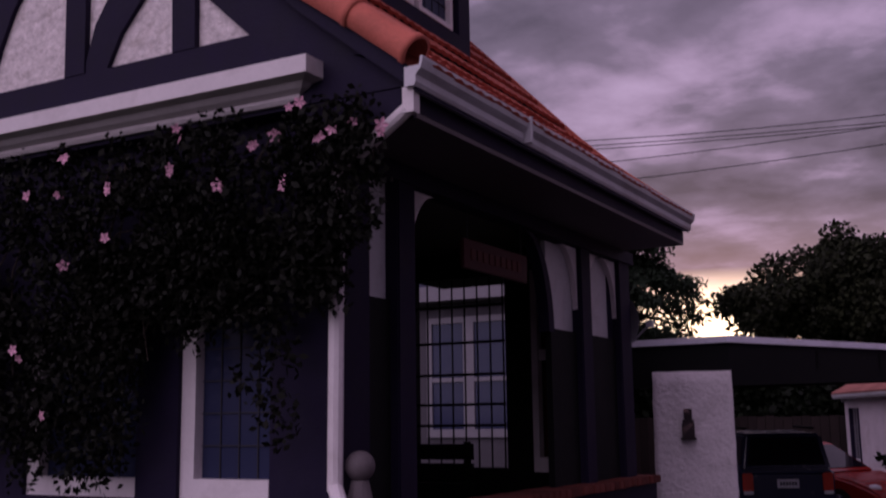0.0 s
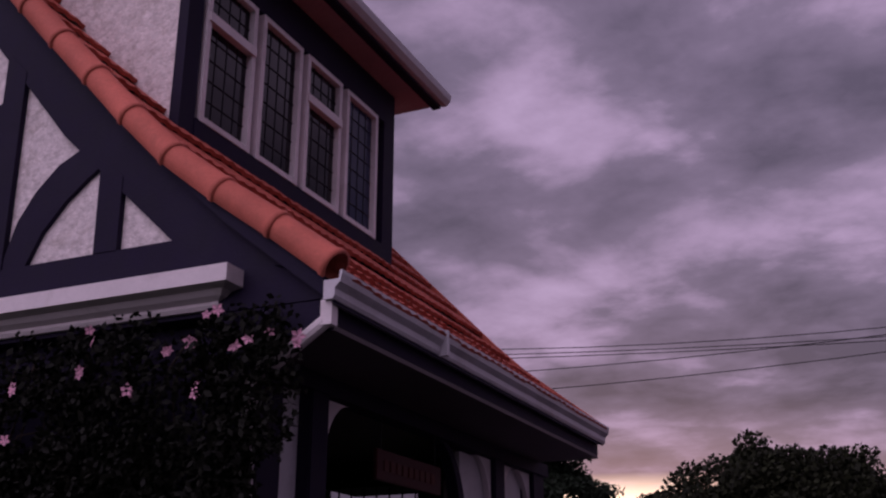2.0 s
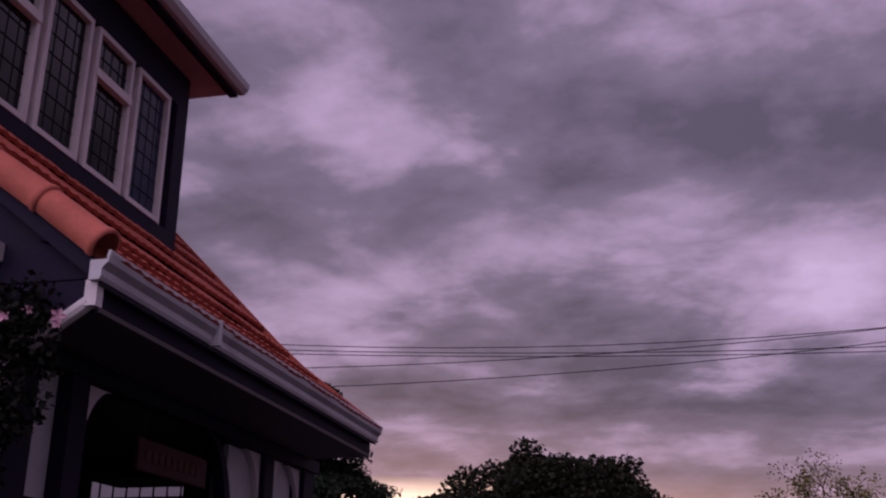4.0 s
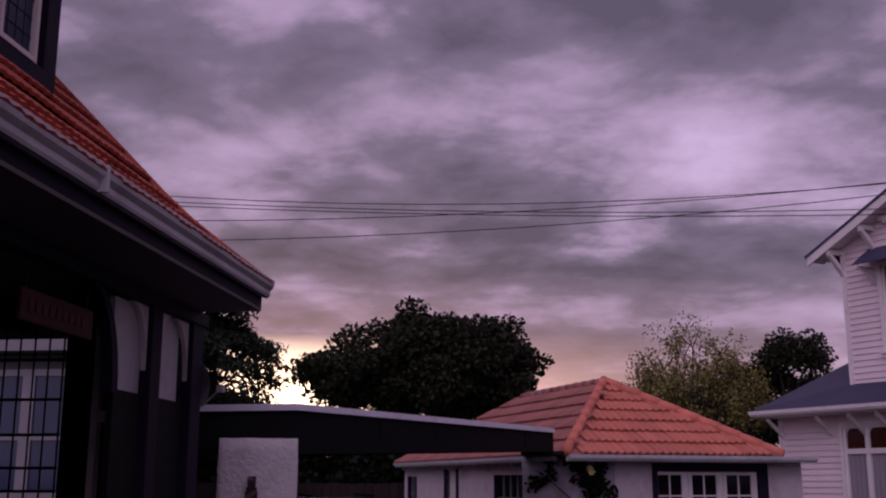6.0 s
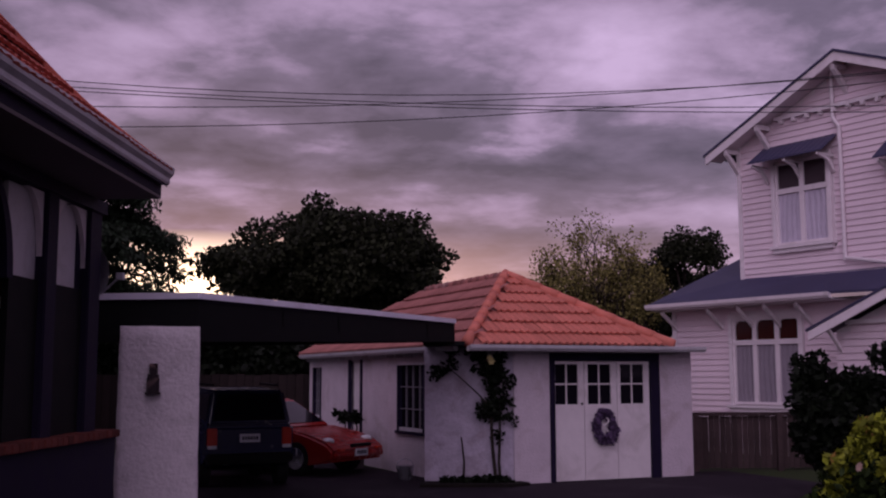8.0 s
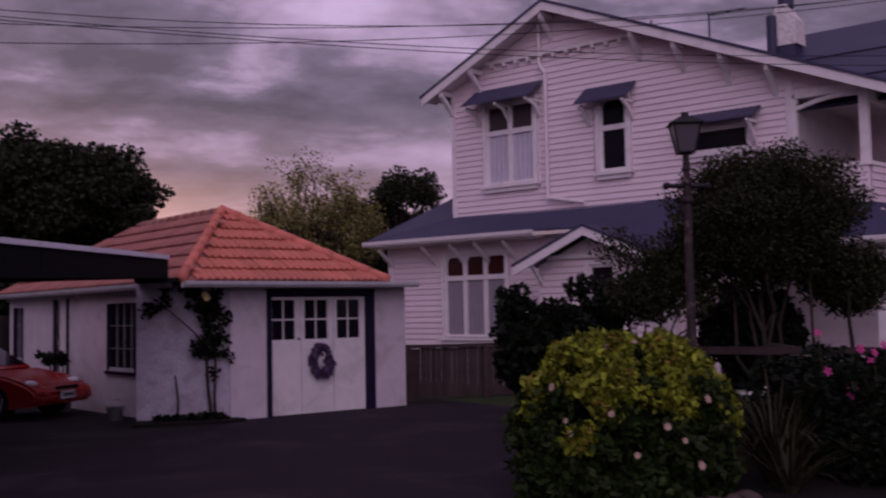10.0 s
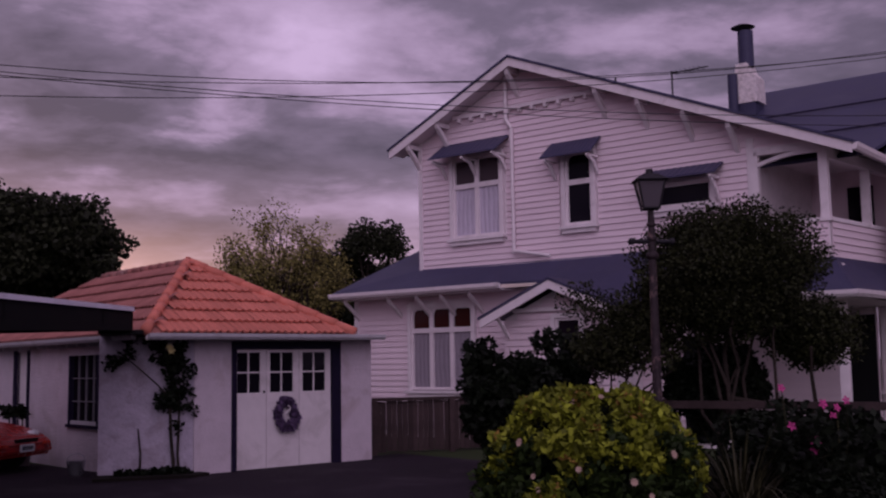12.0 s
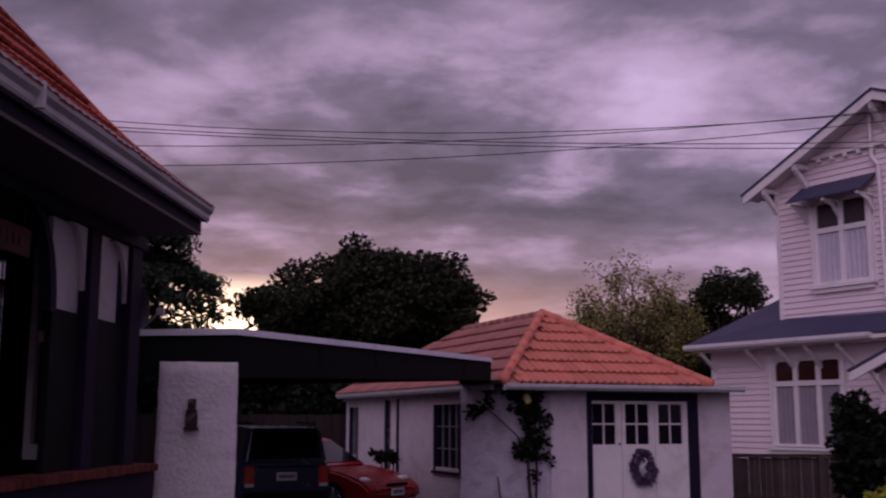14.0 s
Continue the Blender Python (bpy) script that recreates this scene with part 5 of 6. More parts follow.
# ---- fence by the garage ----
def build_fence():
    f = thing("board_fence", pose(4.0, 19.5, 0, 0, 0, 6), "low weathered dark timber paling fence", "fence")
    mesh = None
    for i in range(44):
        x = i * 0.105
        if mesh is None:
            bm = bmesh.new()
            box(bm, 0, 0.096, 0, 0.02, 0.05, 0.98)
            ob = part("paling", bm, FENCE, f)
            mesh = ob.data
        else:
            ob = new("paling", mesh)
            ob.parent = f
        ob.location = (x, random.uniform(-0.006, 0.006), random.uniform(-0.015, 0.01))
    part("top_rail", made(box, -0.05, 4.7, -0.06, 0.06, 0.98, 1.04), FENCE, f)
    for x in (0.0, 1.55, 3.1, 4.6):
        part("post", made(box, x, x + 0.1, -0.10, -0.005, 0, 1.03), FENCE, f)


build_fence()


# ---- trees and shrubs ----
def limb(bm, a, b, r0, r1, rng, steps=4, wander=0.12):
    """A bent, tapering limb."""
    a, b = Vector(a), Vector(b)
    pts = [a.lerp(b, i / steps) + (Vector(rng.normal(size=3)) * wander * (b - a).length * 0.25 if 0 < i < steps else Vector()) for i in range(steps + 1)]
    for i in range(steps):
        rod(bm, pts[i], pts[i + 1], r0 + (r1 - r0) * i / steps, r0 + (r1 - r0) * (i + 1) / steps, 7)
    return pts


def tree(name, base, height, radius, crown_low, leaf, leaves, size, seed, label, trunk_r=0.25, clump=0.8, squash=1.0, clumps=90, droop=0.0, square=0, extra=(), stems=1, cat="tree"):
    """Trunk, limbs and a crown of leaves in uneven clumps."""
    rng = np.random.default_rng(seed)
    t = thing(name, Matrix.Translation(base), label, cat)
    bm = bmesh.new()
    top = (rng.normal() * 0.2, rng.normal() * 0.2, height * 0.72)
    limb(bm, (0, 0, 0), top, trunk_r, trunk_r * 0.35, rng, 5, 0.1)
    centres = []
    mid = (crown_low + height) / 2
    half = (height - crown_low) / 2
    while len(centres) < clumps:
        p = rng.uniform(-1, 1, 3)
        d = np.linalg.norm(p)
        if d > 1 or d < 0.45:
            continue
        if square:
            p = p / (np.sum(np.abs(p / d) ** square) ** (1 / square))
        lump = 0.80 + 0.42 * noise.noise(Vector(p * 2.2) + Vector((seed, 0, 0)))
        p = p * lump
        centres.append((p[0] * (radius - clump * 0.5), p[1] * (radius - clump * 0.5), mid + p[2] * (half - clump * 0.4)))
    for ex, ey, ez, er, count in extra:
        centres += [(ex + rng.normal() * er, ey + rng.normal() * er, ez + rng.normal() * er * 0.6) for _ in range(count)]
    for i in range(1, stems):
        a = i * 2.4
        limb(bm, (0.12 * math.cos(a) * i ** 0.5, 0.12 * math.sin(a) * i ** 0.5, 0), centres[i * 3], trunk_r * 0.6, 0.012, rng, 5, 0.16)
    for c in centres[:14]:
        s = Vector((0, 0, crown_low + (c[2] - crown_low) * 0.35))
        limb(bm, s, c, trunk_r * 0.35, 0.02, rng, 3, 0.2)
    part("trunk", bm, BARK, t)
    v, f = leaf_cloud(rng, centres, (clump, clump, clump * squash * 0.75), leaves, size, 1.5, droop)
    tagged(mesh_from("crown", v, f, leaf, t), kind="stuff")
    return t


tree("broad_tree", (-4.25, 34.5, 0), 7.3, 3.9, 3.2, LEAF_DARK, 60000, 0.115, 3, "broad dense evergreen tree with dark leaves", 0.3, 0.62, clumps=260, square=3.0, extra=((-3.4, -0.5, 5.3, 0.32, 14), (-2.9, -0.5, 4.5, 0.4, 12), (-0.9, 0, 6.9, 0.3, 6)))


def conifer(name, base, height, radius, seed, label):
    """A dark conifer with drooping, separate tiers of branches."""
    rng = np.random.default_rng(seed)
    t = thing(name, Matrix.Translation(base), label, "tree")
    bm = bmesh.new()
    rod(bm, (0, 0, 0), (0, 0, height), 0.22, 0.03, 9)
    cen = []
    z = 2.6
    while z < height - 0.3:
        reach = float(np.interp(z, (2.6, 4.2, 5.1, 5.9, 6.8, height), (0.35, 0.62, 0.95, 0.68, 0.42, 0.06))) * radius
        for j in range(10):
            a = rng.uniform(0, 6.283)
            n = reach * rng.uniform(0.72, 1.08)
            tip = (n * math.cos(a), n * math.sin(a), z - 0.14 * n + rng.uniform(-0.1, 0.1))
            limb(bm, (0, 0, z + 0.2), tip, 0.05, 0.012, rng, 3, 0.08)
            for q in np.linspace(0.2, 1.0, 8):
                cen.append((tip[0] * q, tip[1] * q, (z + 0.2) + (tip[2] - z - 0.2) * q))
        z += 0.5
    part("trunk", bm, BARK, t)
    v, f = leaf_cloud(rng, cen, (0.36, 0.36, 0.26), 46000, 0.07, 2.6, 0.9)
    tagged(mesh_from("crown", v, f, LEAF_PINE, t), kind="stuff")


conifer("conifer", (-10.1, 28.5, 0), 8.6, 3.1, 5, "dark drooping conifer behind the carport")


def feathery(name, base, height, radius, seed):
    """A tree coming into leaf: many thin upright twigs and sparse pale leaves."""
    rng = np.random.default_rng(seed)
    t = thing(name, Matrix.Translation(base), "half-bare tree with thin twigs and sparse spring leaves", "tree")
    bm = bmesh.new()
    limb(bm, (0, 0, 0), (0, 0, height * 0.3), 0.3, 0.2, rng, 3, 0.1)
    cen = []
    for i in range(75):
        a, r = rng.uniform(0, 6.283), radius * math.sqrt(rng.uniform(0.02, 1))
        zt = height * (1.0 - 0.42 * (r / radius) ** 1.6) * rng.uniform(0.82, 1.02)
        pts = limb(bm, (r * 0.12 * math.cos(a), r * 0.12 * math.sin(a), height * 0.22), (r * math.cos(a), r * math.sin(a), zt), 0.07, 0.008, rng, 5, 0.22)
        for k in range(5):
            b = pts[2 + k % 3]
            e = b + Vector((rng.normal() * 0.5, rng.normal() * 0.5, rng.uniform(0.2, 1.0)))
            limb(bm, b, e, 0.02, 0.005, rng, 2, 0.2)
            cen.append(tuple(e))
        cen.append(tuple(pts[-1]))
    part("trunk", bm, BARK, t)
    v, f = leaf_cloud(rng, cen, (0.45, 0.45, 0.45), 26000, 0.062, 1.5)
    tagged(mesh_from("crown", v, f, LEAF_PALE, t), kind="stuff")


feathery("feathery_tree", (4.5, 38.5, 0), 7.9, 2.6, 8)
tree("dark_tree", (8.5, 42.0, 0), 8.0, 2.65, 2.0, LEAF_DARK, 24000, 0.098, 12, "rounded dark evergreen tree behind the villa", 0.25, 0.75, clumps=60)
tree("far_hedge_tree", (5.2, 40.0, 0), 4.6, 2.4, 0.6, LEAF_SHRUB, 5000, 0.16, 15, "dark leafy hedge tree behind the garage", 0.15, 0.7, clumps=40)
tree("far_shrub", (-6.0, 27.0, 0), 2.6, 2.2, 0.2, LEAF_SHRUB, 5000, 0.12, 17, "dark shrub behind the parked cars", 0.08, 0.6, clumps=40, cat="shrub")
tree("far_shrub", (-2.6, 29.0, 0), 2.3, 1.6, 0.2, LEAF_PALE, 3500, 0.12, 18, "olive green shrub behind the parked cars", 0.08, 0.6, clumps=30, cat="shrub")
# shrubs in front of the villa
tree("leaning_shrub", (7.5, 12.6, 0), 3.95, 1.6, 1.75, LEAF_TALL, 80000, 0.031, 21, "tall dark loose shrub with several bare stems beside the lamp post", 0.05, 0.40, clumps=120, stems=8, extra=((1.35, 0, 1.95, 0.22, 8), (-1.35, 0.3, 2.2, 0.25, 8)), cat="shrub")
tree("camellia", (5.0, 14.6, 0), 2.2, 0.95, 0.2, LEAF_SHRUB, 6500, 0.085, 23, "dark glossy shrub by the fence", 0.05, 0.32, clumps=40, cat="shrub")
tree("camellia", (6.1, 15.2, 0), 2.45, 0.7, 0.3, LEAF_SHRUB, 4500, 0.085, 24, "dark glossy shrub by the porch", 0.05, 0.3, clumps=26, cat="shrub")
tree("leaning_shrub", (6.2, 13.2, 0), 2.45, 1.0, 1.3, LEAF_TALL, 9000, 0.036, 25, "loose dark shrub with bare stems beside the lamp post", 0.03, 0.30, clumps=34, stems=7, cat="shrub")
tree("leaning_shrub", (8.75, 12.7, 0), 2.5, 0.7, 1.45, LEAF_TALL, 14000, 0.036, 26, "loose dark shrub in front of the villa", 0.05, 0.36, clumps=34, cat="shrub")


# added dark mass that stands in for shade beneath the tall shrub
tree("leaning_shrub", (7.8, 13.7, 0), 2.2, 0.95, 0.1, LEAF_SHRUB, 12000, 0.06, 27, "dark shrub added in place of the shade under the tall shrub", 0.05, 0.3, clumps=40, cat="shrub")


def hedge(x0, x1, y, height, seed):
    """A tall dark hedge that closes the view behind the cars."""
    rng = np.random.default_rng(seed)
    h = thing("hedge", pose(0, 0, 0), "tall dark hedge behind the carport", "hedge")
    cen = [(rng.uniform(x0, x1), y + rng.normal() * 0.3, height * math.sqrt(rng.uniform(0.01, 1))) for i in range(190)]
    v, f = leaf_cloud(rng, cen, (0.5, 0.3, 0.4), 15000, 0.15, 1.5)
    tagged(mesh_from("foliage", v, f, LEAF_SHRUB, h), kind="stuff")
    bm = bmesh.new()
    box(bm, x0, x1, y + 0.1, y + 0.3, 0, height * 0.86)
    part("inner_wood", bm, BARK, h)


hedge(-14.0, -3.6, 27.0, 2.75, 19)


def back_fence():
    f = thing("board_fence", pose(-9.5, 25.2, 0), "tall red-brown timber board fence behind the cars", "fence")
    mesh = None
    for i in range(34):
        if mesh is None:
            bm = bmesh.new()
            box(bm, 0, 0.19, 0, 0.025, 0.0, 1.75)
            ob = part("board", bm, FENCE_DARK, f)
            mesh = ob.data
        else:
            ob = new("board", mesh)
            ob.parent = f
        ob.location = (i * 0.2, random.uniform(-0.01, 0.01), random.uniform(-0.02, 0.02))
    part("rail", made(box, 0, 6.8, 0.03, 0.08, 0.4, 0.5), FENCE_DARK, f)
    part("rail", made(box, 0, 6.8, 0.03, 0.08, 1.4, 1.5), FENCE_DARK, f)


back_fence()


def rail_fence():
    f = thing("rail_fence", pose(7.6, 11.9, 0, 0, 0, -50), "dark red-brown timber rail fence behind the flower bed", "fence")
    part("rail", made(box, -1.6, 3.4, -0.03, 0.03, 1.02, 1.12), FENCE, f)
    for x in (-1.5, 0.1, 1.7, 3.3):
        part("post", made(box, x - 0.05, x + 0.05, 0.03, 0.13, 0, 1.14), FENCE, f)


rail_fence()


def flowers(rng, name, spots, material, size, parent=None, petals=5):
    """Open five-petalled flowers, each facing out."""
    for c, n in spots:
        v, f = [], []
        n = Vector(n).normalized()
        u = n.orthogonal().normalized()
        w = n.cross(u)
        a0 = rng.uniform(0, 6.28)
        s = size * rng.uniform(0.75, 1.2)
        for k in range(petals):
            a = a0 + k * 6.283 / petals
            d = u * math.cos(a) + w * math.sin(a)
            e = u * math.cos(a + 1.57) + w * math.sin(a + 1.57)
            c0 = Vector(c)
            i = len(v)
            v += [tuple(c0), tuple(c0 + d * s * 0.55 + e * s * 0.32 + n * s * 0.18), tuple(c0 + d * s + n * s * 0.1), tuple(c0 + d * s * 0.55 - e * s * 0.32 + n * s * 0.18)]
            f.append((i, i + 1, i + 2, i + 3))
        mesh_from(name, v, f, material, parent)


def round_bush():
    rng = np.random.default_rng(31)
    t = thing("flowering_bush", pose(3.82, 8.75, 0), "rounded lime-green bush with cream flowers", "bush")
    cen, new_growth = [], []
    for i in range(330):
        a, h = rng.uniform(0, 6.283), rng.uniform(0.02, 1.0)
        r = 0.97 * math.sqrt(max(0.02, 1 - (max(0, h - 0.45) / 0.58) ** 2)) * (0.92 + 0.16 * noise.noise(Vector((math.cos(a) * 2, math.sin(a) * 2, h * 3))))
        k = rng.uniform(0.80, 1.0)
        c = (r * k * math.cos(a), r * k * math.sin(a), 0.08 + h * 1.27 + 0.07 * noise.noise(Vector((math.cos(a) * 3, math.sin(a) * 3, 4.0))))
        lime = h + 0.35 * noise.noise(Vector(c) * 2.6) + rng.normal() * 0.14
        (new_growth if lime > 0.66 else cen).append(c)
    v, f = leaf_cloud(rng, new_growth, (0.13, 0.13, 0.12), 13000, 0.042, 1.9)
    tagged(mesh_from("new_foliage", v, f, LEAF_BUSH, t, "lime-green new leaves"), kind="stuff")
    # older green leaves; their dark colour also carries the bush's lower shade
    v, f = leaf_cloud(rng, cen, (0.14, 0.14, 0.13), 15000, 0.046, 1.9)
    tagged(mesh_from("foliage", v, f, LEAF_LOW_SHADE, t), kind="stuff")
    v, f = leaf_cloud(rng, new_growth[::4], (0.10, 0.10, 0.10), 900, 0.040, 1.9)
    tagged(mesh_from("bronze_foliage", v, f, LEAF_TIP, t, "bronze-tinted young shoots"), kind="stuff")
    # near-black inner leaves put the shade between the clumps into colour
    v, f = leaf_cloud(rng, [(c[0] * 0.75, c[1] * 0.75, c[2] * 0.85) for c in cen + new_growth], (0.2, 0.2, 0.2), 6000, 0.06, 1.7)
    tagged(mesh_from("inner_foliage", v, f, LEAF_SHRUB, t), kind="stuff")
    bm = bmesh.new()
    for i in range(9):
        limb(bm, (rng.normal() * 0.08, rng.normal() * 0.08, 0), (rng.normal() * 0.5, rng.normal() * 0.5, 0.9), 0.02, 0.006, rng, 3, 0.2)
    part("stem", bm, BARK, t)
    spots = []
    for a, h in ((-2.35, 0.95), (-1.75, 0.98), (-1.5, 0.88), (-2.5, 0.50), (-2.45, 0.42), (-2.1, 0.55), (-1.65, 0.47), (-1.5, 0.38), (-1.35, 0.22), (-1.9, 0.30), (-1.2, 0.62), (-2.75, 0.7)):
        r = 0.98 * math.sqrt(max(0.02, 1 - (max(0, h - 0.42) / 0.60) ** 2))
        p = (r * math.cos(a), r * math.sin(a), 0.10 + h * 1.28)
        spots.append((p, (p[0], p[1], 0.3)))
    flowers(rng, "flower", spots, PETAL_CREAM, 0.036, t, 8)


round_bush()


def strap_clump(base, n, length, seed, label, material=None):
    rng = np.random.default_rng(seed)
    t = thing("strap_leaf_clump", Matrix.Translation(base), label, "plant")
    v, f = [], []
    for i in range(n):
        a = rng.uniform(0, 6.283)
        out, L = rng.uniform(0.3, 1.35), length * rng.uniform(0.6, 1.1)
        d = Vector((math.cos(a), math.sin(a), 0))
        w = Vector((-d.y, d.x, 0)) * 0.014
        k = 6
        for j in range(k + 1):
            q = j / k
            p = d * (0.05 + out * L * q ** 1.4) + Vector((0, 0, L * (q * 1.15 - 0.55 * out * q ** 2.4)))
            ww = w * (1 - q) ** 0.6
            v += [tuple(p - ww), tuple(p + ww)]
            if j:
                i0 = len(v) - 4
                f.append((i0, i0 + 1, i0 + 3, i0 + 2))
    tagged(mesh_from("blade", v, f, material or LEAF_FLAX, t), kind="stuff")
    return t


strap_clump((5.25, 8.75, 0), 150, 1.15, 41, "clump of long arching strap leaves")
strap_clump((5.05, 8.2, 0), 70, 0.75, 42, "clump of long arching strap leaves")


def iris_bed():
    rng = np.random.default_rng(51)
    t = thing("flowering_perennial", pose(6.35, 9.1, 0), "leafy perennial with bright pink flowers", "plant")
    cen = [(rng.normal() * 0.5, rng.normal() * 0.4, rng.uniform(0.2, 1.0)) for i in range(50)]
    v, f = leaf_cloud(rng, cen, (0.22, 0.22, 0.2), 6000, 0.06, 2.0)
    tagged(mesh_from("foliage", v, f, LEAF_SHRUB, t), kind="stuff")
    spots = [((-0.62, -0.35, 1.38), (0, -1, 0.3)), ((-0.50, -0.3, 1.02), (0, -1, 0.3)), ((-0.15, -0.3, 1.22), (0, -1, 0.2)), ((0.0, -0.3, 1.18), (0.2, -1, 0.4)), ((-0.05, -0.3, 1.10), (0, -1, 0)), ((-0.32, -0.4, 0.88), (0, -1, 0.2)), ((-0.34, -0.4, 0.80), (0, -1, 0)), ((0.09, -0.32, 1.25), (0, -1, 0.2))]
    flowers(rng, "flower", spots, PETAL_HOT, 0.055, t, 5)
    bm = bmesh.new()
    for (p, n) in spots:
        limb(bm, (p[0] * 0.5, p[1] * 0.5, 0), p, 0.008, 0.005, rng, 3, 0.1)
    part("stem", bm, LEAF_FLAX, t)


iris_bed()
tree("low_shrub", (7.4, 9.2, 0), 1.15, 1.1, 0.05, LEAF_SHRUB, 9000, 0.06, 55, "low dark spreading shrub in the flower bed", 0.03, 0.3, clumps=50, cat="shrub")
tree("low_shrub", (7.0, 10.6, 0), 1.25, 1.1, 0.05, LEAF_SHRUB, 7000, 0.06, 56, "low dark spreading shrub in the flower bed", 0.03, 0.3, clumps=50, cat="shrub")
tree("low_shrub", (6.1, 8.35, 0), 0.75, 0.7, 0.02, LEAF_SHRUB, 5000, 0.05, 58, "low dark leafy plant along the edge of the flower bed", 0.02, 0.24, clumps=40, cat="shrub")
tree("low_shrub", (7.5, 8.1, 0), 0.85, 0.85, 0.02, LEAF_SHRUB, 6000, 0.05, 59, "low dark leafy plant along the edge of the flower bed", 0.02, 0.24, clumps=44, cat="shrub")
tree("low_shrub", (4.9, 11.4, 0), 0.9, 0.8, 0.05, LEAF_SHRUB, 5000, 0.06, 57, "low dark spreading shrub in the flower bed", 0.03, 0.3, clumps=40, cat="shrub")
flat_sheet("flower_bed", [(2.85, 7.75), (4.4, 7.35), (9.5, 6.1), (11, 12), (7.5, 16.5), (5.2, 15.5), (3.4, 10.6)], 0.05, SOIL, "dark garden soil of the flower bed", thick=0.05, cat="flower bed")


flat_sheet("garden_strip", [(-0.75, 16.55), (0.66, 16.6), (0.95, 16.9), (0.8, 17.1), (-0.75, 17.1)], 0.06, SOIL, "narrow strip of earth along the white wall", thick=0.06, cat="flower bed")


def edging():
    rng = np.random.default_rng(61)
    for i in range(15):
        k = i / 14
        bm = bmesh.new()
        ball(bm, (0, 0, 0), rng.uniform(0.06, 0.13), rng.uniform(0.4, 0.8), 14)
        for v in bm.verts:
            v.co *= 1 + 0.9 * noise.noise(v.co * 7 + Vector((i * 3.1, 0, 0)))
        ob = part("edging_stone", bm, STONE)
        ob.matrix_world = pose(2.82 + 1.75 * k, 8.1 - 0.62 * math.sin(math.pi * k ** 0.8) * (1 if k < 0.6 else 0.8) + rng.normal() * 0.06, 0.04, 0, 0, rng.uniform(0, 360))
        tagged(ob, "rough brown edging stone of the flower bed", "stone", "edging stones")


edging()


# ---- creeper on the half-timbered house ----
def creeper():
    rng = np.random.default_rng(71)
    t = thing("flowering_creeper", Matrix.Identity(4), "dense dark creeper with pale pink flowers over the wall", "creeper")
    cen = []
    for i in range(400):
        x = rng.uniform(-7.2, -2.85)
        low = 2.35 if x > -3.45 else (2.05 if x > -3.75 else (2.12 if -4.32 < x <= -3.75 else (1.85 if x > -4.7 else 1.5)))
        z = rng.uniform(low + 0.25, 3.30)
        if x > -3.3 and z < 2.55:
            continue
        cen.append((x, 4.42 - 0.16 * rng.random(), z))
    for i in range(130):
        cen.append((rng.uniform(-7.0, -4.68), 4.46, rng.uniform(1.45, 2.6)))
    for i in range(26):
        x, drop = rng.uniform(-4.75, -3.05), rng.uniform(0.3, 1.15)
        if x > -3.36:
            drop *= 0.25
        elif -4.35 < x < -3.6:
            drop *= 0.4
        for k in range(9):
            cen.append((x + rng.normal() * 0.04, 4.40 - 0.1 * rng.random(), 2.65 - drop * k / 8))
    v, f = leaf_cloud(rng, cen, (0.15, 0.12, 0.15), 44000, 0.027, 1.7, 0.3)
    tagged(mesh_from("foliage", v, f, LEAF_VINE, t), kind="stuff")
    for i in range(22):
        x = rng.uniform(-6.5, -3.1)
        bm = bmesh.new()
        limb(bm, (x, 4.5, 3.3), (x + rng.normal() * 0.15, 4.35, rng.uniform(2.0, 2.9)), 0.008, 0.003, rng, 4, 0.25)
        part("stem", bm, BARK, t)
    spots = []
    for px, pz in ((-4.91, 3.29), (-4.98, 3.08), (-4.54, 3.05), (-4.06, 3.31), (-3.54, 3.19), (-3.39, 3.16), (-3.27, 3.34), (-3.12, 3.16), (-3.05, 3.18), (-2.89, 3.22), (-2.76, 3.18), (-3.76, 2.98), (-3.36, 2.95), (-4.07, 3.12), (-5.21, 3.09), (-4.89, 2.64), (-5.22, 2.16), (-5.05, 1.77), (-4.56, 2.81), (-5.7, 2.95), (-6.1, 2.6)):
        for j in range(rng.integers(1, 3)):
            p = (px + rng.normal() * 0.02, 4.27 + rng.normal() * 0.02, pz + rng.normal() * 0.02)
            spots.append((p, (rng.normal() * 0.4 + 0.3, -1, rng.normal() * 0.3)))
    flowers(rng, "flower", spots, PETAL_PINK, 0.036, t, 5)


creeper()


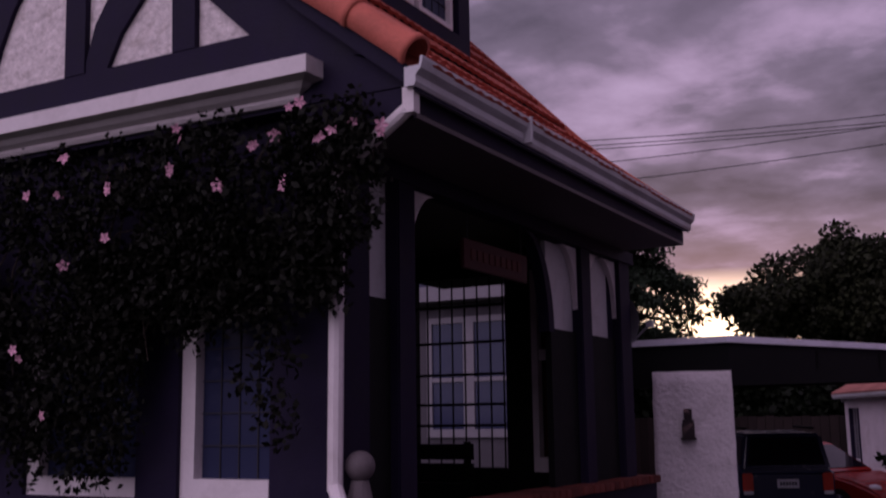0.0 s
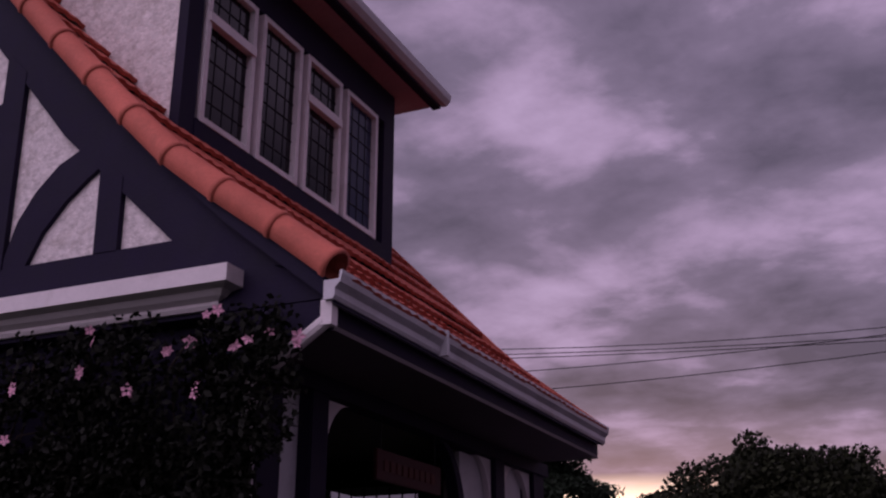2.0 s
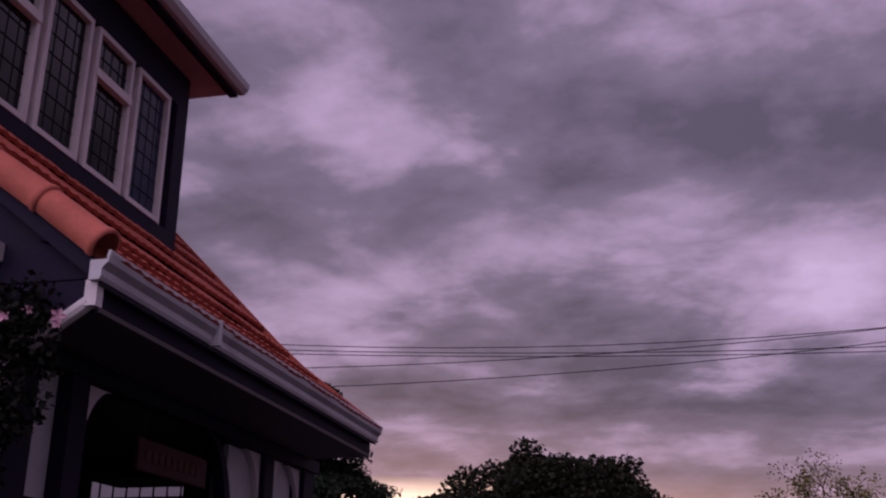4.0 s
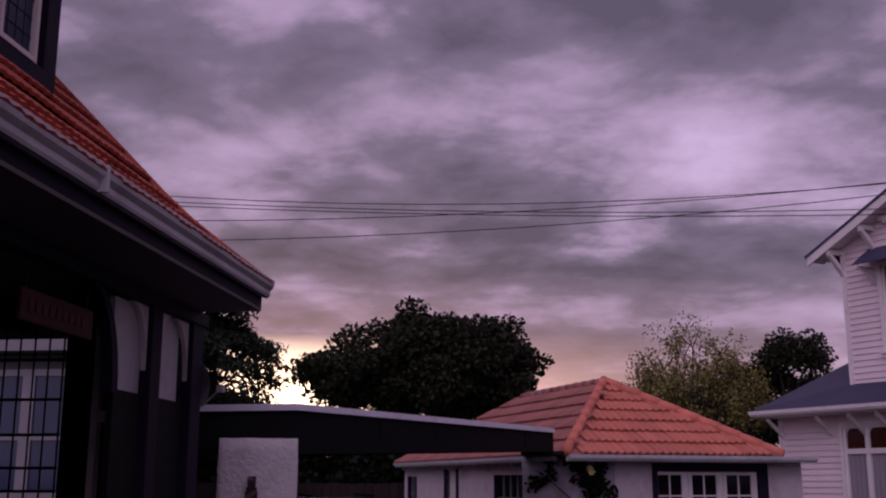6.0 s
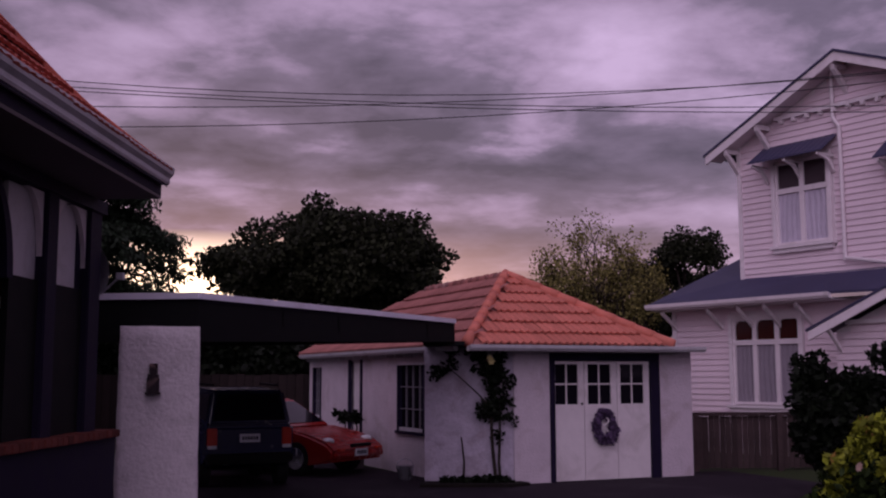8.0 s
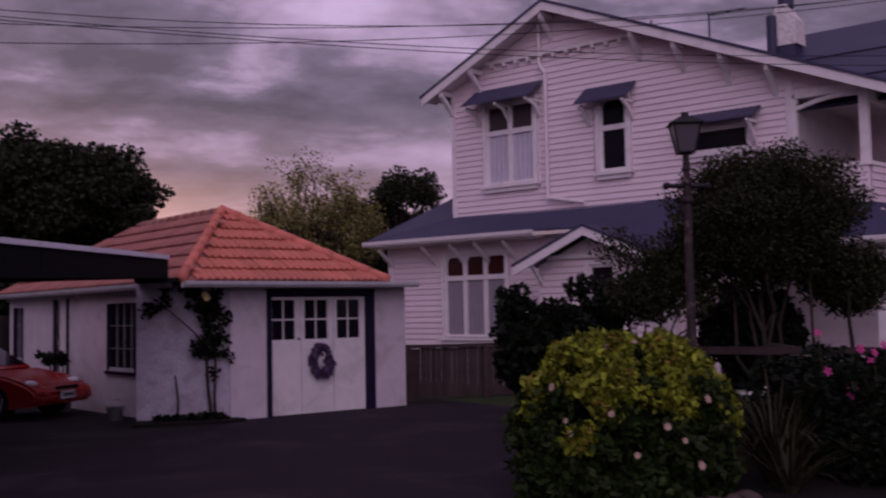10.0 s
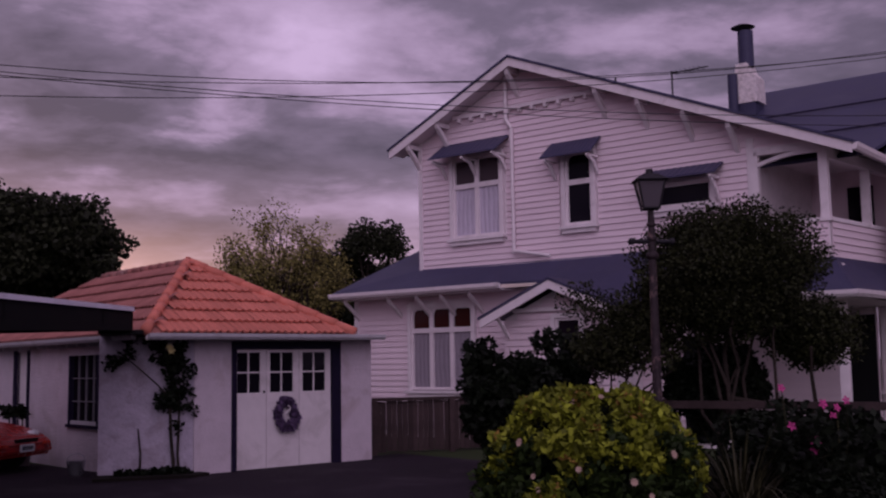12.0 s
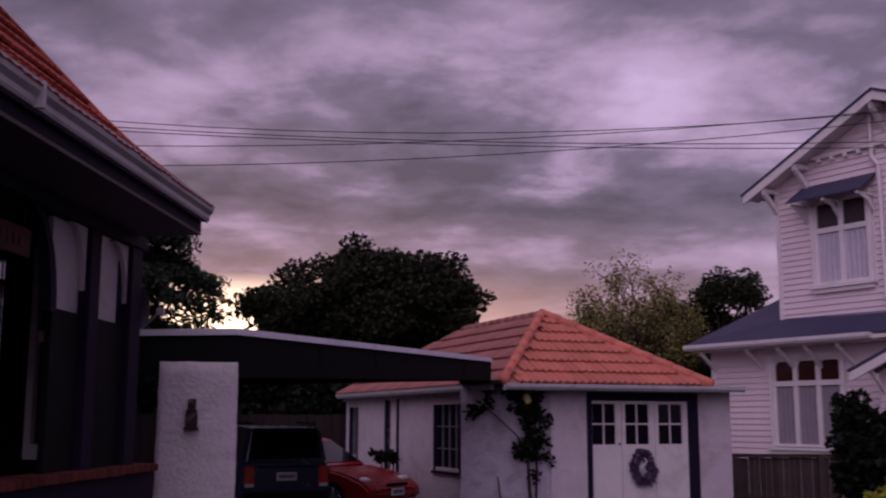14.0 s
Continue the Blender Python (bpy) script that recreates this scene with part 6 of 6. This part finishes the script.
# ---- street furniture and small things ----
def lamp_post():
    p = thing("lamp_post", pose(5.49, 10.8, 0) @ Matrix.Diagonal((1, 1, 1.06, 1)), "old iron lamp post with a glazed lantern and peeling paint", "lamp post")
    bm = bmesh.new()
    rod(bm, (0, 0, 0), (0, 0, 0.9), 0.075, 0.065, 12)
    rod(bm, (0, 0, 0.9), (0, 0, 1.0), 0.085, 0.085, 12)
    rod(bm, (0, 0, 1.0), (0, 0, 2.85), 0.055, 0.040, 12)
    for z, r in ((2.67, 0.075), (2.85, 0.06), (3.0, 0.055)):
        ball(bm, (0, 0, z), r, 0.7)
    rod(bm, (0, 0, 2.85), (0, 0, 3.16), 0.040, 0.035, 12)
    part("pole", bm, POST, p)
    bm = bmesh.new()
    rod(bm, (-0.24, 0.02, 2.82), (0.24, -0.02, 2.82), 0.024, sides=8)
    ball(bm, (-0.24, 0.02, 2.82), 0.04), ball(bm, (0.24, -0.02, 2.82), 0.04)
    part("ladder_bar", bm, CAST, p)
    # lantern: tapered glazed box, cap and finial
    bm = bmesh.new()
    def ring(z, r):
        return [bm.verts.new((r * math.cos(a), r * math.sin(a), z)) for a in (0.5, 2.07, 3.64, 5.21)]
    a, b = ring(3.18, 0.12), ring(3.46, 0.21)
    for i in range(4):
        bm.faces.new((a[i], a[(i + 1) % 4], b[(i + 1) % 4], b[i]))
    bm.faces.new(a[::-1])
    lan = part("lantern", bm, LANTERN, p, "dark glazed lantern")
    bm = bmesh.new()
    for k in (0.5, 2.07, 3.64, 5.21):
        c, s = math.cos(k), math.sin(k)
        rod(bm, (0.122 * c, 0.122 * s, 3.16), (0.213 * c, 0.213 * s, 3.47), 0.011, sides=6)
    for k0, k1 in zip((0.5, 2.07, 3.64, 5.21), (2.07, 3.64, 5.21, 6.78)):
        rod(bm, (0.213 * math.cos(k0), 0.213 * math.sin(k0), 3.465), (0.213 * math.cos(k1), 0.213 * math.sin(k1), 3.465), 0.012, sides=6)
        rod(bm, (0.122 * math.cos(k0), 0.122 * math.sin(k0), 3.175), (0.122 * math.cos(k1), 0.122 * math.sin(k1), 3.175), 0.012, sides=6)
    part("lantern_frame", bm, CAST, lan)
    bm = bmesh.new()
    bmesh.ops.create_cone(bm, cap_ends=True, segments=4, radius1=0.27, radius2=0.10, depth=0.075, matrix=pose(0, 0, 3.51, 0, 0, math.degrees(0.5)))
    rod(bm, (0, 0, 3.54), (0, 0, 3.60), 0.05, 0.04, 8)
    part("lantern_cap", bm, CAST, lan)


lamp_post()


def satellite_dish():
    d = thing("satellite_dish", pose(-3.31, 9.40, 2.68), "grey satellite dish fixed to the house wall", "satellite dish")
    bm = bmesh.new()
    rings = []
    for i in range(7):
        r = 0.22 * i / 6
        rings.append([bm.verts.new((r * math.cos(a * 6.283 / 24), -0.55 * r * r / 0.22, r * 1.1 * math.sin(a * 6.283 / 24))) for a in range(24)] if i else [bm.verts.new((0, 0, 0))])
    for k in range(24):
        bm.faces.new((rings[0][0], rings[1][k], rings[1][(k + 1) % 24]))
    for a, b in zip(rings[1:], rings[2:]):
        for k in range(24):
            bm.faces.new((a[k], b[k], b[(k + 1) % 24], a[(k + 1) % 24]))
    ob = part("dish", bm, DISH, d, smooth=True)
    ob.matrix_local = pose(0.0, 0.12, 0, 12, 0, -25)
    bm = bmesh.new()
    rod(bm, (0.02, 0.1, -0.24), (0.26, -0.1, -0.10), 0.010)
    box(bm, 0.23, 0.29, -0.13, -0.07, -0.13, -0.07)
    rod(bm, (0.0, 0.15, 0.0), (-0.06, 0.12, -0.30), 0.02)
    part("feed_arm", bm, DISH, d)


satellite_dish()


def hanging_sign():
    s = thing("hanging_sign", pose(WX, 6.55, 2.82, 0, 0, 90), "dark red timber sign board hung under the veranda beam", "sign")
    part("board", made(box, -0.50, 0.50, -0.015, 0.015, -0.10, 0.10), SIGN, s, bevel=0.006)
    for i in range(9):
        part("lettering_bar", made(box, -0.40 + i * 0.09, -0.34 + i * 0.09, -0.021, -0.016, -0.035, 0.035), LETTER, s)
    for x in (-0.42, 0.42):
        part("chain", made(rod, (x, 0, 0.09), (x, 0, 0.32), 0.006, None, 6), CAST, s)


hanging_sign()


def veranda_bench():
    b = thing("veranda_bench", pose(-4.62, 7.75, 0.55), "dark slatted timber bench on the veranda", "bench")
    for i in range(3):
        part("seat_slat", made(box, -0.42, 0.42, -0.20 + i * 0.14, -0.08 + i * 0.14, 0.42, 0.45), BLACK, b)
    for i in range(3):
        part("back_slat", made(box, -0.42, 0.42, 0.24, 0.27, 0.55 + i * 0.16, 0.68 + i * 0.16), BLACK, b)
    for x in (-0.40, 0.36):
        part("leg", made(box, x, x + 0.05, -0.20, -0.15, 0, 0.42), BLACK, b)
        part("leg", made(box, x, x + 0.05, 0.20, 0.24, 0, 1.02), BLACK, b)


veranda_bench()


def ball_finial():
    b = thing("ball_finial", pose(-3.10, 4.62, 1.20), "weathered stone ball on a small base", "ornament")
    bm = bmesh.new()
    ball(bm, (0, 0, 0.32), 0.078, 1.0, 20)
    part("stone_ball", bm, SOFFIT, b, smooth=True)
    bm = bmesh.new()
    rod(bm, (0, 0, 0.0), (0, 0, 0.06), 0.13, 0.12, 16)
    rod(bm, (0, 0, 0.06), (0, 0, 0.25), 0.09, 0.045, 16)
    part("base", bm, SOFFIT, b, smooth=False)


ball_finial()


def wreath():
    rng = np.random.default_rng(81)
    w = thing("door_wreath", garage.matrix_world @ pose(1.65, -0.03, 0.88), "purple-grey twig wreath hung on the garage door", "wreath")
    cen = [(0.16 * math.cos(a), -0.02, 0.21 * math.sin(a)) for a in np.linspace(0, 6.283, 40)] + [(0.15 + rng.normal() * 0.03, -0.03, -0.12 + rng.normal() * 0.05) for i in range(10)]
    v, f = leaf_cloud(rng, cen, (0.075, 0.04, 0.085), 1300, 0.05, 1.7)
    tagged(mesh_from("twig_foliage", v, f, leaf_material("dried_purple_leaves", (0.11, 0.07, 0.14)), w), kind="stuff")
    bm = bmesh.new()
    for i in range(28):
        a, b = i * 6.283 / 28, (i + 1) * 6.283 / 28
        rod(bm, (0.16 * math.cos(a), -0.02, 0.21 * math.sin(a)), (0.16 * math.cos(b), -0.02, 0.21 * math.sin(b)), 0.02, sides=7)
    part("ring", bm, BARK, w)
    bm = bmesh.new()
    for i in range(8):
        p, q = ((0.05 * math.sin(k * 0.9) + 0.01, -0.05, 0.14 - 0.028 * k) for k in (i, i + 1))
        rod(bm, p, q, 0.012, sides=6)
    part("ribbon", bm, WHITE, w, "pale ribbon bow")


wreath()


def wall_rose():
    rng = np.random.default_rng(91)
    w = thing("climbing_rose", pose(0, 0, 0), "climbing rose with pale yellow flowers on the white wall", "climbing plant")
    bm = bmesh.new()
    limb(bm, (0.42, 16.98, 0), (0.35, 16.98, 1.2), 0.03, 0.02, rng, 4, 0.1)
    part("stem", bm, BARK, w)
    bm = bmesh.new()
    limb(bm, (0.50, 16.98, 0), (0.46, 16.95, 1.3), 0.025, 0.015, rng, 4, 0.1)
    part("stem", bm, BARK, w)
    bm = bmesh.new()
    limb(bm, (0.35, 16.96, 1.2), (-0.45, 16.9, 1.95), 0.015, 0.006, rng, 4, 0.1)
    part("branch", bm, BARK, w)
    bm = bmesh.new()
    limb(bm, (-0.08, 16.98, 0), (-0.12, 16.98, 0.75), 0.02, 0.012, rng, 4, 0.1)
    part("stem", bm, BARK, w)
    cen = [(0.42 + rng.normal() * 0.13, 16.93 + rng.normal() * 0.06, rng.uniform(1.0, 2.1)) for i in range(30)] + [(-0.40 + rng.normal() * 0.07, 16.9, 1.85 + rng.normal() * 0.10) for i in range(5)] + [(0.05 + rng.normal() * 0.15, 16.9, 2.05 + rng.normal() * 0.05) for i in range(6)] + [(0.45, 16.95, 0.75)]
    v, f = leaf_cloud(rng, cen, (0.13, 0.09, 0.13), 1700, 0.05, 1.6)
    tagged(mesh_from("foliage", v, f, LEAF_SHRUB, w), kind="stuff")
    flowers(rng, "flower", [((0.0, 16.78, 2.12), (0, -1, 0.3)), ((0.33, 16.76, 1.98), (0, -1, 0.2)), ((0.36, 16.76, 1.93), (0, -1, 0))], PETAL_YELLOW, 0.07, w, 6)
    cen = [(rng.uniform(-0.5, 0.6), 16.9, rng.uniform(0.03, 0.12)) for i in range(20)]
    v, f = leaf_cloud(rng, cen, (0.12, 0.1, 0.06), 800, 0.06, 1.5)
    tagged(mesh_from("ground_foliage", v, f, LEAF_SHRUB, w), kind="stuff")


wall_rose()


def potted_plant(x, y, seed):
    rng = np.random.default_rng(seed)
    p = thing("potted_plant", garage.matrix_world @ pose(x, y, 0), "dark leafy plant in a pot by the side door", "plant", "potted plants")
    bm = bmesh.new()
    rod(bm, (0, 0, 0), (0, 0, 0.45), 0.14, 0.19, 14)
    part("pot", bm, SOFFIT, p)
    bm = bmesh.new()
    rod(bm, (0, 0, 0.4), (0.02, 0, 0.95), 0.02, 0.012, 7)
    part("stem", bm, BARK, p)
    v, f = leaf_cloud(rng, [(rng.normal() * 0.06, rng.normal() * 0.06, 0.92 + rng.normal() * 0.08) for i in range(8)], (0.09, 0.09, 0.08), 220, 0.06, 1.8)
    tagged(mesh_from("foliage", v, f, LEAF_SHRUB, p), kind="stuff")


potted_plant(-1.25, 3.9, 1)
potted_plant(-1.2, 4.7, 2)


def steel_bucket():
    b = thing("steel_bucket", garage.matrix_world @ pose(-1.25, 1.5, 0), "small shiny steel bucket on the ground by the wall", "bucket")
    bm = bmesh.new()
    rod(bm, (0, 0, 0), (0, 0, 0.24), 0.11, 0.15, 18)
    part("pail", bm, CHROME, b, smooth=False)
    bm = bmesh.new()
    for i in range(10):
        a0, a1 = math.pi * i / 10, math.pi * (i + 1) / 10
        rod(bm, (0.15 * math.cos(a0), 0, 0.23 + 0.12 * math.sin(a0)), (0.15 * math.cos(a1), 0, 0.23 + 0.12 * math.sin(a1)), 0.006, sides=6)
    part("handle", bm, CHROME, b)


# ---- parked cars ----
PAINT_BLUE = surface("dark_blue_car_paint", (0.006, 0.009, 0.040), 0.25, 0.1, 3.0, 30, 0)
PAINT_RED = surface("red_car_paint", (0.26, 0.012, 0.010), 0.25, 0.1, 3.0, 30, 0)
RUBBER = surface("tyre_rubber", (0.012, 0.012, 0.013), 0.8, 0.2)
CHROME = surface("bright_metal", (0.55, 0.55, 0.60), 0.25, 0.1, metal=0.9, bump=0)
PLATE = surface("plate_white", (0.62, 0.62, 0.66), 0.5, 0.05, bump=0)
LAMP_RED = surface("red_lamp_lens", (0.50, 0.04, 0.02), 0.2, 0.1, bump=0)
LAMP_CLEAR = surface("clear_lamp_lens", (0.60, 0.60, 0.64), 0.15, 0.1, bump=0)


def car(m, label, paint, side, cabin, width, wheels, wheel_r, rear=True):
    """side and cabin: outlines seen from the side, x forward from the tail."""
    c = thing("car", m, label, "car", "parked cars")
    bm = bmesh.new()
    prism(bm, side, "y", -width / 2, width / 2)
    bmesh.ops.bevel(bm, geom=bm.edges[:], offset=0.055, segments=3, affect="EDGES", clamp_overlap=True)
    body = part("body", bm, paint, c, smooth=False)
    bm = bmesh.new()
    vs = prism(bm, cabin, "y", -width / 2 + 0.04, width / 2 - 0.04)
    zs = [p[1] for p in cabin]
    z0, z1 = min(zs), max(zs)
    for v in vs:
        v.co.y *= 1 - 0.16 * (v.co.z - z0) / (z1 - z0)
    bmesh.ops.bevel(bm, geom=bm.edges[:], offset=0.05, segments=3, affect="EDGES", clamp_overlap=True)
    part("cabin", bm, paint, c)
    # glass: side, rear and front, just proud of the cabin
    for sgn in (-1, 1):
        bm = bmesh.new()
        pts = []
        cx = sum(p[0] for p in cabin) / len(cabin)
        cz = (z0 + z1) / 2
        for x, z in cabin:
            pts.append((cx + (x - cx) * 0.84, cz + (z - cz) * 0.70))
        vs = prism(bm, pts, "y", sgn * (width / 2 - 0.05), sgn * (width / 2 - 0.028))
        for v in vs:
            v.co.y *= 1 - 0.16 * (v.co.z - z0) / (z1 - z0)
        part("side_window", bm, PANE, c)
    b0, t0 = cabin[0], cabin[1]
    t1, b1 = cabin[-2], cabin[-1]
    for name, (lo, hi), s in (("rear_window", (b0, t0), -1), ("windscreen", (b1, t1), 1)):
        bm = bmesh.new()
        lo, hi = Vector(lo), Vector(hi)
        a, b = lo.lerp(hi, 0.14), lo.lerp(hi, 0.88)
        n = Vector((-(hi - lo).y, (hi - lo).x)).normalized() * 0.012
        if n.x * s < 0:
            n = -n
        wa, wb = width / 2 - 0.15, width / 2 - 0.24
        q = [bm.verts.new((a.x + n.x, -wa, a.y + n.y)), bm.verts.new((a.x + n.x, wa, a.y + n.y)), bm.verts.new((b.x + n.x, wb, b.y + n.y)), bm.verts.new((b.x + n.x, -wb, b.y + n.y))]
        f = bm.faces.new(q)
        g = bmesh.ops.extrude_face_region(bm, geom=[f])
        bmesh.ops.translate(bm, vec=(-n.x * 2, 0, -n.y * 2), verts=[v for v in g["geom"] if isinstance(v, bmesh.types.BMVert)])
        part(name, bm, PANE, c)
    for x in wheels:
        for sgn in (-1, 1):
            y = sgn * (width / 2 - 0.09)
            bm = bmesh.new()
            bmesh.ops.create_cone(bm, cap_ends=True, segments=28, radius1=wheel_r, radius2=wheel_r, depth=0.21, matrix=pose(x, y, wheel_r, 90))
            w = part("wheel", bm, RUBBER, c, bevel=0.02)
            bm = bmesh.new()
            bmesh.ops.create_cone(bm, cap_ends=True, segments=24, radius1=wheel_r * 0.62, radius2=wheel_r * 0.62, depth=0.03, matrix=pose(x, y + sgn * 0.105, wheel_r, 90))
            for k in range(5):
                a = k * 6.283 / 5
                box(bm, -0.03, 0.03, -0.02, 0.02, 0.04, wheel_r * 0.6, pose(x, y + sgn * 0.12, wheel_r, 0, math.degrees(a), 0))
            part("rim", bm, CHROME, w)
    return c


def suv():
    c = car(pose(-3.36, 16.5, 0, 0, 0, 116) @ Matrix.Diagonal((0.64, 0.83, 0.90, 1)), "dark blue off-road estate parked with its tail to the drive", PAINT_BLUE,
            [(0.0, 0.45), (0.0, 1.05), (0.35, 1.12), (3.2, 1.10), (3.95, 0.98), (4.05, 0.5), (3.5, 0.30), (0.5, 0.32)],
            [(0.03, 1.06), (0.22, 1.66), (2.3, 1.70), (2.95, 1.08)], 1.66, (0.75, 3.2), 0.34)
    for sgn in (-1, 1):
        bm = bmesh.new()
        box(bm, -0.03, 0.05, sgn * 0.70 - 0.09, sgn * 0.70 + 0.09, 0.72, 1.02)
        l = part("tail_lamp", bm, LAMP_RED, c, "red tail lamp", bevel=0.015)
        part("reverse_lamp", made(box, -0.035, 0.04, sgn * 0.70 - 0.08, sgn * 0.70 + 0.08, 0.68, 0.735), LAMP_CLEAR, l)
    p = part("number_plate", made(box, -0.02, 0.0, -0.19, 0.19, 0.78, 0.92), PLATE, c, "pale number plate")
    bm = bmesh.new()
    for i in range(6):
        box(bm, -0.024, -0.019, -0.15 + i * 0.052, -0.115 + i * 0.052, 0.82, 0.88)
    part("plate_bar", bm, DARK, p)
    part("bumper", made(box, -0.10, 0.12, -0.80, 0.80, 0.42, 0.60), BLACK, c, bevel=0.03)
    for y in (-0.6, 0.6):
        part("roof_rail", made(rod, (0.4, y, 1.74), (2.1, y, 1.76), 0.02), BLACK, c)


suv()


def red_car():
    c = car(pose(-5.10, 20.63, 0, 0, 0, -30) @ Matrix.Diagonal((0.95, 0.92, 1, 1)), "red hatchback parked with its nose to the drive", PAINT_RED,
            [(0.0, 0.35), (0.05, 0.78), (0.5, 0.82), (2.7, 0.80), (3.35, 0.70), (3.75, 0.56), (3.90, 0.42), (3.86, 0.26), (3.4, 0.20), (0.4, 0.20)],
            [(0.25, 0.80), (0.75, 1.24), (1.75, 1.29), (2.65, 0.80)], 1.66, (0.7, 3.05), 0.30)
    for sgn in (-1, 1):
        bm = bmesh.new()
        ball(bm, (3.60, sgn * 0.60, 0.60), 0.12, 0.5)
        part("headlamp", bm, LAMP_CLEAR, c, "clear headlamp", smooth=True)
        part("side_lamp", made(box, 3.86, 3.93, sgn * 0.6 - 0.07, sgn * 0.6 + 0.07, 0.44, 0.48), LAMP_RED, c, "amber side lamp")
    p = part("number_plate", made(box, 3.91, 3.935, -0.19, 0.19, 0.34, 0.46), PLATE, c, "pale number plate")
    bm = bmesh.new()
    for i in range(6):
        box(bm, 3.934, 3.939, -0.15 + i * 0.052, -0.115 + i * 0.052, 0.37, 0.43)
    part("plate_bar", bm, DARK, p)
    part("grille", made(box, 3.88, 3.93, -0.3, 0.3, 0.49, 0.55), BLACK, c)


red_car()
steel_bucket()


# ---- wires across the sky ----
def wires():
    """Service lines slung between two poles; each wire by its heights at x = -4, 1 and 7."""
    rows = ((4.57, 4.39, 4.93), (4.48, 4.23, 4.23), (4.33, 4.38, 4.95), (4.13, 4.25, 4.90), (4.55, 4.30, 4.36))
    n = 28
    for k, (z0, z1, z2) in enumerate(rows):
        c2 = ((z2 - z0) / 11 - (z1 - z0) / 5) / 6
        c1 = (z1 - z0) / 5 - c2 * -3
        y = 10.0 + 0.04 * k
        pts = []
        for i in range(n + 1):
            x = -7.6 + 21.6 * i / n
            pts.append(Vector((x, y, z0 + c1 * (x + 4) + c2 * (x * x - 16))))
        bm = bmesh.new()
        rings = []
        for p in pts:
            rings.append([bm.verts.new(p + Vector((0, 0.0045 * math.cos(j * 1.2566), 0.0045 * math.sin(j * 1.2566)))) for j in range(5)])
        for a, b in zip(rings, rings[1:]):
            for j in range(5):
                bm.faces.new((a[j], a[(j + 1) % 5], b[(j + 1) % 5], b[j]))
        tagged(part("overhead_wire", bm, CABLE), "thin black overhead wire against the clouds", "wire", "overhead wires")
    for x in (-7.6, 14.0):
        pole = thing("utility_pole", pose(x, 10.1, 0), "timber utility pole that carries the service wires", "utility pole")
        bm = bmesh.new()
        rod(bm, (0, 0.2, 0), (0, 0.2, 7.8 if x > 0 else 5.2), 0.12, 0.09, 10)
        part("pole", bm, BARK, pole)
        part("crossarm", made(box, -0.06, 0.06, -0.2, 0.2, 4.2, 6.6 if x > 0 else 4.9), BARK, pole)


wires()
